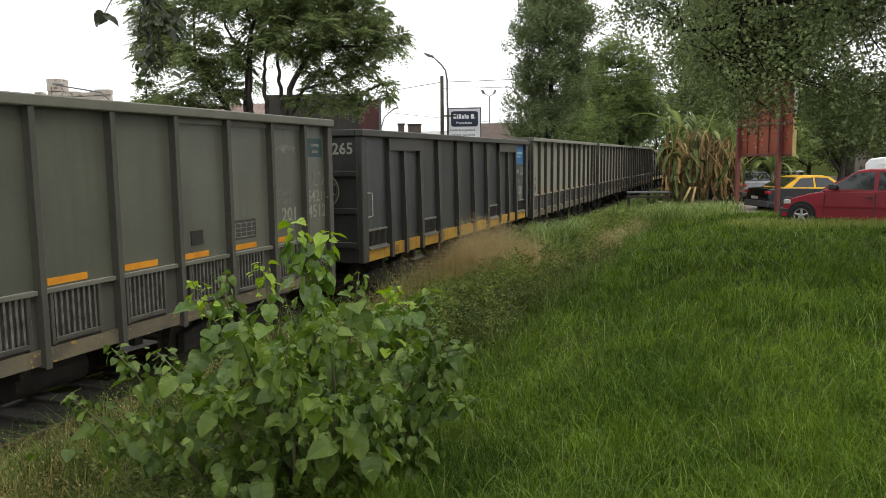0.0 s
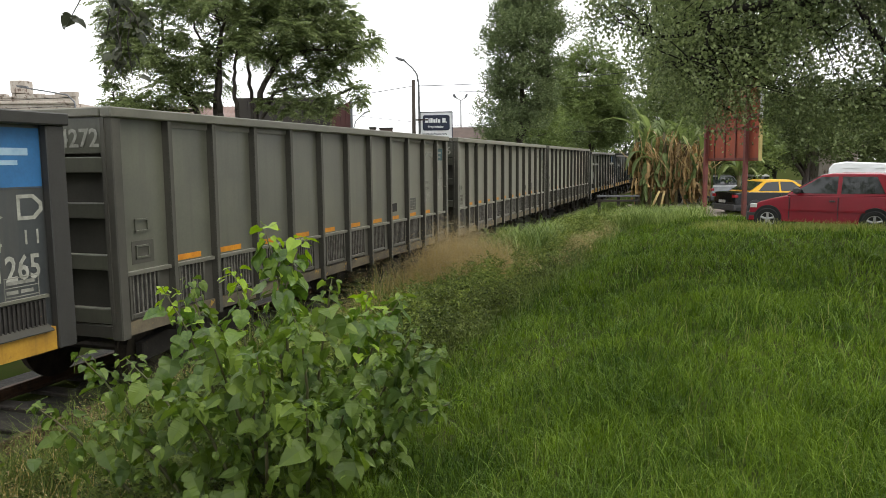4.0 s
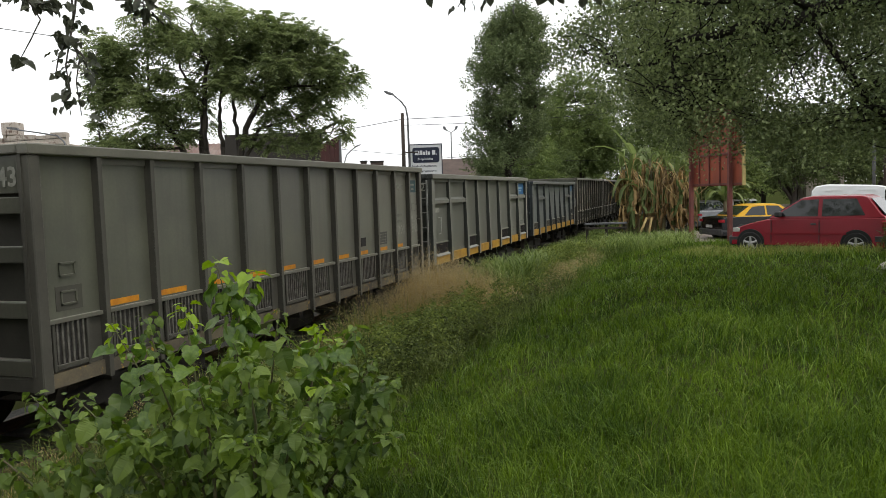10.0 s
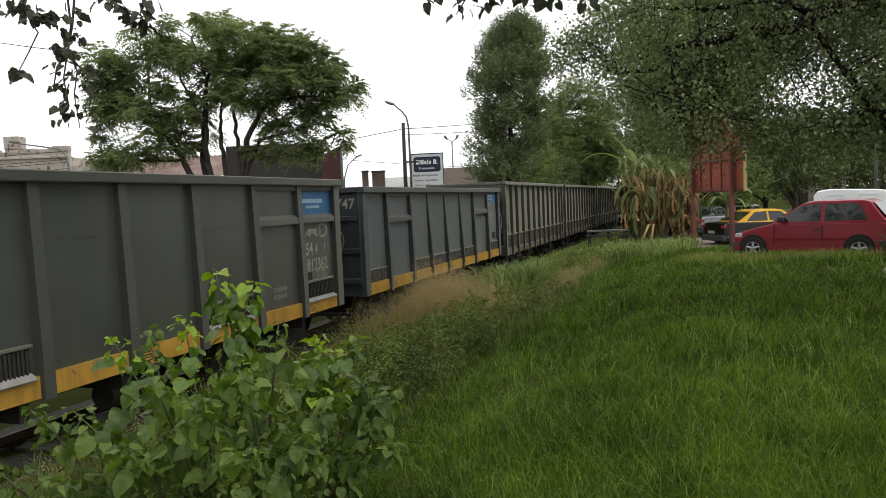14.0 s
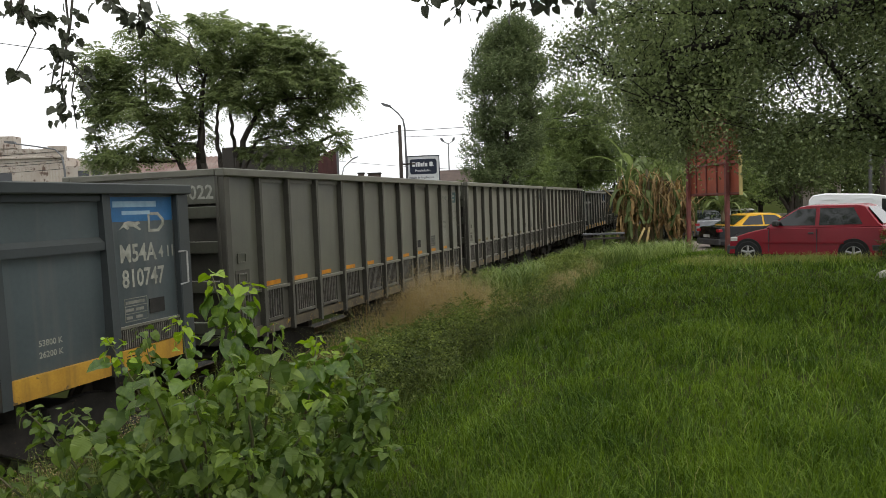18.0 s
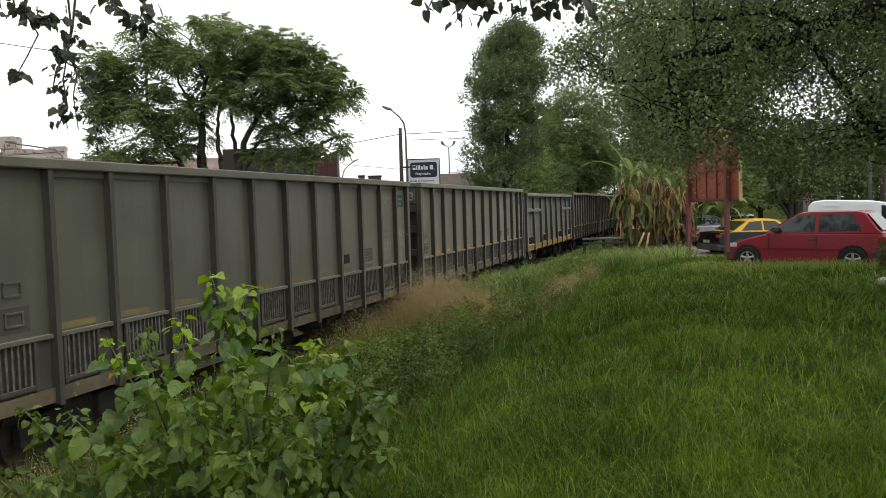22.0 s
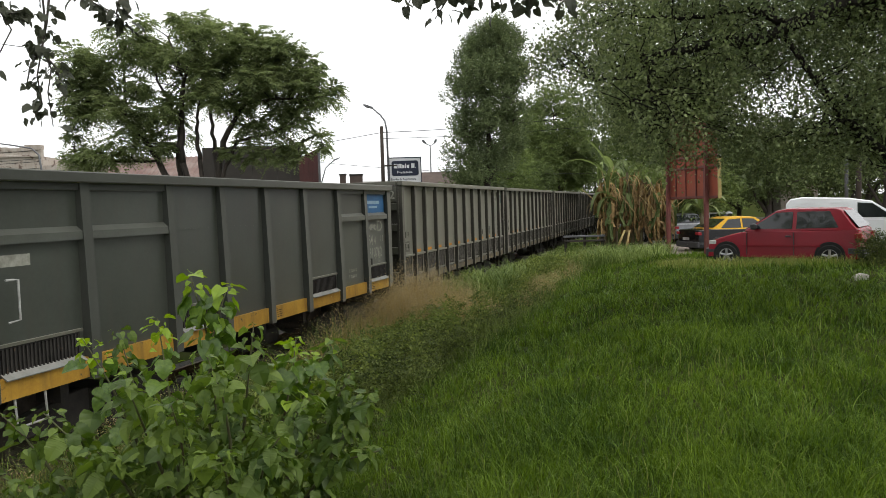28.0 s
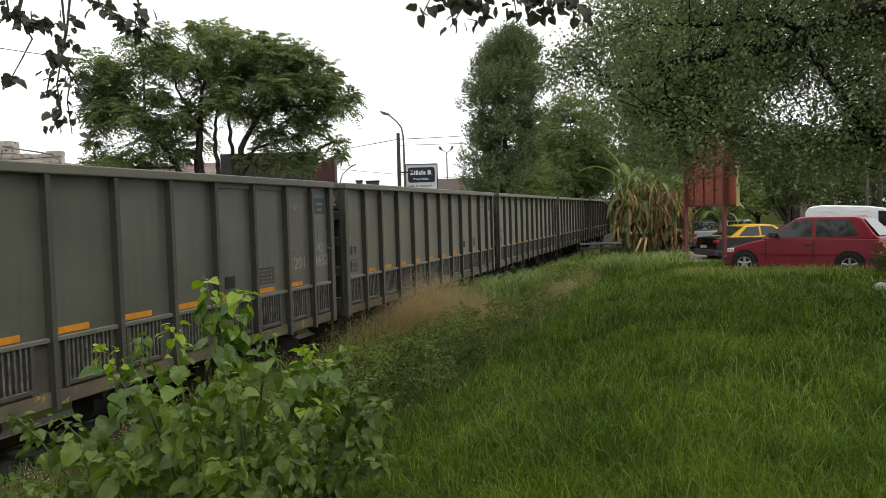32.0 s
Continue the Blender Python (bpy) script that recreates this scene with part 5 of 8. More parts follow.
def bush():
    rnd = random.Random(11)
    base = Vector((-1.15, 4.75, float(ground_z(-1.15, 4.75))))
    b = new("sapling_bush")
    b.matrix_basis = Matrix.Translation(base)
    tagged(b, "leafy green sapling bush with lobed leaves on the bank", "bush")
    meshes = {}
    for i, (v, f) in enumerate(SHAPES):
        for nm, m in (("leaf", M_BLEAF), ("young_leaf", M_BYOUNG)):
            meshes[i, nm] = mesh_np(nm, v, f, m, True)
    # stem tips: across, height, nearness
    tips = [(-1.31, 1.30, 1.0), (-1.07, 1.22, 1.0), (-1.53, 1.02, 0.95), (-2.02, 0.9, 0.93), (-0.64, 0.86, 0.97), (-0.40, 0.84, 1.02), (-0.17, 0.48, 1.0), (-2.6, 0.44, 0.96),
            (-2.3, 0.42, 0.9), (-0.9, 0.95, 0.88), (-1.75, 0.62, 0.84), (-1.2, 0.75, 0.8), (-0.55, 0.45, 0.85), (-2.95, 0.1, 0.95), (-1.95, 0.15, 0.8), (-0.75, 0.2, 0.78),
            (-1.45, 0.45, 0.78), (-0.1, 0.1, 0.95), (-2.5, -0.05, 0.85), (-1.15, 0.1, 0.74), (-0.3, 0.62, 1.08), (-1.8, 0.95, 1.08)]
    count, inner = 0, []
    for k, (tx, tz, dep) in enumerate(tips):
        tip = Vector((0.2, 0, 1.7)) + (Vector((tx, 4.9, tz)) - Vector((0.2, 0, 1.7))) * dep
        foot = base + Vector((0.45 * (tip.x - base.x) + rnd.uniform(-0.1, 0.1), 0.4 * (tip.y - base.y) + rnd.uniform(-0.15, 0.15), 0))
        foot.z = float(ground_z(foot.x, foot.y)) - 0.03
        bow = Vector((rnd.uniform(-0.12, 0.12), rnd.uniform(-0.12, 0.12), 0.15))
        pts = [foot.lerp(tip, a) + bow * math.sin(math.pi * a) - base for a in (0, 0.25, 0.5, 0.75, 1)]
        bm = bmesh.new()
        tube(bm, pts, [0.014, 0.011, 0.009, 0.006, 0.003], 6)
        part("stem", bm, M_STEM, b, smooth=True)
        n = 54 if tz > 0.3 else 40
        for i in range(n):
            a = 0.22 + 0.78 * (i / (n - 1)) ** 0.62
            j = min(3, int(a * 4))
            p = pts[j].lerp(pts[j + 1], a * 4 - j)
            ang = i * 2.4 + k + rnd.uniform(-0.4, 0.4)
            out = (math.cos(ang), math.sin(ang))
            reach = rnd.uniform(0.05, 0.2) * (1.15 - 0.85 * a)
            q = p + Vector((out[0] * reach, out[1] * reach, reach * 0.35))
            size = (rnd.uniform(0.045, 0.085) if rnd.random() < 0.45 else rnd.uniform(0.085, 0.155)) * ((1.06 - 0.2 * a) if tz < 1.1 else 1.12)
            young = a > (0.85 if tz < 1.1 else 0.91) or rnd.random() < 0.22
            if young:
                size *= 0.62
            m = leaf_pose(q, out, rnd.uniform(-5, 70) if not young else rnd.uniform(-30, 60), size, rnd.uniform(-0.7, 0.7))
            shape = rnd.choice((0, 5, 1, 2, 5, 3, 6)) if not young else rnd.choice((0, 5, 6, 1))
            if count < 300 and (a > 0.3):
                part("young_leaf" if young else "leaf", meshes[shape, "young_leaf" if young else "leaf"], None, b, at=m)
                count += 1
            else:
                inner.append((shape, m))
        for i in range(48):                              # leaves of the side shoots inside the bush
            a = rnd.uniform(0.05, 0.62)
            j = min(3, int(a * 4))
            p = pts[j].lerp(pts[j + 1], a * 4 - j) + Vector((rnd.gauss(0, 0.14), rnd.gauss(0, 0.14), rnd.gauss(0, 0.08)))
            ang = rnd.uniform(0, 6.28)
            inner.append((rnd.choice((0, 1, 2, 3, 4, 5, 6)), leaf_pose(p, (math.cos(ang), math.sin(ang)), rnd.uniform(0, 65), 0.04 + 0.12 * rnd.random() ** 2, rnd.uniform(-0.7, 0.7))))
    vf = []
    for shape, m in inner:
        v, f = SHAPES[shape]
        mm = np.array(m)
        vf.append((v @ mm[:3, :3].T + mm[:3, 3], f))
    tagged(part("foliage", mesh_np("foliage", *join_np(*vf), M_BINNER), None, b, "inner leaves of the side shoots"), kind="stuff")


bush()

# ---- trees ----
M_BARK = mat("grey_brown_bark", (0.075, 0.062, 0.05), (0.035, 0.03, 0.025), scale=5, fine=40, rough=0.9, bump=0.8, stretch=(3, 3, 0.6))
M_OLDBARK = mat("dark_old_bark", (0.034, 0.03, 0.026), (0.018, 0.016, 0.014), scale=6, fine=40, rough=0.95, bump=0.8, stretch=(2, 2, 2), spec=0.1)
M_LT = leaf_mat("feathery_leaves", (0.075, 0.102, 0.042), (0.285, 0.335, 0.15), 0.5, patch=0.7)
M_POP = leaf_mat("poplar_leaves", (0.062, 0.086, 0.04), (0.225, 0.275, 0.13), 0.33, patch=0.5)
M_MID = leaf_mat("fresh_green_leaves", (0.075, 0.105, 0.036), (0.235, 0.295, 0.108), 0.4, patch=0.4)
M_CANOPY = leaf_mat("canopy_leaves", (0.075, 0.1, 0.042), (0.35, 0.41, 0.19), 0.42, 0.4, patch=0.8, power=1.5, spec=0.3)
M_BACK = leaf_mat("dense_back_leaves", (0.046, 0.068, 0.025), (0.17, 0.215, 0.08), 0.25, patch=0.35)


def bough(bm, a, b, r0, r1, rnd, wob=0.12, n=5, sides=7):
    a, b = Vector(a), Vector(b)
    l = (b - a).length
    pts = [a.lerp(b, i / n) + (Vector((rnd.gauss(0, 1), rnd.gauss(0, 1), rnd.gauss(0, 0.6))) * wob * l * 0.35 * math.sin(math.pi * i / n)) for i in range(n + 1)]
    tube(bm, pts, [r0 + (r1 - r0) * (i / n) for i in range(n + 1)], sides)
    return pts


def tree(label, base, limbs, clumps, spread, leaf, count, seed, twig=0.014, bark=M_BARK, name="tree", make=sprays):
    """A tree: trunk and limbs given by hand, twigs to every clump of leaves."""
    rnd = random.Random(seed)
    t = tagged(new(name), label, "tree")
    t.matrix_basis = Matrix.Translation(base)
    o = Vector(base)
    bm = bmesh.new()
    nodes = []
    for pts, r0, r1 in limbs:
        pts = [Vector(p) - o for p in pts]
        for i in range(len(pts) - 1):
            k0, k1 = i / (len(pts) - 1), (i + 1) / (len(pts) - 1)
            nodes += bough(bm, pts[i], pts[i + 1], r0 + (r1 - r0) * k0, r0 + (r1 - r0) * k1, rnd, 0.07)
    part("trunk", bm, bark, t, "trunk and limbs", smooth=True)
    bm = bmesh.new()
    cl = np.asarray(clumps) - np.array(base)
    far = np.array([tuple(p) for p in nodes])
    for c in cl:
        d = np.linalg.norm(far - c, axis=1) + np.maximum(0, far[:, 2] - c[2]) * 0.6
        a = nodes[int(np.argmin(d))]
        bough(bm, a, Vector(c), twig * 1.6, twig * 0.5, rnd, 0.25, 4, 5)
    tagged(part("twig_mass", bm, bark, t, smooth=True), kind="stuff")
    mat_l, leaflets, ll, lw, stem, droop = leaf
    v, f = domes(cl, spread, count, leaflets, ll, lw) if make is domes else make(cl, spread, count, droop, leaflets, ll, lw, stem)
    tagged(part("crown", mesh_np("crown", v, f, mat_l), None, t), kind="stuff")
    return t


def shell(n, parts_, gap=0.0):
    """Clump centres in a union of ellipsoids (x, y, z, rx, ry, rz), mostly towards the skin."""
    w = np.array([p[3] * p[4] * p[5] for p in parts_]) ** 0.67
    out = []
    for p, k in zip(parts_, np.maximum(3, (n * w / w.sum()).astype(int))):
        d = unit(rng.normal(size=(k, 3))) * (rng.uniform(0.3, 1, (k, 1)) ** 0.5)
        out.append(np.array(p[:3]) + d * np.array(p[3:]))
    return np.concatenate(out)


# the feathery tree behind the train
UP_X = [-11.35, -10.93, -10.48, -10.0, -9.4, -9.06, -8.38, -7.85, -7.18, -6.5, -5.99, -5.48, -4.92, -4.56, -4.14, -3.8, -3.42, -3.17, -2.58]
UP_Z = [5.89, 7.0, 7.5, 6.7, 7.7, 8.2, 7.95, 8.3, 8.1, 7.9, 7.85, 7.75, 7.75, 7.3, 7.15, 7.1, 6.8, 5.8, 5.6]
LO_X = [-11.35, -10.0, -8.6, -7.9, -7.3, -6.3, -6.0, -5.3, -4.0, -3.4, -2.58]
LO_Z = [3.2, 3.1, 3.4, 3.9, 4.9, 5.0, 4.4, 4.2, 4.4, 4.8, 5.2]
lt, lr = [], []
while len(lt) < 185:                                     # parasols of leaves in layers
    ux, rad = rng.uniform(-11.1, -2.8), rng.uniform(0.4, 0.7)
    hi, lo = np.interp(ux, UP_X, UP_Z) - 0.62 * rad - 0.16 * abs(math.sin(2.9 * ux + 0.4)), np.interp(ux, LO_X, LO_Z) + 0.15
    if hi < lo or ux - 0.6 * rad < -11.3 or ux + 0.75 * rad > -2.5:
        continue
    uz = hi - (hi - lo) * rng.uniform(0, 1) ** 1.05
    uy = 24 + rng.uniform(-2.0, 2.0) * (1 - abs(ux + 7) / 6)
    gap = ((ux + 10.3) / 0.6) ** 2 + ((uz - 4.25) / 0.45) ** 2 < 1
    near = any((ux - p[0]) ** 2 + (uy - p[1]) ** 2 * 0.3 + (uz - p[2]) ** 2 < 0.11 for p in lt)
    if not gap and not near:
        lt.append((ux, uy, uz)), lr.append(rad)
for ux, uz, rad in ((-3.25, 3.95, 0.45), (-3.7, 4.45, 0.4), (-4.4, 3.75, 0.5), (-5.0, 3.6, 0.55), (-5.6, 3.7, 0.5), (-4.2, 4.3, 0.4), (-6.1, 3.55, 0.4), (-3.9, 3.7, 0.5), (-4.7, 4.2, 0.5), (-5.4, 4.2, 0.5), (-3.6, 4.9, 0.45), (-4.6, 3.4, 0.5), (-5.3, 3.35, 0.5), (-3.9, 3.35, 0.45), (-8.0, 3.7, 0.45), (-8.6, 4.6, 0.5), (-10.9, 6.2, 0.5), (-10.6, 6.85, 0.5), (-10.2, 6.3, 0.5), (-10.8, 5.5, 0.5), (-10.2, 5.6, 0.5), (-10.95, 5.0, 0.45), (-9.8, 5.9, 0.5), (-10.4, 5.0, 0.45), (-3.5, 6.3, 0.45), (-4.0, 6.6, 0.45), (-5.6, 7.3, 0.5), (-6.0, 7.0, 0.55), (-5.9, 6.4, 0.5), (-5.3, 6.9, 0.5), (-6.3, 7.4, 0.5), (-6.4, 6.0, 0.45), (-2.75, 5.45, 0.42), (-3.1, 3.6, 0.35), (-10.9, 3.6, 0.55), (-10.2, 3.55, 0.55), (-9.5, 3.7, 0.5)):
    lt.append((ux, 23.6, uz)), lr.append(rad)
tree("wide feathery-leaved tree with several leaning stems behind the train", (-7.2, 24, -0.45),
     [([(-7.4, 24, -0.5), (-7.9, 24, 2.4), (-8.4, 24, 3.4), (-8.8, 24, 4.1), (-9.34, 24, 4.7), (-9.8, 24, 5.25), (-10.6, 24, 5.9)], 0.13, 0.03), ([(-7.4, 24, -0.5), (-7.7, 24.2, 2.0), (-7.85, 24.2, 3.45), (-7.75, 24.2, 4.5), (-7.6, 24.3, 6.0), (-8.0, 24.3, 7.3)], 0.12, 0.03),
      ([(-7.2, 24, -0.5), (-7.6, 23.9, 3.3), (-7.54, 23.8, 4.5), (-7.4, 23.7, 5.75), (-6.9, 23.6, 7.25)], 0.11, 0.03), ([(-7.1, 24, -0.4), (-7.1, 24, 3.4), (-7.16, 24, 4.3), (-7.08, 24, 5.0), (-6.56, 24.2, 6.8)], 0.09, 0.025),
      ([(-6.9, 24, -0.4), (-6.7, 24.3, 3.75), (-6.78, 24.3, 4.95), (-6.5, 24.4, 6.0), (-5.85, 24.5, 7.3)], 0.08, 0.025), ([(-6.9, 24, -0.4), (-6.5, 24, 3.4), (-6.17, 24, 4.25), (-5.6, 24, 5.1), (-4.76, 24, 6.75)], 0.14, 0.03),
      ([(-6.5, 23.9, 2.6), (-5.84, 23.7, 3.9), (-4.8, 23.6, 4.1), (-3.9, 23.6, 4.35), (-3.25, 23.6, 3.95)], 0.06, 0.015), ([(-5.6, 24, 5.1), (-4.57, 23.8, 5.2), (-3.54, 23.7, 5.1), (-2.75, 23.6, 5.5)], 0.05, 0.015),
      ([(-8.4, 24, 3.4), (-9.5, 23.8, 3.4), (-10.8, 23.6, 3.6)], 0.05, 0.015), ([(-9.34, 24, 4.7), (-9.5, 24.4, 6.2), (-9.1, 24.4, 7.5)], 0.05, 0.02), ([(-6.17, 24, 4.25), (-5.3, 24.4, 5.9), (-5.2, 24.4, 7.2)], 0.06, 0.02), ([(-7.75, 24.2, 4.5), (-8.5, 24.5, 6.0), (-8.7, 24.6, 7.4)], 0.05, 0.02)],
     np.array(lt), np.array(lr), (M_LT, 8, 0.115, 0.044, 0, 0), 29, 3, 0.012, make=domes)

# the poplar and its neighbours beyond the track
pn = 330
pz = rng.uniform(0, 1, pn) ** 0.9 * 10.7 + 1.2
pw = np.interp(pz, [1.2, 3.0, 6.3, 9.0, 10.0, 10.8, 11.6, 12.0], [1.7, 2.05, 2.1, 2.2, 1.9, 1.6, 1.15, 0.55]) * rng.uniform(0.8, 1.22, pn)
pc = np.interp(pz, [1.2, 6.3, 9.0, 10.6, 12.0], [3.4, 3.38, 3.72, 3.85, 3.95])
pa, pr = rng.uniform(0, 2 * np.pi, pn), rng.uniform(0.1, 1, pn) ** 0.5
pop = np.stack([pc + pw * pr * np.cos(pa), 45 + pw * pr * np.sin(pa), pz], 1)
pq = pop[:, 0] * N.x + pop[:, 1] * N.y
pop = pop[(pq > 9.9) | (pop[:, 2] > 3.6)]
tree("tall dark columnar poplar tree", (3.4, 45, -0.6), [([(3.4, 45, -0.7), (3.5, 45, 5), (3.9, 45, 11.5)], 0.26, 0.04), ([(3.45, 45, 2.5), (2.2, 45, 6.0), (2.3, 45, 9.5)], 0.09, 0.03), ([(3.45, 45, 3.0), (5.0, 45, 6.5), (5.2, 45, 9.8)], 0.09, 0.03)],
     pop, 0.5, (M_POP, 7, 0.14, 0.11, 0.45, -0.75), 24, 5, 0.02)
for k, (x, y, z, r, h, seed, mt, lab) in enumerate((
        (13.4, 82, 8.4, 4.3, 6.4, 6, M_MID, "tall fresh green bushy tree beyond the track"), (13.9, 44, 6.4, 2.9, 6.6, 7, M_MID, "tall round green tree beyond the parked cars"),
        (15.5, 48, 3.8, 3.6, 3.8, 8, M_BACK, "dense dark green tree beyond the street"), (21.0, 47, 3.6, 3.6, 3.4, 9, M_BACK, "dense dark green tree beyond the street"),
        (26.5, 46, 3.8, 3.8, 4.2, 10, M_BACK, "dense dark green tree beyond the street"), (32.5, 44, 3.8, 4.0, 4.6, 12, M_BACK, "dense dark green tree beyond the street"),
        (12.5, 38, 2.6, 2.3, 2.3, 14, M_MID, "green shrub-like tree behind the billboard"), (17.2, 57, 8.0, 4.0, 8.0, 15, M_POP, "tall dark green tree far behind the banana clump"),
        (5.2, 60, 3.6, 2.6, 3.6, 16, M_MID, "light green tree far beyond the track"), (18.0, 40.5, 2.9, 2.4, 2.4, 17, M_BACK, "dense dark green tree beyond the street"),
        (24.0, 40, 3.0, 2.6, 2.6, 18, M_BACK, "dense dark green tree beyond the street"),
        (9.6, 78, 6.0, 3.0, 5.2, 19, M_MID, "light green tree far along the track"), (13.4, 90, 3.4, 4.2, 3.8, 20, M_MID, "broad green tree far along the track"),
        (19.6, 72, 2.3, 2.2, 2.4, 30, M_BACK, "dark green tree beside the far track"), (22.4, 106, 5.2, 5.0, 6.6, 31, M_BACK, "dark green tree far along the track"), (26.0, 92, 3.4, 3.0, 3.6, 32, M_BACK, "dark green tree beside the far track"), (9.0, 70, 2.6, 2.6, 2.9, 22, M_BACK, "dark green tree far along the track"), (5.6, 57, 2.5, 2.2, 2.6, 23, M_MID, "green shrub-like tree behind the train"),
        (23.0, 57, 3.4, 4.4, 3.6, 24, M_BACK, "dense dark green tree beyond the street"), (31.0, 56, 3.6, 4.6, 4.0, 25, M_BACK, "dense dark green tree beyond the street"), (39.0, 53, 3.8, 4.8, 4.4, 26, M_BACK, "dense dark green tree beyond the street"))):
    cl = shell(330 if seed == 6 else 150 if seed in (7, 15, 19, 31) else 64, [(x, y, z, r, r, h), (x - r * 0.5, y, z - h * 0.3, r * 0.7, r * 0.7, h * 0.6), (x + r * 0.5, y, z - h * 0.2, r * 0.7, r * 0.7, h * 0.6)])
    cq = cl[:, 0] * N.x + cl[:, 1] * N.y
    cl = cl[(cl[:, 2] > (2.2 if x > 13.5 and y < 49 else 0.4)) & ((cq < 4.6) | (cq > 10.2) | (cl[:, 2] > 3.6))]
    tree(lab, (x, y, -0.3), [([(x, y, -0.4), (x + 0.2, y, z * 0.6), (x - 0.2, y, z + h * 0.4)], 0.2, 0.05), ([(x, y, 0.8), (x - r * 0.5, y, z)], 0.1, 0.04), ([(x, y, 1.0), (x + r * 0.5, y, z)], 0.1, 0.04)],
         cl, 0.85, (mt, 6, 0.2, 0.13, 0.45, 0.2), 34, seed, 0.02)

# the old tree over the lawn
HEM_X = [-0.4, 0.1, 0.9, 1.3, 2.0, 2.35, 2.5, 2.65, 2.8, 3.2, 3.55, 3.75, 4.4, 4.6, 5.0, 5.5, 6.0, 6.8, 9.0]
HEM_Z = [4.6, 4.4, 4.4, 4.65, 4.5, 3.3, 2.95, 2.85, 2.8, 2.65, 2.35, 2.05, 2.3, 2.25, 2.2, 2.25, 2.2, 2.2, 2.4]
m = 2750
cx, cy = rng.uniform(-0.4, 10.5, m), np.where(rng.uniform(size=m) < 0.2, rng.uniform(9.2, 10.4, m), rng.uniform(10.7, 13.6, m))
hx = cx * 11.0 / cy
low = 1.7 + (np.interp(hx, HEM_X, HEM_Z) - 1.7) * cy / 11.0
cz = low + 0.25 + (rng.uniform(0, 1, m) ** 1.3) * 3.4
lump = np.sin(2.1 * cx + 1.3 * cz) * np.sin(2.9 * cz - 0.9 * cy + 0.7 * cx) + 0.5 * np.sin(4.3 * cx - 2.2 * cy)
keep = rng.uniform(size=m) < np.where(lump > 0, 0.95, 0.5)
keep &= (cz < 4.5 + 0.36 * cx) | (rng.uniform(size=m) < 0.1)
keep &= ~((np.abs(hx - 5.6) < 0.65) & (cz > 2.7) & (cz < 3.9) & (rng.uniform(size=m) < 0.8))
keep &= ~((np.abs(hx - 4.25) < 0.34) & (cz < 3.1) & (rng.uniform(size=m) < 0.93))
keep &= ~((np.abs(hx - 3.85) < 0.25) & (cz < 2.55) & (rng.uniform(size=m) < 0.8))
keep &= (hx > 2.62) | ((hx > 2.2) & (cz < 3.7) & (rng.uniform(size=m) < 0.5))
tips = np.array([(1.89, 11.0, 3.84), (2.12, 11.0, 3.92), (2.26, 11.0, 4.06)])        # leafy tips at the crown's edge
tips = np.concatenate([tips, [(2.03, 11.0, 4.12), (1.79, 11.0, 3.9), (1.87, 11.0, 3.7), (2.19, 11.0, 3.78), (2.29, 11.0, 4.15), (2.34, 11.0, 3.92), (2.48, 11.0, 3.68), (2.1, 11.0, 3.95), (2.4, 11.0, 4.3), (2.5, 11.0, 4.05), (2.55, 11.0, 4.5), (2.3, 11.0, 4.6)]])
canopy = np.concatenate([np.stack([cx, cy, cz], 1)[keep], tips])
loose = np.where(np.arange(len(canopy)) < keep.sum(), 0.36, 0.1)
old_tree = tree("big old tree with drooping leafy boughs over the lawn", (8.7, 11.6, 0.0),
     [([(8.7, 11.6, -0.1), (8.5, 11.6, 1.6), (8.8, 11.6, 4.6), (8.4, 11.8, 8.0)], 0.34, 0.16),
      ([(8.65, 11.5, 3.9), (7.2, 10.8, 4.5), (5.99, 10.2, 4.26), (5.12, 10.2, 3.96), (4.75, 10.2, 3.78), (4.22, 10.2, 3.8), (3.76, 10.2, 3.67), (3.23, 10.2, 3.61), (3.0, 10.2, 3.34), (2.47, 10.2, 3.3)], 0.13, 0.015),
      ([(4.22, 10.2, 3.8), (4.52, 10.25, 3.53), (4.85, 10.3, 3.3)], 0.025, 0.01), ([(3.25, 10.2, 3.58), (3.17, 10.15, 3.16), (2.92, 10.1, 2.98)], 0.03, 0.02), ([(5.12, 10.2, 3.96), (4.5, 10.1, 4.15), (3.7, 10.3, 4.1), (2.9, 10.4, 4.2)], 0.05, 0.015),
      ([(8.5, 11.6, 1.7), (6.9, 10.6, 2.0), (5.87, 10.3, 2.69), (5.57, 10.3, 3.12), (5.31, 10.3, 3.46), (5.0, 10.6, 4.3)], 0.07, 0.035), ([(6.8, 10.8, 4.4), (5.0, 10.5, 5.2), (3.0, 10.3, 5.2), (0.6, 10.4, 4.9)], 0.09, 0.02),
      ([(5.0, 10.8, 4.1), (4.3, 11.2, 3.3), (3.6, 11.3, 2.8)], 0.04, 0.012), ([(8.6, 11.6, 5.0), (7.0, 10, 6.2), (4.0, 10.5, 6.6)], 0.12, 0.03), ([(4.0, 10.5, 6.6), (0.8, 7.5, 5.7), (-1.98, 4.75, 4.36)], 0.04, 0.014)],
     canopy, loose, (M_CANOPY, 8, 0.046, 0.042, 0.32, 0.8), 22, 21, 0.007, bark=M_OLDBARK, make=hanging)

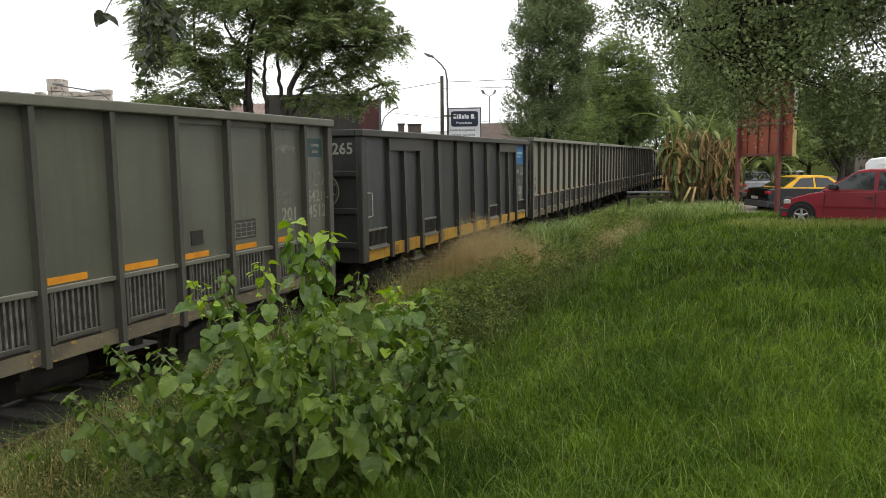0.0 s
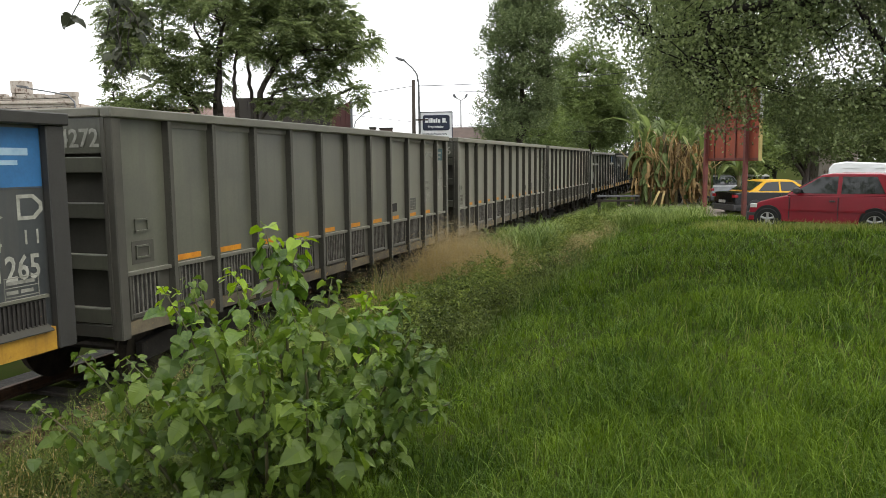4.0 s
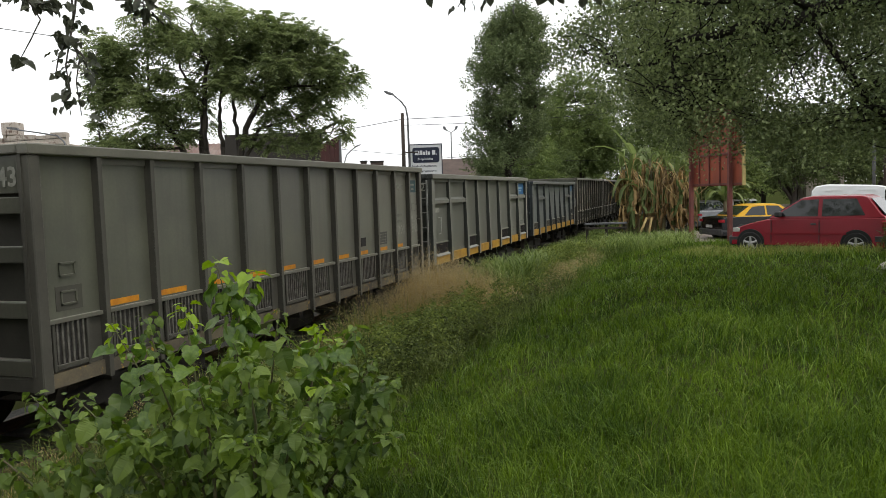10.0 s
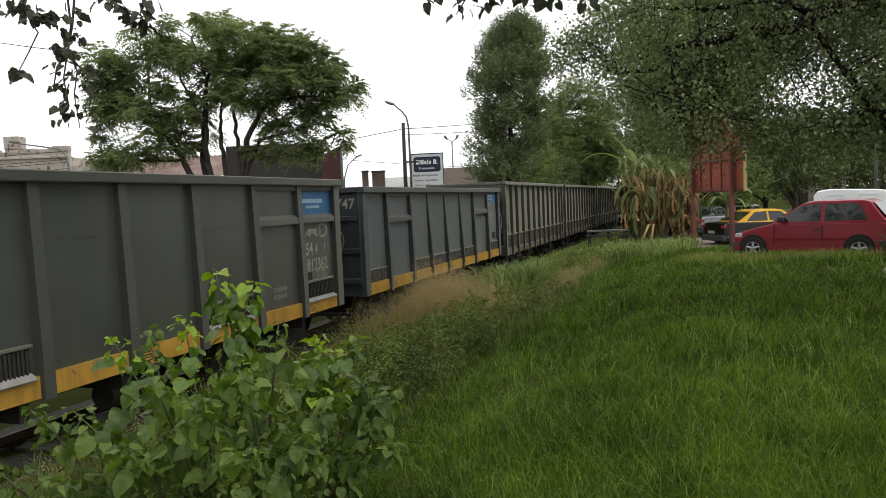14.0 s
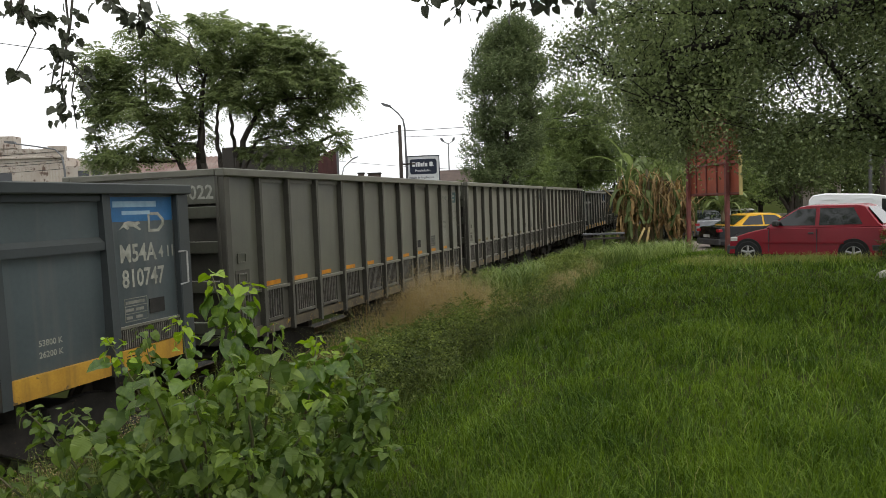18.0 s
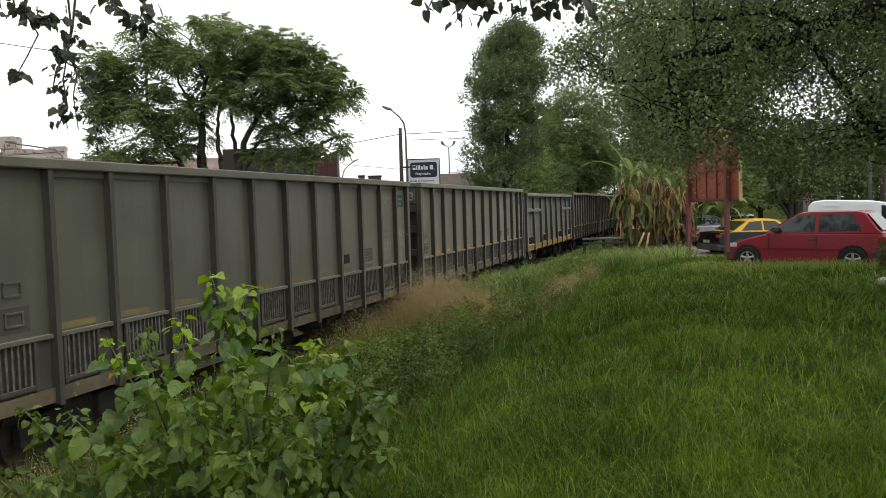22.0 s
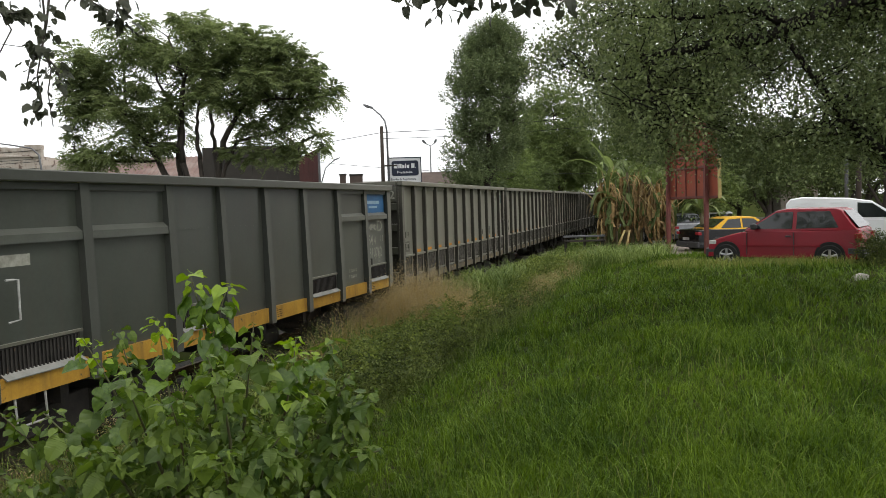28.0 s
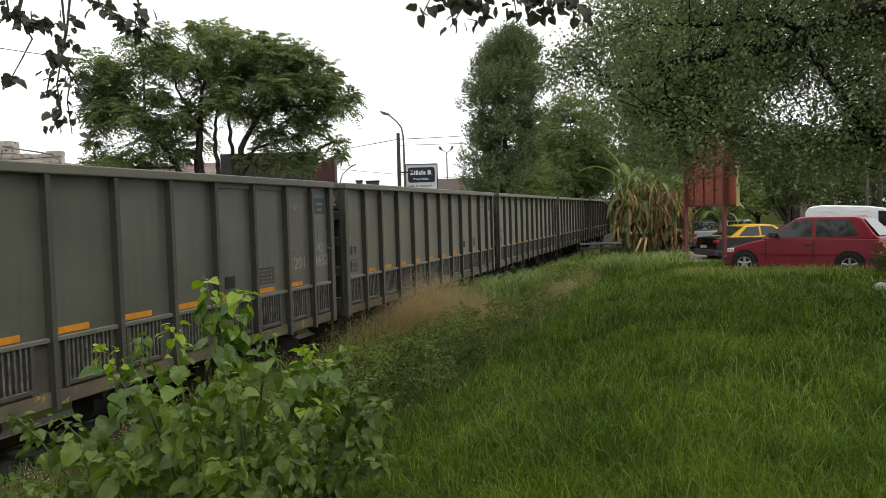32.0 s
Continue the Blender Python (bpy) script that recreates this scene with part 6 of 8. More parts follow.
# the rest of its crown, high over the lawn: out of view, added to shade the grass
m = 120
ua, ur = rng.uniform(0, 2 * np.pi, m), rng.uniform(0, 1, m) ** 0.5
ux, uy = 5.6 + 6.6 * ur * np.cos(ua), 10.8 + 4.6 * ur * np.sin(ua)
uz = 2.6 + 0.33 * np.hypot(ux, uy) + rng.uniform(0, 1, m) * 3.4 * (1.1 - ur)
tree_crown = np.stack([ux, uy, uz], 1)
tagged(part("upper_crown", mesh_np("upper_crown", *hanging(tree_crown - np.array((8.7, 11.6, 0.0)), 0.6, 14, 0.5, 6, 0.15, 0.13, 0.5), M_CANOPY), None, old_tree), kind="stuff")

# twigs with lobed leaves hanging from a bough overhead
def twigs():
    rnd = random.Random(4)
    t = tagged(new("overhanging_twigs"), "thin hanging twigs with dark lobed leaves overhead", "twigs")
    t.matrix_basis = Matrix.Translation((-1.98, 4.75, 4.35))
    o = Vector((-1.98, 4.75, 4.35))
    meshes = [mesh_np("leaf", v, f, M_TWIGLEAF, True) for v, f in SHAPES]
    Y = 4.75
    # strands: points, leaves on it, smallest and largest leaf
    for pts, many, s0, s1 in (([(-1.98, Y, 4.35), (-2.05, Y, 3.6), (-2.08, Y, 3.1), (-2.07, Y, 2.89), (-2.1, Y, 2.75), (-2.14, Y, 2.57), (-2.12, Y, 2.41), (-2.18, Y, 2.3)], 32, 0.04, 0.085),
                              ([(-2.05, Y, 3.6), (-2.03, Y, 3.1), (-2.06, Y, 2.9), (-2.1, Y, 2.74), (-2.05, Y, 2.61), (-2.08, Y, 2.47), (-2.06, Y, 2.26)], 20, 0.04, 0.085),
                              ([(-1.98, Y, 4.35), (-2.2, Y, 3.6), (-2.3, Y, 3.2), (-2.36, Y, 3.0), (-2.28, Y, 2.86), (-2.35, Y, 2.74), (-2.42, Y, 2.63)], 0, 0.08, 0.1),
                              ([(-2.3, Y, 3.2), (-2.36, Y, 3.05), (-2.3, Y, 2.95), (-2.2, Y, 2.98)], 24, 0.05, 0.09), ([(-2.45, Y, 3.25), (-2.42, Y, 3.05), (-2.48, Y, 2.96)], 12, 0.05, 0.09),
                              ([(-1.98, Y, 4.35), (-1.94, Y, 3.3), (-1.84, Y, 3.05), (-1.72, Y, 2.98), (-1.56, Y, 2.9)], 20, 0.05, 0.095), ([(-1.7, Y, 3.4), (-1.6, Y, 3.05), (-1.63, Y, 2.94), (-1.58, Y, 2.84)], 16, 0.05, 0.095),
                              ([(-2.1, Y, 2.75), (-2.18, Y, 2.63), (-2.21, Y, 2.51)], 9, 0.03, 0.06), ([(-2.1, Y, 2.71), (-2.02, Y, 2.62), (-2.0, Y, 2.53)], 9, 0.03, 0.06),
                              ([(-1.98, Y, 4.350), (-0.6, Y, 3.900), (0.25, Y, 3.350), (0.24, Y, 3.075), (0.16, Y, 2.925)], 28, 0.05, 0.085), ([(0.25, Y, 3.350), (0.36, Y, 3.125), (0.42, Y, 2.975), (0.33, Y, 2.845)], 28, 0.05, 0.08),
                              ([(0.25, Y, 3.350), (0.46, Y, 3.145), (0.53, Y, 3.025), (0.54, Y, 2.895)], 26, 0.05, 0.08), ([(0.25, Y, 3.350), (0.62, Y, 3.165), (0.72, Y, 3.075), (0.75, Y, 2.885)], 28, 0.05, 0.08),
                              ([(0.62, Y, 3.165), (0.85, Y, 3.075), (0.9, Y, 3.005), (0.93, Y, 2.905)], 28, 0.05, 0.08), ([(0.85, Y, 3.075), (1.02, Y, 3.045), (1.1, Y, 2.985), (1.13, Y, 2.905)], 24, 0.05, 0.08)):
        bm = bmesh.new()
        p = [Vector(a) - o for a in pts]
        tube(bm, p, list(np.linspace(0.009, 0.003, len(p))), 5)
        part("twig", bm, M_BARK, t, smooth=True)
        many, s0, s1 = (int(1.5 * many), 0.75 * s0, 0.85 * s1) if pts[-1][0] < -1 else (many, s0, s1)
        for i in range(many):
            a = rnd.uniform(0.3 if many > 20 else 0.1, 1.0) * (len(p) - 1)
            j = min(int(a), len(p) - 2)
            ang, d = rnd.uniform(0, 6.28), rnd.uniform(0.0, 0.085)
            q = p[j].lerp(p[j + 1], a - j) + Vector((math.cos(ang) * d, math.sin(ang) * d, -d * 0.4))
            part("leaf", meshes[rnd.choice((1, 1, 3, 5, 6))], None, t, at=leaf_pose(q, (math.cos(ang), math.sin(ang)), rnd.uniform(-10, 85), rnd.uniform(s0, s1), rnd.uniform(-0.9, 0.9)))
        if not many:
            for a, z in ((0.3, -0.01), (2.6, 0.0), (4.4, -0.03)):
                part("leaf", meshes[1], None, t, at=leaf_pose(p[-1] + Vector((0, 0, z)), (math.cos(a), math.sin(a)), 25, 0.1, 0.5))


M_TWIGLEAF = leaf_mat("dark_twig_leaf", (0.03, 0.036, 0.022), (0.085, 0.09, 0.06), 0.25, 0.45, island=False)
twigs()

# the dying banana clump by the crossing
M_BAN = leaf_mat("banana_green", (0.06, 0.09, 0.026), (0.27, 0.33, 0.13), 0.35, patch=2.0, island=False)
M_BANDRY = leaf_mat("banana_withered", (0.045, 0.027, 0.013), (0.52, 0.36, 0.165), 0.25, patch=6.0, island=False)
M_BANSTEM = mat("banana_stem", (0.13, 0.13, 0.06), (0.09, 0.06, 0.035), scale=5, rough=0.7, stretch=(4, 4, 0.7))
M_BANSTALK = mat("yellowed_stalk", (0.42, 0.34, 0.13), (0.3, 0.2, 0.09), scale=6, rough=0.7, bump=0.1)


def ribbon(p0, way, length, width, droop, lift=0.35, n=7):
    """A long banana leaf: a folded ribbon that arches over."""
    way = Vector((*way, 0)).normalized()
    side = Vector((-way.y, way.x, 0))
    p, d = Vector(p0), Vector((way.x, way.y, lift * 3)).normalized()
    vs, fs = [], []
    for i in range(n + 1):
        k = i / n
        w = width * (math.sin(math.pi * min(1, 0.12 + 0.88 * k)) ** 0.6) * 0.5
        vs += [p - side * w + Vector((0, 0, w * 0.35)), p, p + side * w + Vector((0, 0, w * 0.35))]
        d = (d + Vector((0, 0, -droop / n * (0.5 + 1.5 * k)))).normalized()
        p = p + d * (length / n)
    for i in range(n):
        a = 3 * i
        fs += [(a, a + 1, a + 4), (a, a + 4, a + 3), (a + 1, a + 2, a + 5), (a + 1, a + 5, a + 4)]
    return np.array([tuple(v) for v in vs]), np.array(fs)


def hung_leaf(p0, length, width, sway, rnd, n=8):
    """A withered leaf that hangs down its stem, creased and torn like cloth."""
    a = rnd.uniform(0, 6.28)
    side, out = Vector((math.cos(a), math.sin(a), 0)), Vector((-math.sin(a), math.cos(a), 0))
    p, vs, fs = Vector(p0), [], []
    lean = Vector((rnd.uniform(-sway, sway), rnd.uniform(-sway, sway), 0))
    for i in range(n + 1):
        k = i / n
        w = width * (0.25 + 0.75 * math.sin(math.pi * (0.1 + 0.8 * k))) * rnd.uniform(0.55, 1.15) * 0.5
        for j, u in enumerate((-1, -0.35, 0.3, 1)):
            vs.append(p + side * w * u + out * (0.06 * (-1) ** j * rnd.uniform(0.3, 1.8)) + Vector((0, 0, rnd.uniform(-0.05, 0.05))))
        bulge = Vector((0, 0, 0)) if i else out * 0.14
        p = p + lean * (length / n) * (0.5 + k) + bulge - Vector((0, 0, length / n * (0.75 + 0.3 * k)))
    for i in range(n):
        for j in range(3):
            a0 = 4 * i + j
            fs += [(a0, a0 + 1, a0 + 5), (a0, a0 + 5, a0 + 4)]
    return np.array([tuple(v) for v in vs]), np.array(fs)


def banana_clump():
    rnd = random.Random(9)
    base = Vector((8.65, 32.0, -0.5))
    t = tagged(new("banana_clump"), "banana clump with brown withered leaves hanging below green ones", "banana plant")
    t.matrix_basis = Matrix.Translation(base)
    for k in range(11):
        x, y = -1.35 + 0.28 * k + rnd.uniform(-0.12, 0.12), rnd.uniform(-0.5, 0.7)
        h = rnd.uniform(2.4, 3.5)
        tip = x + rnd.uniform(-0.3, 0.3)
        bm = bmesh.new()
        tube(bm, [(x, y, -0.1), (0.5 * (x + tip), y, h * 0.5), (tip, y, h)], [0.1, 0.085, 0.05], 8)
        part("banana_stem", bm, M_BANSTEM, t, "sheathed green-brown stem", smooth=True)
        for i in range(21):                              # brown leaves hanging round the stem
            z = h * rnd.uniform(0.42, 1.0)
            v, f = hung_leaf((x + (tip - x) * z / h + rnd.uniform(-0.16, 0.16), y + rnd.uniform(-0.22, 0.1), z), rnd.uniform(0.35, 0.9) * min(1.5, z), rnd.uniform(0.03, 0.12), 0.32, rnd)
            part("withered_leaf", mesh_np("withered_leaf", v, f, M_BANDRY, True), None, t)
        for i in range(5):                               # bent leaf stalks
            bm = bmesh.new()
            a, l = rnd.uniform(-0.75, 0.75), rnd.uniform(0.9, 1.7)
            z = h * rnd.uniform(0.3, 0.75)
            tube(bm, [(x, y - 0.15, z), (x + a * l * 0.4, y - 0.25, z + l * 0.5), (x + a * l, y - 0.35, z + l * (0.85 if i else 0.2))], [0.026, 0.02, 0.009], 5)
            part("dry_stalk", bm, M_BANSTALK, t, "yellowed leaf stalk", smooth=True)
        for i in range(3):                               # green leaves above
            a = rnd.uniform(0, 6.28)
            v, f = ribbon((tip, y, h - 0.1), (math.cos(a), math.sin(a) * 0.7), rnd.uniform(0.7, 1.4), rnd.uniform(0.12, 0.24), rnd.uniform(0.9, 2.8), rnd.uniform(0.8, 2.2), 9)
            part("green_leaf", mesh_np("green_leaf", v, f, M_BAN, True), None, t, "green banana leaf")
        for i in range(7):                               # leaves still half green
            z = h * rnd.uniform(0.4, 0.95)
            v, f = hung_leaf((x + (tip - x) * z / h + rnd.uniform(-0.2, 0.2), y + rnd.uniform(-0.3, 0.0), z), rnd.uniform(0.4, 0.9) * min(1.4, z), rnd.uniform(0.05, 0.16), 0.35, rnd)
            part("green_leaf", mesh_np("green_leaf", v, f, M_BAN, True), None, t, "hanging half-green leaf")
        for i in range(9):                               # thin torn strips
            a = rnd.uniform(0, 6.28)
            v, f = ribbon((x, y - 0.1, h * rnd.uniform(0.5, 1.0)), (math.cos(a), math.sin(a)), rnd.uniform(0.7, 1.6), rnd.uniform(0.025, 0.07), rnd.uniform(3.0, 16.0), rnd.uniform(0.2, 1.4), 8)
            part("withered_leaf", mesh_np("withered_leaf", v, f, M_BANDRY, True), None, t)
    for x, z, wx, l, w, dr, li in ((-0.9, 2.9, -1, 2.9, 0.2, 1.5, 0.45), (-1.0, 2.4, -1, 1.5, 0.34, 3.6, 0.3), (-0.9, 3.3, -0.9, 2.2, 0.18, 0.7, 0.6), (-0.8, 2.2, -0.8, 1.5, 0.34, 4.0, 0.3), (0.2, 3.2, 0.4, 1.6, 0.24, 1.5, 1.4)):
        v, f = ribbon((x, -0.2, z), (wx, -0.25), l, w, dr, li, 10)
        part("green_leaf", mesh_np("green_leaf", v, f, M_BAN, True), None, t, "long pale green banana leaf")
    for x, a in ((-0.55, -0.42), (-0.35, -0.2)):         # two cut stalks leaning on the ground
        bm = bmesh.new()
        tube(bm, [(x + a * 1.1, -0.75, 0.0), (x, -0.6, 0.95)], [0.055, 0.045], 7)
        part("dry_stalk", bm, M_BANSTALK, t, "cut tan stalk leaning at the foot", smooth=True)
    for base, count, top, size, lab in (((8.35, 34.2, -0.5), 14, 3.6, 1.5, "tall green banana plant behind the withered clump"), ((9.6, 34.6, -0.5), 12, 3.2, 1.4, "green banana plant behind the withered clump"),
                                        ((10.95, 30.4, -0.5), 15, 1.75, 1.75, "low green banana plant with broad leaves behind the billboard posts")):
        b = tagged(new("banana_plant"), lab, "banana plant")
        b.matrix_basis = Matrix.Translation(base)
        bm = bmesh.new()
        tube(bm, [(0, 0, -0.1), (0.04, 0, top * 0.5), (0, 0, top)], [0.12, 0.1, 0.05], 8)
        part("banana_stem", bm, M_BANSTEM, b, smooth=True)
        for i in range(count):
            a = i * 2.4 + rnd.uniform(-0.3, 0.3)
            v, f = ribbon((0, 0, top * rnd.uniform(0.75, 1.0)), (math.cos(a), math.sin(a)), size * rnd.uniform(0.65, 1.05), rnd.uniform(0.15, 0.3), rnd.uniform(1.4, 3.2), rnd.uniform(0.3, 1.5), 10)
            part("green_leaf", mesh_np("green_leaf", v, f, M_BAN, True), None, b)


banana_clump()


def small_shrub(x, y, r, seed, label):
    t = tagged(new("shrub"), label, "shrub")
    z = float(ground_z(x, y))
    t.matrix_basis = Matrix.Translation((x, y, z))
    rnd = random.Random(seed)
    cl = shell(26, [(0, 0, r * 0.9, r, r, r * 0.9)])
    for c in cl[:12]:
        bm = bmesh.new()
        bough(bm, (c[0] * 0.1, c[1] * 0.1, -0.03), c, 0.01, 0.004, rnd, 0.2, 4, 5)
        part("stem", bm, M_STEM, t, smooth=True)
    v, f = sprays(cl, 0.16, 16, 0.1, 6, 0.06, 0.03, 0.18)
    tagged(part("foliage", mesh_np("foliage", v, f, M_WEED), None, t), kind="stuff")


small_shrub(9.75, 16.2, 0.4, 2, "small dark green shrub at the lawn's edge")

# ---- built things ----
M_RED = mat("red_car_paint", (0.25, 0.012, 0.024), (0.21, 0.011, 0.02), scale=1.0, rough=0.25, bump=0.0, spec=0.35)
M_BLACKCAR = mat("black_car_paint", (0.006, 0.006, 0.007), rough=0.2, bump=0, spec=0.3)
M_TAXI = mat("yellow_roof_paint", (0.75, 0.42, 0.01), (0.65, 0.36, 0.01), rough=0.3, bump=0)
M_WHITE = mat("white_van_paint", (0.72, 0.73, 0.74), (0.62, 0.63, 0.63), scale=0.8, rough=0.3, bump=0)
M_SILVER = mat("grey_car_paint", (0.2, 0.21, 0.22), rough=0.3, metal=0.3, bump=0)
M_PLASTIC = mat("grey_bumper_plastic", (0.05, 0.05, 0.052), (0.035, 0.035, 0.036), rough=0.6, bump=0.05)
M_TYRE = mat("tyre_rubber", (0.02, 0.02, 0.02), rough=0.85, scale=10)
M_ALLOY = mat("alloy_rim", (0.45, 0.45, 0.46), (0.32, 0.32, 0.33), rough=0.35, metal=0.7, bump=0)
M_LAMP = mat("clear_lamp", (0.6, 0.6, 0.58), rough=0.15, bump=0)
M_TAIL = mat("red_tail_lamp", (0.35, 0.02, 0.03), rough=0.2, bump=0)
M_GLASS = glass_mat("tinted_car_glass", (0.012, 0.015, 0.016))
M_BOARD = mat("rust_red_board", (0.28, 0.06, 0.026), (0.2, 0.046, 0.024), scale=1.2, rough=0.7, streak=(0.16, 0.05, 0.035), spots=(0.12, 0.05, 0.03), spot_at=0.7)
M_POST = mat("rust_red_post", (0.17, 0.045, 0.035), (0.1, 0.035, 0.03), scale=4, rough=0.7, spots=(0.07, 0.04, 0.03))
M_YTRIM = mat("faded_yellow_trim", (0.42, 0.33, 0.12), rough=0.6)
M_CREAM = mat("stained_cream_render", (0.46, 0.42, 0.37), (0.36, 0.31, 0.26), scale=0.9, fine=12, rough=0.9, spots=(0.13, 0.09, 0.07), spot_at=0.55, streak=(0.3, 0.24, 0.19))
M_TIN = mat("rusty_tin_roof", (0.13, 0.062, 0.05), (0.22, 0.17, 0.145), scale=0.8, rough=0.7, streak=(0.13, 0.06, 0.04))
M_TILE = mat("brown_roof_tiles", (0.11, 0.08, 0.065), (0.075, 0.055, 0.048), scale=2, rough=0.85)
M_SHED = mat("dark_brown_panels", (0.036, 0.031, 0.025), (0.023, 0.02, 0.017), scale=1.2, rough=0.8)
M_MAROON = mat("maroon_sheet", (0.075, 0.022, 0.02), (0.05, 0.018, 0.016), scale=1.5, rough=0.7)
M_METAL = mat("grey_galvanised", (0.17, 0.175, 0.18), (0.11, 0.11, 0.115), scale=5, rough=0.5, metal=0.6)
M_WOOD = mat("weathered_pole_wood", (0.06, 0.045, 0.036), (0.035, 0.028, 0.022), scale=4, rough=0.9, stretch=(4, 4, 0.4), bump=0.4)
M_SIGNW = mat("white_sign_face", (0.75, 0.76, 0.77), (0.68, 0.69, 0.7), scale=1, rough=0.5, bump=0)
M_NAVY = mat("navy_sign_paint", (0.018, 0.026, 0.055), rough=0.5, bump=0)
M_INK = mat("dark_sign_ink", (0.04, 0.05, 0.08), rough=0.6, bump=0)
M_CABLE = mat("black_cable", (0.02, 0.02, 0.02), rough=0.8, bump=0)
M_STONE = mat("pale_rubble", (0.5, 0.48, 0.43), (0.33, 0.31, 0.27), scale=6, rough=0.95, bump=0.6)
M_WINDOW = glass_mat("dark_window", (0.03, 0.035, 0.04))
M_DIRT = mat("pale_dirt_street", (0.27, 0.22, 0.19), (0.2, 0.17, 0.15), scale=0.6, fine=20, rough=0.95)


def flat_sheet(name, corners, material, lift, label, category):
    """A flat patch laid just over the ground."""
    bm = bmesh.new()
    a, b, c, d = [Vector((*p, 0)) for p in corners]
    n = 24
    g = [[a.lerp(b, i / n).lerp(d.lerp(c, i / n), j / n) for j in range(n + 1)] for i in range(n + 1)]
    vs = [[bm.verts.new((p.x, p.y, float(ground_z(p.x, p.y)) + lift)) for p in row] for row in g]
    for i in range(n):
        for j in range(n):
            bm.faces.new((vs[i][j], vs[i + 1][j], vs[i + 1][j + 1], vs[i][j + 1]))
    ob = new(name, finish(name, bm, material, smooth=True))
    tagged(ob, label, category, kind="structure")


flat_sheet("road", [(7.5, 28.6), (70, 10), (80, 30), (9.5, 44)], M_DIRT, 0.02, "pale dirt street with parked cars", "street")
flat_sheet("crossing_path", [place(27.0, 2.0), place(27.0, 5.6), place(30.5, 5.6), place(30.5, 1.0)], M_DIRT, 0.02, "dusty gravel of a small crossing", "path")


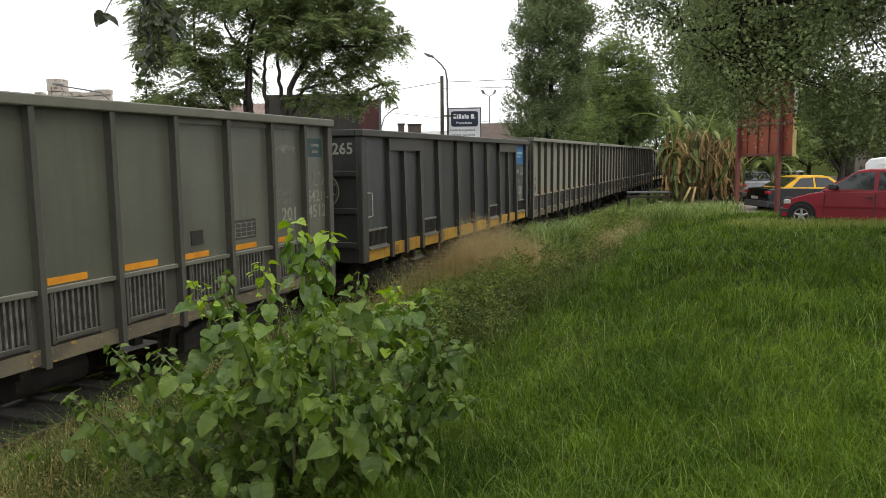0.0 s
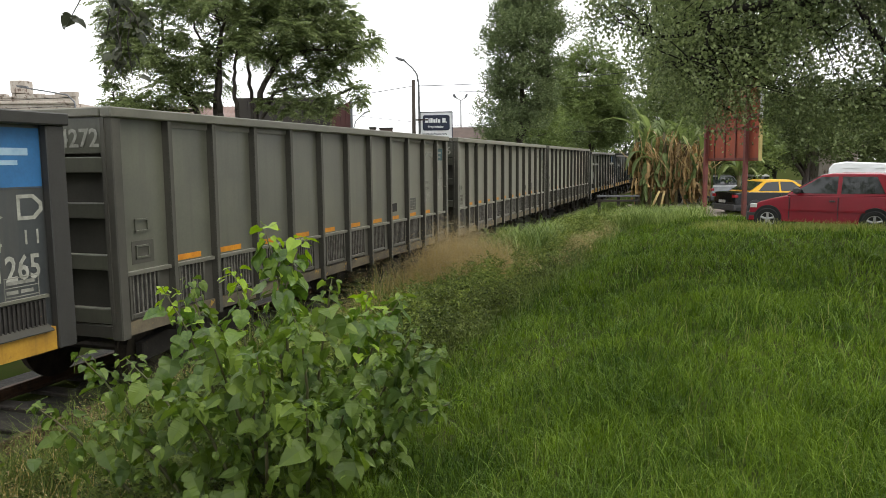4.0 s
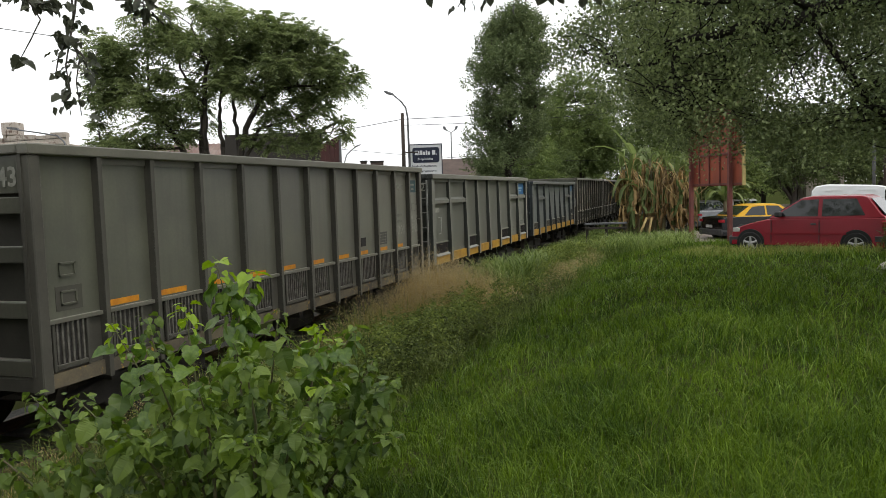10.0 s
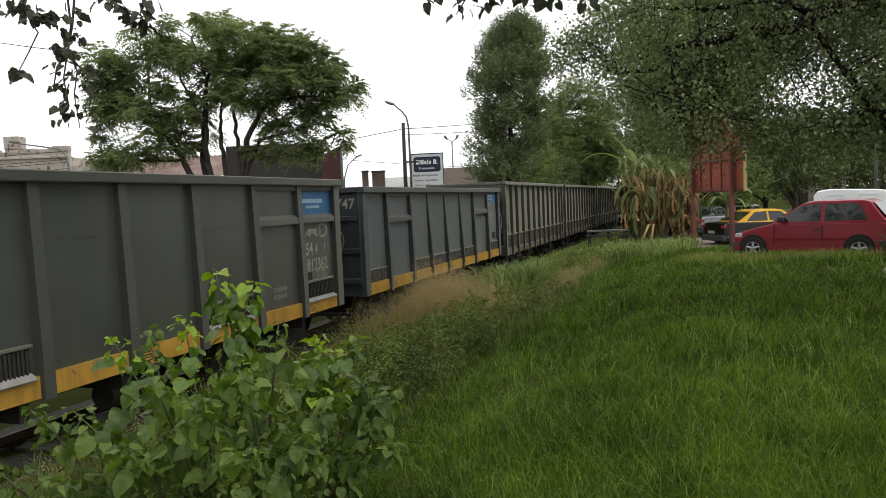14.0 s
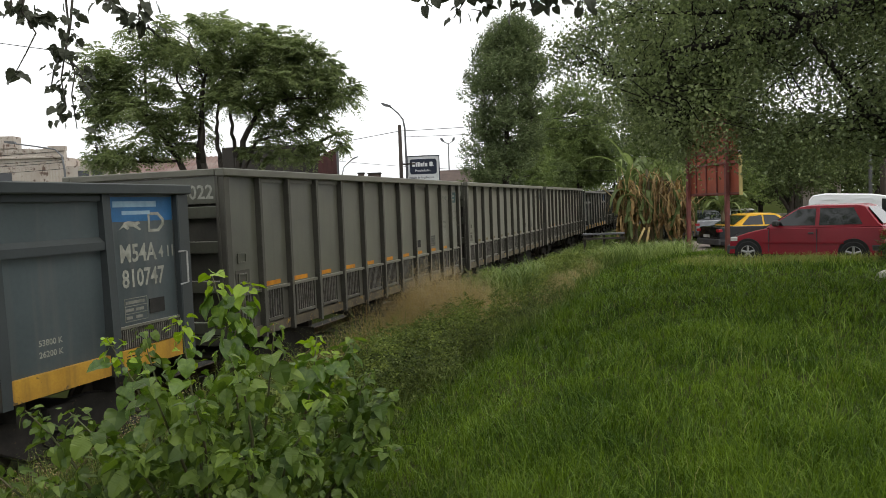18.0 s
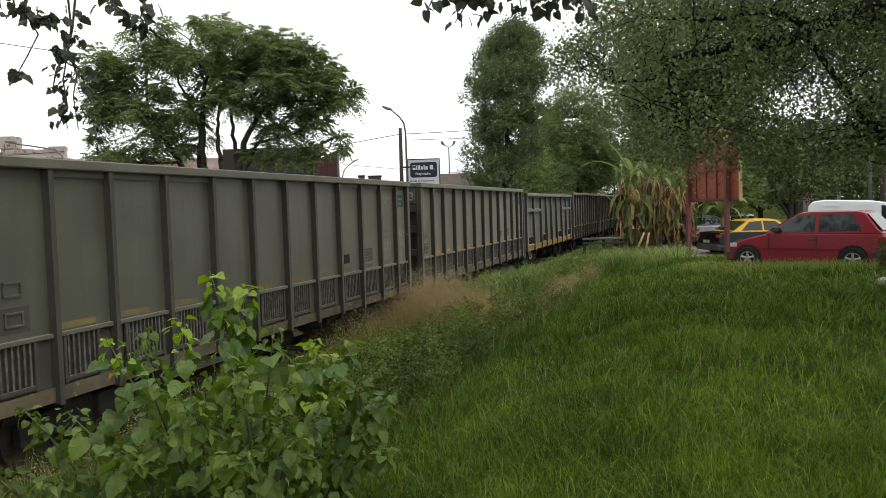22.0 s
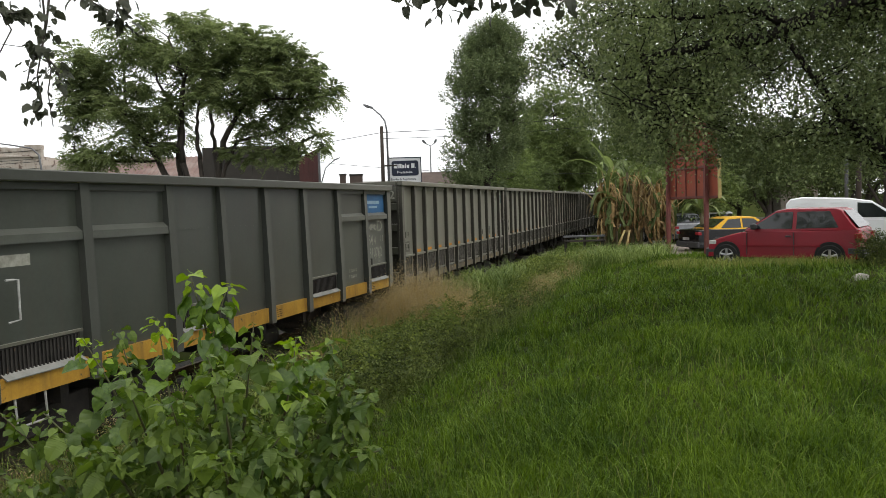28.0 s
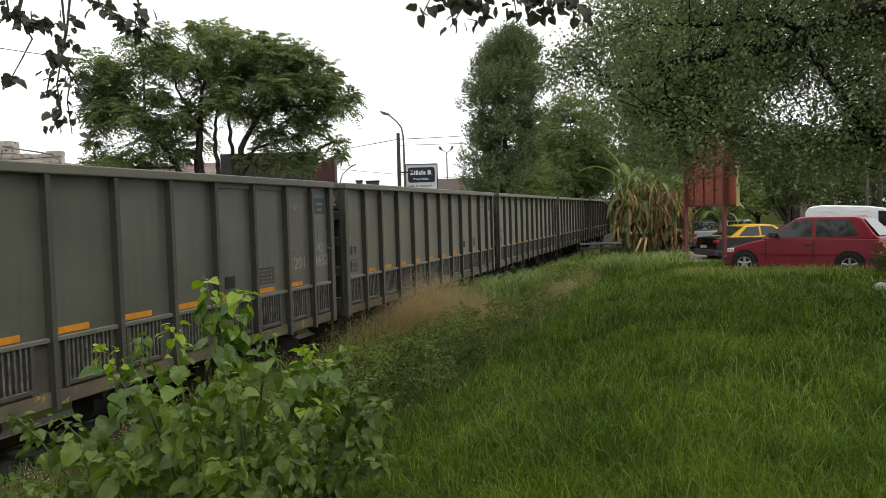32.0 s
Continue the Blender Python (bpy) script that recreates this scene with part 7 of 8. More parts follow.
def car(label, paint, roof_paint, m, L, W, H, prof, glass_from, wheels, r_wheel, windows, tail_x, nose_x, lamps=True, bumper=M_PLASTIC, category="car", rim=M_ALLOY):
    """A car along x, nose at +x. prof: outline of the body below the glass; glass_from: outline of the cabin."""
    c = tagged(new("car" if category == "car" else category.replace(" ", "_")), label, category)
    c.matrix_basis = m
    hw = W / 2
    def slab(pts, y0, y1, tuck):
        """Outline pushed across the car, its upper points tucked inwards."""
        bm = bmesh.new()
        zs = [z for _, z in pts]
        zl, zh = min(zs), max(zs)
        rows = []
        for y in (-1, -0.82, 0.82, 1):
            ring = []
            for x, z in pts:
                k = (z - zl) / max(1e-6, zh - zl)
                w = (y1 + (y0 - y1) * (1 - k)) if tuck else y0
                inset = 0.0 if abs(y) < 1 else 0.0
                yy = math.copysign(w * (abs(y)), y)
                cx = sum(p[0] for p in pts) / len(pts)
                ring.append(bm.verts.new((x if abs(y) < 1 else cx + (x - cx) * 0.985, yy, z if abs(y) < 1 else zl + (z - zl) * 0.97)))
            rows.append(ring)
        n = len(pts)
        for a, b in zip(rows, rows[1:]):
            for i in range(n):
                j = (i + 1) % n
                bm.faces.new((a[i], a[j], b[j], b[i]))
        bm.faces.new(rows[0][::-1]), bm.faces.new(rows[-1])
        return bm
    body = part("body", slab(prof, hw, hw - 0.05, True), paint, c, bevel=0.012)
    part("cabin", slab(glass_from, hw - 0.05, hw - 0.2, True), roof_paint, c, bevel=0.015)
    zl, zh = min(z for _, z in glass_from), max(z for _, z in glass_from)
    for pts in windows:                                     # side glass, both sides, tilted with the cabin
        for sg in (-1, 1):
            bm = bmesh.new()
            fr, bk = [], []
            for x, z in pts:
                k = (z - zl) / (zh - zl)
                y = hw - 0.05 + (-0.15) * k
                fr.append(bm.verts.new((x, sg * (y + 0.006), z))), bk.append(bm.verts.new((x, sg * (y - 0.03), z)))
            bm.faces.new(fr), bm.faces.new(bk[::-1])
            for i in range(len(pts)):
                j = (i + 1) % len(pts)
                bm.faces.new((fr[i], bk[i], bk[j], fr[j]))
            part("side_window", bm, M_GLASS, c, "tinted side window")
    for (xa, za), (xb, zb), nm in ((tail_x[0], tail_x[1], "rear_window"), (nose_x[0], nose_x[1], "windscreen")):
        bm = bmesh.new()
        sg = 1 if nm == "windscreen" else -1
        d = Vector((zb - za, 0, -(xb - xa))).normalized() * (0.012 if (zb - za) * sg > 0 else -0.012)
        d = Vector((sg * abs(d.x), 0, abs(d.z)))
        w0, w1 = hw - 0.14, hw - 0.26
        vs = [bm.verts.new((x + d.x * k, y, z + d.z * k)) for k in (0.3, 1.2) for x, z, y in ((xa, za, -w0), (xa, za, w0), (xb, zb, w1), (xb, zb, -w1))]
        for f in ((0, 1, 2, 3), (4, 5, 6, 7), (0, 1, 5, 4), (1, 2, 6, 5), (2, 3, 7, 6), (3, 0, 4, 7)):
            bm.faces.new([vs[i] for i in f])
        part(nm, bm, M_GLASS, c)
    for x in wheels:
        for sg in (-1, 1):
            bm = bmesh.new()
            wheel(bm, (x, sg * (hw - 0.055), r_wheel + 0.02), "y", r_wheel + 0.055, 0.058, 26)
            part("wheel_arch", bm, M_TYRE if paint is M_RED else M_PLASTIC, c)
            w = new("wheel")
            w.parent = c
            w.matrix_basis = pose(x, sg * (hw - 0.06), r_wheel)
            bm = bmesh.new()
            wheel(bm, (0, sg * 0.02, 0), "y", r_wheel, 0.075, 28, r_wheel * 0.64)
            part("tyre", bm, M_TYRE, w, bevel=0.012)
            bm = bmesh.new()
            wheel(bm, (0, sg * 0.03, 0), "y", r_wheel * 0.66, 0.05, 24, r_wheel * 0.58)
            wheel(bm, (0, sg * 0.05, 0), "y", r_wheel * 0.2, 0.03, 12)
            for k in range(5):
                a = k * 2 * math.pi / 5 + 0.3
                rod(bm, (0.03 * math.cos(a), sg * 0.06, 0.03 * math.sin(a)), (r_wheel * 0.62 * math.cos(a), sg * 0.06, r_wheel * 0.62 * math.sin(a)), 0.035, 0.028, 6)
            part("rim", bm, rim, w, "five-spoke alloy rim")
    x0, x1 = min(p[0] for p in prof), max(p[0] for p in prof)
    part("rear_bumper", boxes((x0 - 0.05, x0 + 0.3, -hw + 0.01, hw - 0.01, 0.26, 0.5)), bumper, c, bevel=0.035)
    part("front_bumper", boxes((x1 - 0.3, x1 + 0.05, -hw + 0.01, hw - 0.01, 0.22, 0.46)), bumper, c, bevel=0.035)
    zt = max(z for x, z in prof if x < x0 + 0.5)
    zf = max(z for x, z in prof if x > x1 - 0.5)
    for sg in (-1, 1):
        part("tail_lamp", boxes((x0 - 0.012, x0 + 0.14, *sorted((sg * (hw - 0.22), sg * (hw + 0.004))), zt - (0.25 if paint is M_RED else 0.19), zt - 0.08)), M_TAIL, c, "red tail lamp", bevel=0.01)
        part("headlight", boxes((x1 - 0.22, x1 - 0.05, *sorted((sg * (hw - 0.34), sg * (hw - 0.02))), zf - 0.17, zf - 0.07)), M_LAMP, c, bevel=0.01)
        part("door_mirror", boxes((nose_x[0][0] - 0.32, nose_x[0][0] - 0.18, *sorted((sg * (hw - 0.03), sg * (hw + 0.15))), nose_x[0][1] + 0.0, nose_x[0][1] + 0.14)), M_PLASTIC, c, bevel=0.03)
        part("door_handle", boxes((windows[0][0][0] + 0.02, windows[0][0][0] + 0.14, *sorted((sg * (hw - 0.02), sg * (hw + 0.012))), zl - 0.13, zl - 0.09)), M_PLASTIC, c, bevel=0.006)
        part("side_trim", boxes((x0 + 0.85, x1 - 0.85, *sorted((sg * (hw - 0.02), sg * (hw + 0.008))), 0.5, 0.535)), paint if paint is M_RED else bumper, c)
        for x in (windows[0][0][0] - 0.045, windows[0][1][0] + 0.06):
            part("door_gap", boxes((x - 0.006, x + 0.006, *sorted((sg * (hw - 0.03), sg * (hw + 0.003))), 0.3, zl - 0.02)), M_PLASTIC, c)
    if category == "van":
        for xa, xb in ((x0 + 0.25, x0 + 0.95), (x0 + 1.1, x0 + 1.85)):
            for sg in (-1, 1):
                bm = bmesh.new()
                o = [(xa + 0.12, 1.12), (xb, 1.12), (xb, 1.44), (xb - 0.1, 1.54), (xa + 0.16, 1.54), (xa, 1.36), (xa, 1.2)]
                mx, mz = (xa + xb) / 2, 1.33
                i_ = [(mx + (x - mx) * 0.9, mz + (z - mz) * 0.82) for x, z in o]
                yv = lambda z: sg * (hw - 0.05 - 0.15 * (z - zl) / (zh - zl) + 0.012)
                a1, b1 = [bm.verts.new((x, yv(z), z)) for x, z in o], [bm.verts.new((x, yv(z), z)) for x, z in i_]
                a2 = [bm.verts.new((x, yv(z) - sg * 0.02, z)) for x, z in o]
                b2 = [bm.verts.new((x, yv(z) - sg * 0.02, z)) for x, z in i_]
                for k in range(len(o)):
                    j = (k + 1) % len(o)
                    for q in ((a1[k], a1[j], b1[j], b1[k]), (a1[k], a2[k], a2[j], a1[j]), (b1[k], b1[j], b2[j], b2[k])):
                        bm.faces.new(q)
                part("pressed_panel", bm, paint, c, "raised rim of a pressed side panel")
    part("number_plate", boxes((x0 - 0.062, x0 - 0.05, -0.25, 0.25, 0.55, 0.66)), M_PLATE, c)
    return c


# red hatchback, nose to the left as seen from the lawn
GZ = -0.02
car("small red three-door hatchback with alloy rims, parked by the lawn", M_RED, M_RED, pose(8.98, 18.68, GZ - 0.02, 0, 0, 140), 3.64, 1.55, 1.4,
    [(-1.72, 0.22), (-1.78, 0.5), (-1.74, 0.9), (0.7, 0.885), (0.85, 0.865), (1.15, 0.8), (1.42, 0.72), (1.62, 0.64), (1.7, 0.55), (1.72, 0.24)],
    [(-1.75, 0.885), (-1.62, 1.0), (-1.35, 1.36), (-1.2, 1.405), (-0.15, 1.41), (0.08, 1.37), (0.84, 0.875), (0.7, 0.86)],
    (-1.13, 1.23), 0.275, [[(-0.3, 0.93), (0.68, 0.93), (0.1, 1.31), (-0.3, 1.33)], [(-1.3, 0.95), (-0.39, 0.93), (-0.39, 1.33), (-1.1, 1.33)]], ((-1.7, 0.95), (-1.38, 1.33)), ((0.8, 0.92), (0.12, 1.34)))
# white panel van behind it, nose to the right
car("white panel van with pressed side panels, parked behind the red hatchback", M_WHITE, M_WHITE, pose(13.2, 23.2, GZ - 0.07, 0, 0, -27), 4.0, 1.65, 1.75,
    [(-1.95, 0.25), (-1.98, 0.6), (-1.96, 1.0), (1.1, 1.0), (1.85, 0.88), (2.0, 0.65), (2.02, 0.25)],
    [(-1.96, 0.99), (-1.94, 1.5), (-1.82, 1.65), (-1.5, 1.7), (-0.2, 1.64), (0.4, 1.54), (1.15, 1.02), (1.1, 0.98)],
    (-1.25, 1.35), 0.29, [[(0.02, 1.05), (0.95, 1.05), (0.42, 1.46), (0.02, 1.5)]], ((-1.955, 1.1), (-1.93, 1.5)), ((1.12, 1.05), (0.45, 1.5)), category="van")
# black taxi with a yellow roof, tail towards the lawn
car("black sedan taxi with a yellow roof, parked beyond the billboard", M_BLACKCAR, M_TAXI, pose(12.3, 30.2, -0.5, 0, 0, 10), 4.3, 1.7, 1.45,
    [(-2.1, 0.25), (-2.15, 0.6), (-2.1, 0.95), (-1.5, 0.98), (1.1, 0.92), (1.95, 0.76), (2.1, 0.55), (2.12, 0.25)],
    [(-1.55, 0.95), (-0.85, 1.36), (-0.6, 1.42), (0.2, 1.42), (0.4, 1.38), (1.1, 0.93), (1.0, 0.9)],
    (-1.3, 1.3), 0.3, [[(-0.2, 0.99), (0.75, 0.99), (0.3, 1.33), (-0.2, 1.35)], [(-1.15, 1.0), (-0.28, 0.99), (-0.28, 1.35), (-0.78, 1.32)]], ((-1.45, 1.02), (-0.88, 1.34)), ((1.05, 0.97), (0.42, 1.35)))
car("dark grey car parked in the street", M_SILVER, M_SILVER, pose(11.9, 37.5, -0.45, 0, 0, 100), 4.1, 1.68, 1.45,
    [(-2.0, 0.25), (-2.05, 0.6), (-2.0, 0.92), (1.0, 0.92), (1.85, 0.76), (2.0, 0.55), (2.02, 0.25)],
    [(-1.9, 0.91), (-1.5, 1.36), (-1.2, 1.44), (0.1, 1.44), (0.35, 1.38), (1.05, 0.93), (1.0, 0.9)],
    (-1.25, 1.25), 0.3, [[(-0.2, 0.98), (0.7, 0.98), (0.25, 1.33), (-0.2, 1.35)], [(-1.4, 0.98), (-0.28, 0.98), (-0.28, 1.35), (-1.2, 1.33)]], ((-1.85, 1.0), (-1.53, 1.33)), ((1.0, 0.97), (0.38, 1.35)))
car("white car parked in the street", M_WHITE, M_WHITE, pose(14.1, 38.5, -0.45, 0, 0, 95), 4.1, 1.68, 1.45,
    [(-2.0, 0.25), (-2.05, 0.6), (-2.0, 0.92), (1.0, 0.92), (1.85, 0.76), (2.0, 0.55), (2.02, 0.25)],
    [(-1.9, 0.91), (-1.5, 1.36), (-1.2, 1.44), (0.1, 1.44), (0.35, 1.38), (1.05, 0.93), (1.0, 0.9)],
    (-1.25, 1.25), 0.3, [[(-0.2, 0.98), (0.7, 0.98), (0.25, 1.33), (-0.2, 1.35)], [(-1.4, 0.98), (-0.28, 0.98), (-0.28, 1.35), (-1.2, 1.33)]], ((-1.85, 1.0), (-1.53, 1.33)), ((1.0, 0.97), (0.38, 1.35)))


def billboard():
    """The rust-red back of a billboard on two posts, seen at a slant."""
    a, b = Vector((9.32, 29.5, 0)), Vector((10.03, 26.0, 0))
    t = tagged(new("billboard"), "rust-red back of a billboard on two steel posts", "billboard")
    d = (b - a)
    ang = math.degrees(math.atan2(d.y, d.x))
    t.matrix_basis = pose(a.x, a.y, -0.45, 0, 0, ang)
    L, z0, z1 = d.length, 2.11, 5.2
    n = 5
    for i in range(n):
        part("sheet_panel", boxes((L * i / n + 0.006, L * (i + 1) / n - 0.006, 0.0, 0.025, z0, z1)), M_BOARD, t)
    for z in (z0 + 0.03, z0 + 1.1, z0 + 1.5, z0 + 2.6, z1 - 0.08):
        part("cross_rail", boxes((0, L, -0.06, -0.002, z, z + 0.07)), M_POST, t)
    for i in range(1, n):
        part("upright_rail", boxes((L * i / n - 0.02, L * i / n + 0.02, -0.05, -0.003, z0, z1)), M_POST, t)
    part("edge_trim", boxes((L + 0.002, L + 0.06, -0.05, 0.06, z0, z0 + 0.45 * (z1 - z0))), M_YTRIM, t, "faded yellow edge trim")
    part("edge_trim", boxes((L + 0.002, L + 0.058, -0.048, 0.058, z0 + 0.45 * (z1 - z0), z1)), M_PLATE, t, "faded white edge trim")
    for x in (0.3, L - 0.6):
        part("post", boxes((x - 0.065, x + 0.065, -0.2, -0.062, -0.15, z1 - 0.2)), M_POST, t, "rust-red square steel post", bevel=0.01)


billboard()


def lamp_post():
    t = tagged(new("street_lamp"), "tall curved-arm grey street lamp beyond the track", "street lamp")
    t.matrix_basis = Matrix.Translation((-2.85, 51, -0.1))
    bm = bmesh.new()
    tube(bm, [(0, 0, -0.1), (0, 0, 4.0), (-0.02, 0, 7.0), (-0.12, 0, 7.6), (-0.4, 0, 8.0), (-0.95, 0, 8.5)], [0.09, 0.075, 0.06, 0.055, 0.05, 0.045], 10)
    part("pole", bm, M_METAL, t, smooth=True)
    bm = bmesh.new()
    prism(bm, [(-0.85, 8.42), (-0.9, 8.56), (-1.45, 8.76), (-1.55, 8.72), (-1.35, 8.55)], 1, -0.14, 0.14)
    part("lamp_head", bm, M_METAL, t, bevel=0.02)
    t = tagged(new("street_lamp"), "slim street lamp with two heads far beyond the track", "street lamp")
    t.matrix_basis = Matrix.Translation((-0.1, 69, -0.1))
    bm = bmesh.new()
    tube(bm, [(0, 0, -0.1), (0, 0, 4.0), (0, 0, 7.35)], [0.08, 0.065, 0.05], 8)
    part("pole", bm, M_METAL, t, smooth=True)
    for sg, w in ((-1, 0.34), (1, 0.24)):
        bm = bmesh.new()
        rod(bm, (0, 0, 7.3), (sg * 0.35, 0, 7.5), 0.03)
        prism(bm, [(sg * 0.28, 7.42), (sg * (0.32 + w), 7.6), (sg * (0.4 + w), 7.85), (sg * (0.2 + w), 7.85)], 1, -0.2, 0.2)
        part("floodlight", bm, M_METAL, t)
    t = tagged(new("street_lamp"), "far thin street lamp with a bent arm", "street lamp")
    t.matrix_basis = Matrix.Translation((-8.7, 60, -0.1))
    bm = bmesh.new()
    tube(bm, [(0, 0, -0.1), (0, 0, 4.0), (0.35, 0, 5.1), (0.8, 0, 5.5), (1.1, 0, 5.72)], [0.06, 0.05, 0.04, 0.04, 0.05], 8)
    part("pole", bm, M_METAL, t, smooth=True)
    bm = bmesh.new()
    prism(bm, [(0.95, 5.6), (1.45, 5.82), (1.5, 5.9), (1.05, 5.76)], 1, -0.1, 0.1)
    part("lamp_head", bm, M_METAL, t)
    t = tagged(new("street_lamp"), "old street lamp arm above the cream building", "street lamp")
    t.matrix_basis = Matrix.Translation((-20.6, 40.5, -0.1))
    bm = bmesh.new()
    tube(bm, [(0, 0, -0.1), (0, 0, 4.4), (-0.1, 0, 5.2), (-0.45, 0, 5.55), (-1.5, 0, 5.75), (-3.0, 0, 6.0)], [0.07, 0.06, 0.05, 0.04, 0.035, 0.03], 8)
    part("pole", bm, M_METAL, t, smooth=True)
    bm = bmesh.new()
    prism(bm, [(-2.5, 5.9), (-3.1, 6.0), (-3.15, 6.1), (-2.6, 6.05)], 1, -0.1, 0.1)
    part("lamp_head", bm, M_METAL, t)
    for x, y, h, r in ((-3.2, 50.5, 7.1, 0.15), (-9.2, 62, 5.6, 0.12)):
        t = tagged(new("utility_pole"), "dark weathered wooden utility pole", "utility pole")
        t.matrix_basis = Matrix.Translation((x, y, -0.1))
        bm = bmesh.new()
        rod(bm, (0, 0, -0.1), (0.02, 0, h + 0.1), r, r * 0.75, 10)
        part("pole", bm, M_WOOD, t, smooth=True)
        if h > 6:
            part("cross_arm", boxes((0.1, 0.95, -0.04, 0.04, 4.55, 4.65)), M_WOOD, t)


lamp_post()


def cable(a, b, sag, r=0.012, name="overhead_cable"):
    bm = bmesh.new()
    a, b = Vector(a), Vector(b)
    tube(bm, [a.lerp(b, i / 12) - Vector((0, 0, sag * 4 * (i / 12) * (1 - i / 12))) for i in range(13)], [r] * 13, 5)
    tagged(new(name, finish(name, bm, M_CABLE)), "thin black overhead cable strung across the street", "cable")


cable((-40, 52, 4.6), (-3.2, 50.5, 6.7), 0.9, 0.02)
cable((-3.2, 50.5, 6.7), (18, 54, 8.6), 0.35, 0.02)
cable((-3.2, 50.5, 6.3), (18, 54, 7.6), 0.3, 0.016)
cable((-9.2, 62, 5.6), (18, 62, 4.0), 0.5, 0.016)
cable((-30, 30, 11.6), (-9.0, 24.5, 6.6), 0.3, 0.012)
for z in (5.35, 4.9, 4.75, 4.4):
    cable((-34, 43.5, z + 0.25), (-20.6, 40.5, z), 0.15, 0.014)


def sign():
    t = tagged(new("estate_agent_sign"), "white roadside sign with a navy name panel and small print", "sign")
    t.matrix_basis = pose(-2.86, 51.6, -0.3, 0, 0, 0)
    part("sign_face", boxes((0.06, 2.16, -0.03, 0.03, 2.4, 5.34)), M_SIGNW, t)
    for a in ((0.0, 0.058, -0.05, 0.05, -0.1, 5.4), (2.162, 2.22, -0.05, 0.05, -0.1, 5.4), (0.058, 2.162, -0.05, 0.05, 5.342, 5.4)):
        part("sign_frame", boxes(a), M_NAVY, t)
    bm = bmesh.new()
    k = []
    for cx, cz, a0 in ((1.86, 5.0, 0), (0.36, 5.0, 90), (0.36, 4.3, 180), (1.86, 4.3, 270)):
        k += [(cx + 0.16 * math.cos(radians(a0 + i * 22.5)), cz + 0.16 * math.sin(radians(a0 + i * 22.5))) for i in range(5)]
    prism(bm, k, 1, -0.045, -0.032)
    part("name_panel", bm, M_NAVY, t, "navy rounded name panel")
    x = 0.36
    for w, h in ((0.2, 0.3), (0.08, 0.28), (0.16, 0.3), (0.15, 0.22), (0.08, 0.3), (0.16, 0.22), (0.0, 0), (0.22, 0.3), (0.05, 0.06)):
        if w:
            part("name_bar", boxes((x, x + w, -0.052, -0.046, 4.66, 4.66 + h)), M_SIGNW, t, "pale bar")
        x += w + 0.04 if w else 0.1
    lettering("Propiedades", 0.21, M_SIGNW, t, 0.55, -0.047, 4.32)
    for i, s in enumerate(("Estudio de Arquitectura", "Créditos Hipotecarios", "Construcciones")):
        lettering(("- " if i else "") + s, 0.2, M_INK, t, 0.14, -0.032, 3.85 - 0.33 * i, 0.86)


sign()


def cream_building():
    t = tagged(new("old_building"), "old cream building with a crumbling stained parapet and roof tank", "building")
    t.matrix_basis = pose(-22.9, 45, -0.2, 0, 0, 4)
    part("front_wall", boxes((-14, 0, 0, 0.4, -0.2, 5.9)), M_CREAM, t)
    part("side_wall", boxes((-0.4, 0, 0.4, 9, -0.2, 5.6)), M_CREAM, t)
    part("lower_wing", boxes((0.002, 2.75, 0.15, 8, -0.2, 5.05)), M_CREAM, t)
    rnd = random.Random(5)
    x = -14.0
    while x < -0.05:                                             # worn parapet stones
        w = rnd.uniform(0.5, 0.9)
        part("parapet_block", boxes((x, min(x + w - 0.02, 0), -0.04, 0.36, 5.902, 5.95 + rnd.uniform(0, 0.22))), M_CREAM, t)
        x += w
    part("corner_pier", boxes((-0.9, 0.02, -0.06, 0.42, 5.985, 6.26)), M_CREAM, t)
    part("cornice", boxes((-14, 0.03, -0.12, -0.001, 5.55, 5.68)), M_CREAM, t, bevel=0.02)
    for x in (-4.0, -8.5):
        wdw = part("window", boxes((x, x + 0.9, -0.02, 0.0, 3.4, 4.75)), M_WINDOW, t)
        part("window_sill", boxes((x - 0.08, x + 0.98, -0.1, -0.021, 3.32, 3.4)), M_CREAM, wdw)
    for x in (0.7, 1.5):
        wdw = part("window", boxes((x, x + 0.62, 0.12, 0.149, 3.9, 4.75)), M_WINDOW, t)
        part("window_sill", boxes((x - 0.05, x + 0.67, 0.06, 0.119, 3.83, 3.9)), M_CREAM, wdw)
    tank = tagged(new("roof_water_tank"), "square cream water tank on the old roof", "water tank")
    tank.matrix_basis = pose(-28.6, 48, 5.25, 0, 0, 4)
    part("tank", boxes((0, 0.95, 0, 1.0, 1.05, 1.85)), M_CREAM, tank, bevel=0.03)
    for x in (0.02, 0.73):
        part("leg", boxes((x, x + 0.2, 0.1, 0.9, -0.2, 1.048)), M_CREAM, tank)
    h = tagged(new("tin_roofed_shed"), "low shed with a rusty corrugated tin roof", "shed")
    h.matrix_basis = pose(-20.0, 47, -0.2, 0, 0, 4)
    part("wall", boxes((0, 9, 0, 5, -0.2, 4.15)), M_CREAM, h)
    bm = bmesh.new()
    n = 60
    for i in range(n):
        x0, x1 = -0.3 + 9.6 * i / n, -0.3 + 9.6 * (i + 1) / n
        z = 0.05 if i % 2 else 0.0
        vs = [bm.verts.new(p) for p in ((x0, -0.4, 4.15 + z), (x1, -0.4, 4.2 - z), (x1, 3.4, 5.75 - z), (x0, 3.4, 5.7 + z))]
        bm.faces.new(vs)
    part("tin_roof", bm, M_TIN, h, "rusty corrugated roof sheets")


cream_building()


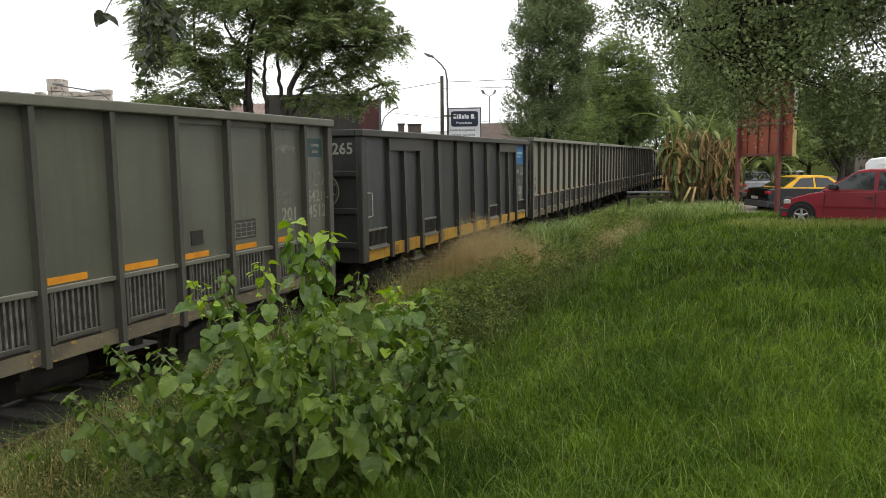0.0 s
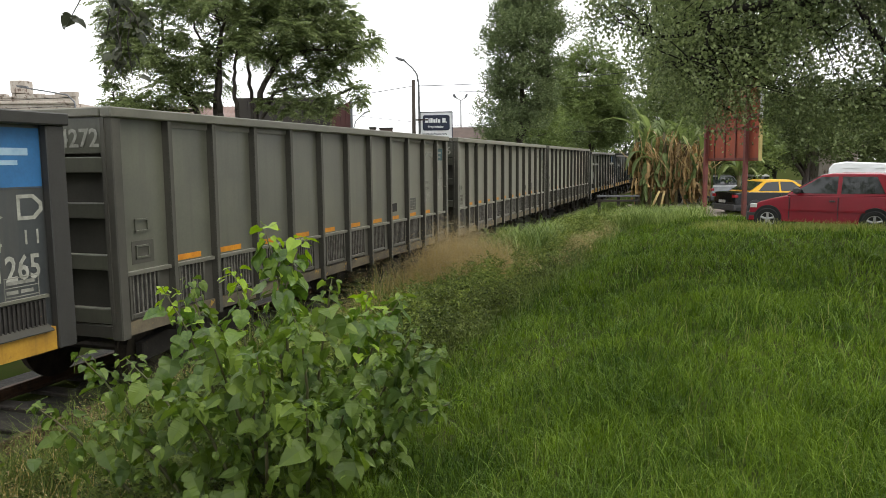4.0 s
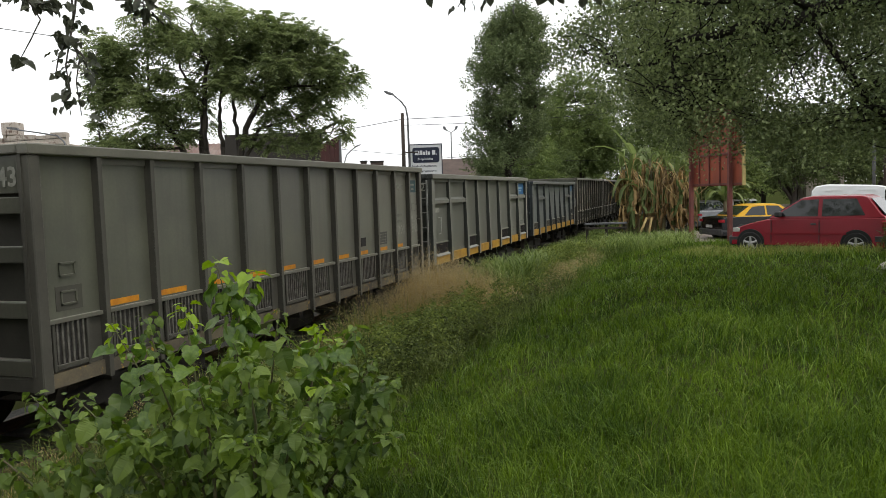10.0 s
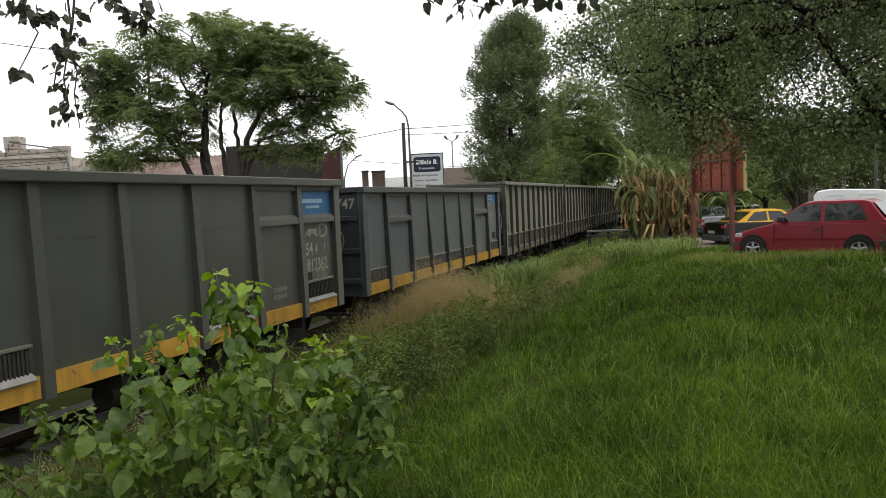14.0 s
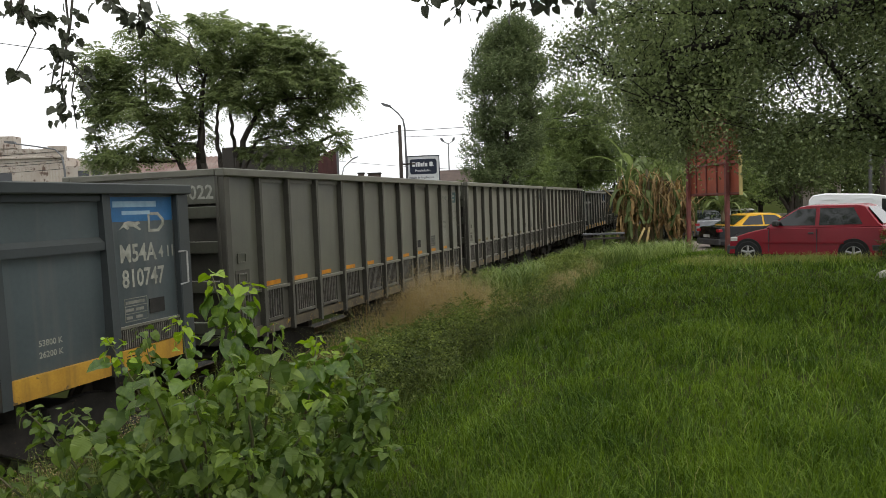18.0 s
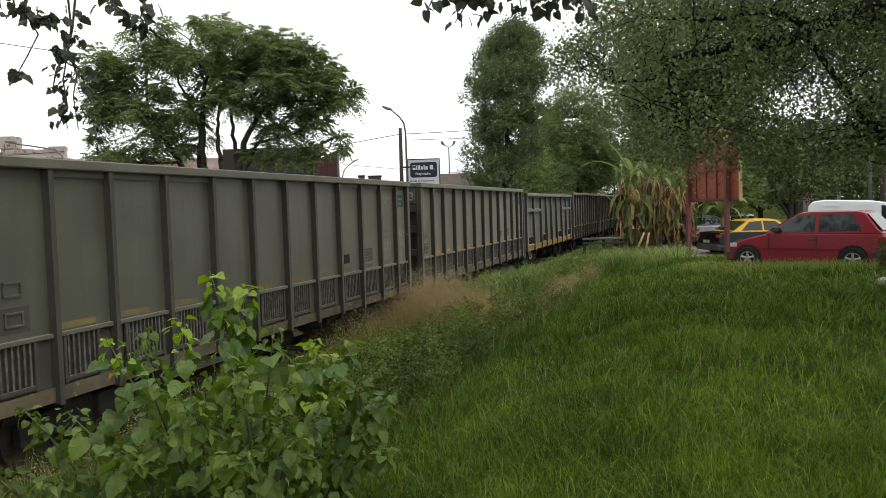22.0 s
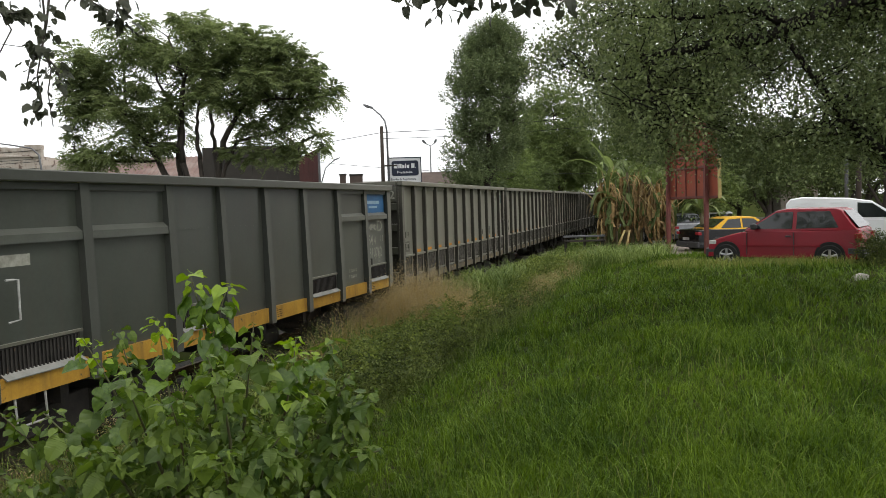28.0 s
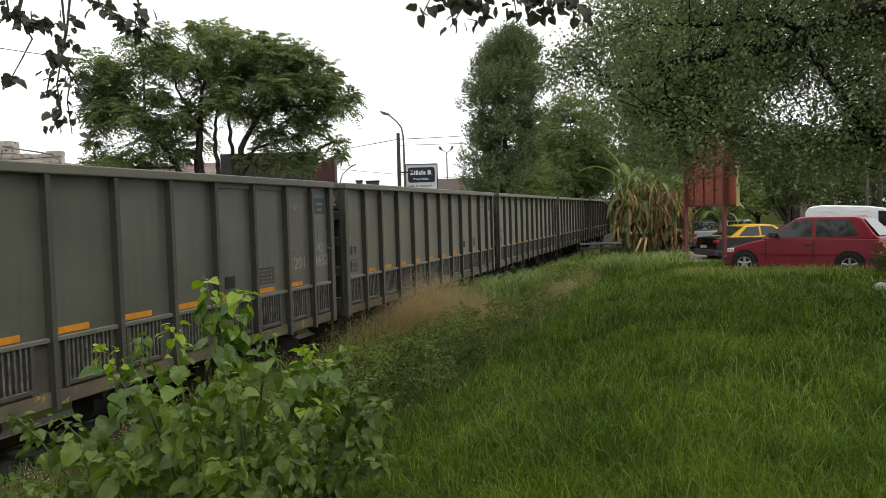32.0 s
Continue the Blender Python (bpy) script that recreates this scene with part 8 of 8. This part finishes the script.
def dark_shed():
    t = tagged(new("dark_hoarding"), "dark brown sheet hoarding behind the feathery tree", "hoarding")
    t.matrix_basis = pose(-11.9, 40, -0.2, 0, 0, 0)
    for i in range(8):
        part("sheet_panel", boxes((0.65 * i, 0.65 * i + 0.64, 0, 0.06, -0.2, 5.35)), M_SHED, t)
    t = tagged(new("maroon_hoarding"), "maroon sheet metal hoarding seen at a slant", "hoarding")
    t.matrix_basis = pose(-6.75, 39.4, -0.2, 0, 0, -12)
    for i in range(4):
        bm = bmesh.new()
        a, b = 0.26 * i, 0.26 * i + 0.25
        prism(bm, [(a, -0.2), (b, -0.2), (b, 4.62 + 0.42 * b), (a, 4.62 + 0.42 * a)], 1, 0, 0.05)
        part("sheet_panel", bm, M_MAROON, t)
    part("edge_post", boxes((1.05, 1.14, -0.03, 0.08, -0.2, 5.15)), M_METAL, t)


dark_shed()


def house(x, y, w, d, wall, ridge, label, roof):
    t = tagged(new("house"), label, "house")
    t.matrix_basis = pose(x, y, -0.2)
    part("wall", boxes((0, w, 0, d, -0.2, wall)), M_CREAM, t)
    bm = bmesh.new()
    prism(bm, [(-0.3, wall - 0.05), (d / 2, ridge), (d + 0.3, wall - 0.05), (d + 0.3, wall + 0.05), (d / 2, ridge + 0.12), (-0.3, wall + 0.05)], 0, -0.3, w + 0.3)
    part("roof", bm, roof, t)
    for k in range(2):
        part("window", boxes((w * (0.25 + 0.45 * k), w * (0.25 + 0.45 * k) + 0.9, -0.02, 0.0, 1.1, 2.3)), M_WINDOW, t)
    return t


house(-5.6, 62, 3.2, 5, 3.3, 4.1, "low white house with a pale tin roof", M_PLATE)
hs = house(-0.9, 63, 5.5, 5, 3.2, 4.75, "house with a brown tiled roof", M_TILE)
for x, y, w, h in ((-7.4, 61, 0.45, 4.75), (-6.6, 61, 1.0, 4.7), (-2.75, 61.5, 0.9, 4.35)):
    t = tagged(new("chimney"), "stubby rendered chimney on a roof", "chimney")
    t.matrix_basis = pose(x, y, -0.2)
    part("shaft", boxes((0, w, 0, 0.5, -0.2, h - 0.12)), M_TILE, t)
    part("cap", boxes((-0.05, w + 0.05, -0.05, 0.55, h - 0.118, h)), M_SHED, t)


def guard_rail():
    t = tagged(new("guard_rail"), "low dark guard rail with a pale lower beam by the crossing", "guard rail")
    t.matrix_basis = pose(5.3, 30, -0.5, 0, 0, -3)
    part("top_beam", boxes((0, 1.65, -0.05, 0.05, 0.78, 0.86)), M_METAL, t, bevel=0.01)
    part("lower_beam", boxes((0, 1.65, -0.04, 0.04, 0.6, 0.68)), M_SLEEPER, t, bevel=0.01)
    for x in (0.1, 0.85, 1.55):
        part("post", boxes((x - 0.05, x + 0.05, 0.051, 0.15, -0.3, 0.86)), M_SLEEPER, t)


guard_rail()


def stone():
    t = tagged(new("rubble_block"), "pale broken block of rubble lying in the grass", "stone")
    z = float(ground_z(8.15, 14.0))
    t.matrix_basis = pose(8.15, 14.0, z + 0.1, 4, -6, 20)
    bm = bmesh.new()
    prism(bm, [(-0.17, -0.12), (0.13, -0.12), (0.16, -0.03), (0.08, 0.015), (-0.12, -0.02)], 1, -0.1, 0.08)
    part("block", bm, M_STONE, t, bevel=0.02)


stone()

# far fence and trunks behind the street
f = tagged(new("garden_wall"), "low pale garden wall behind the street trees", "wall")
f.matrix_basis = pose(15.5, 54, -0.3, 0, 0, -12)
for i in range(14):
    part("wall_panel", boxes((1.6 * i, 1.6 * i + 1.58, 0, 0.15, -0.2, 0.55)), M_CREAM, f)


def far_pole():
    t = tagged(new("utility_pole"), "weathered wooden pole standing by the street trees", "pole")
    t.matrix_basis = Matrix.Translation((16.8, 29.5, -0.4))
    bm = bmesh.new()
    tube(bm, [(0, 0, -0.2), (0.02, 0, 3.0), (0.05, 0, 6.5)], [0.11, 0.1, 0.09], 10)
    part("shaft", bm, M_WOOD, t, smooth=True)
    t = tagged(new("concrete_pole"), "slim grey concrete pole beside the wooden one", "pole")
    t.matrix_basis = Matrix.Translation((16.5, 29.8, -0.4))
    bm = bmesh.new()
    tube(bm, [(0, 0, -0.2), (0, 0, 3.0), (0, 0, 6.0)], [0.07, 0.065, 0.06], 10)
    part("shaft", bm, M_METAL, t, smooth=True)


far_pole()
h = tagged(new("house"), "low cream house front behind the street trees", "house")
h.matrix_basis = pose(20.6, 44.5, -0.3, 0, 0, -14)
part("wall", boxes((0, 2.0, 0, 4, -0.2, 2.6)), M_CREAM, h)
part("door", boxes((0.9, 1.8, -0.03, 0.0, 0.0, 2.05)), M_SHED, h, "dark doorway")
part("roof", boxes((-0.2, 2.2, -0.3, 4.2, 2.602, 2.75)), M_TILE, h)


def motions():
    """The train rolls past at about four metres a second; each wheelset turns as it rolls."""
    for w, s, sets in WAGONS:
        walk(w, [(float(t), on_track(s - travelled(t))) for t in range(33)])
        for ob, x in sets:
            rows, t = [], 0.0
            while t < 32.0 + 1e-6:
                rows.append((t, pose(x, 0, 0.45, 0, -math.degrees(travelled(t) / 0.45), 0)))
                t = round(t + 4 / 30, 6)
            walk(ob, rows)


motions()
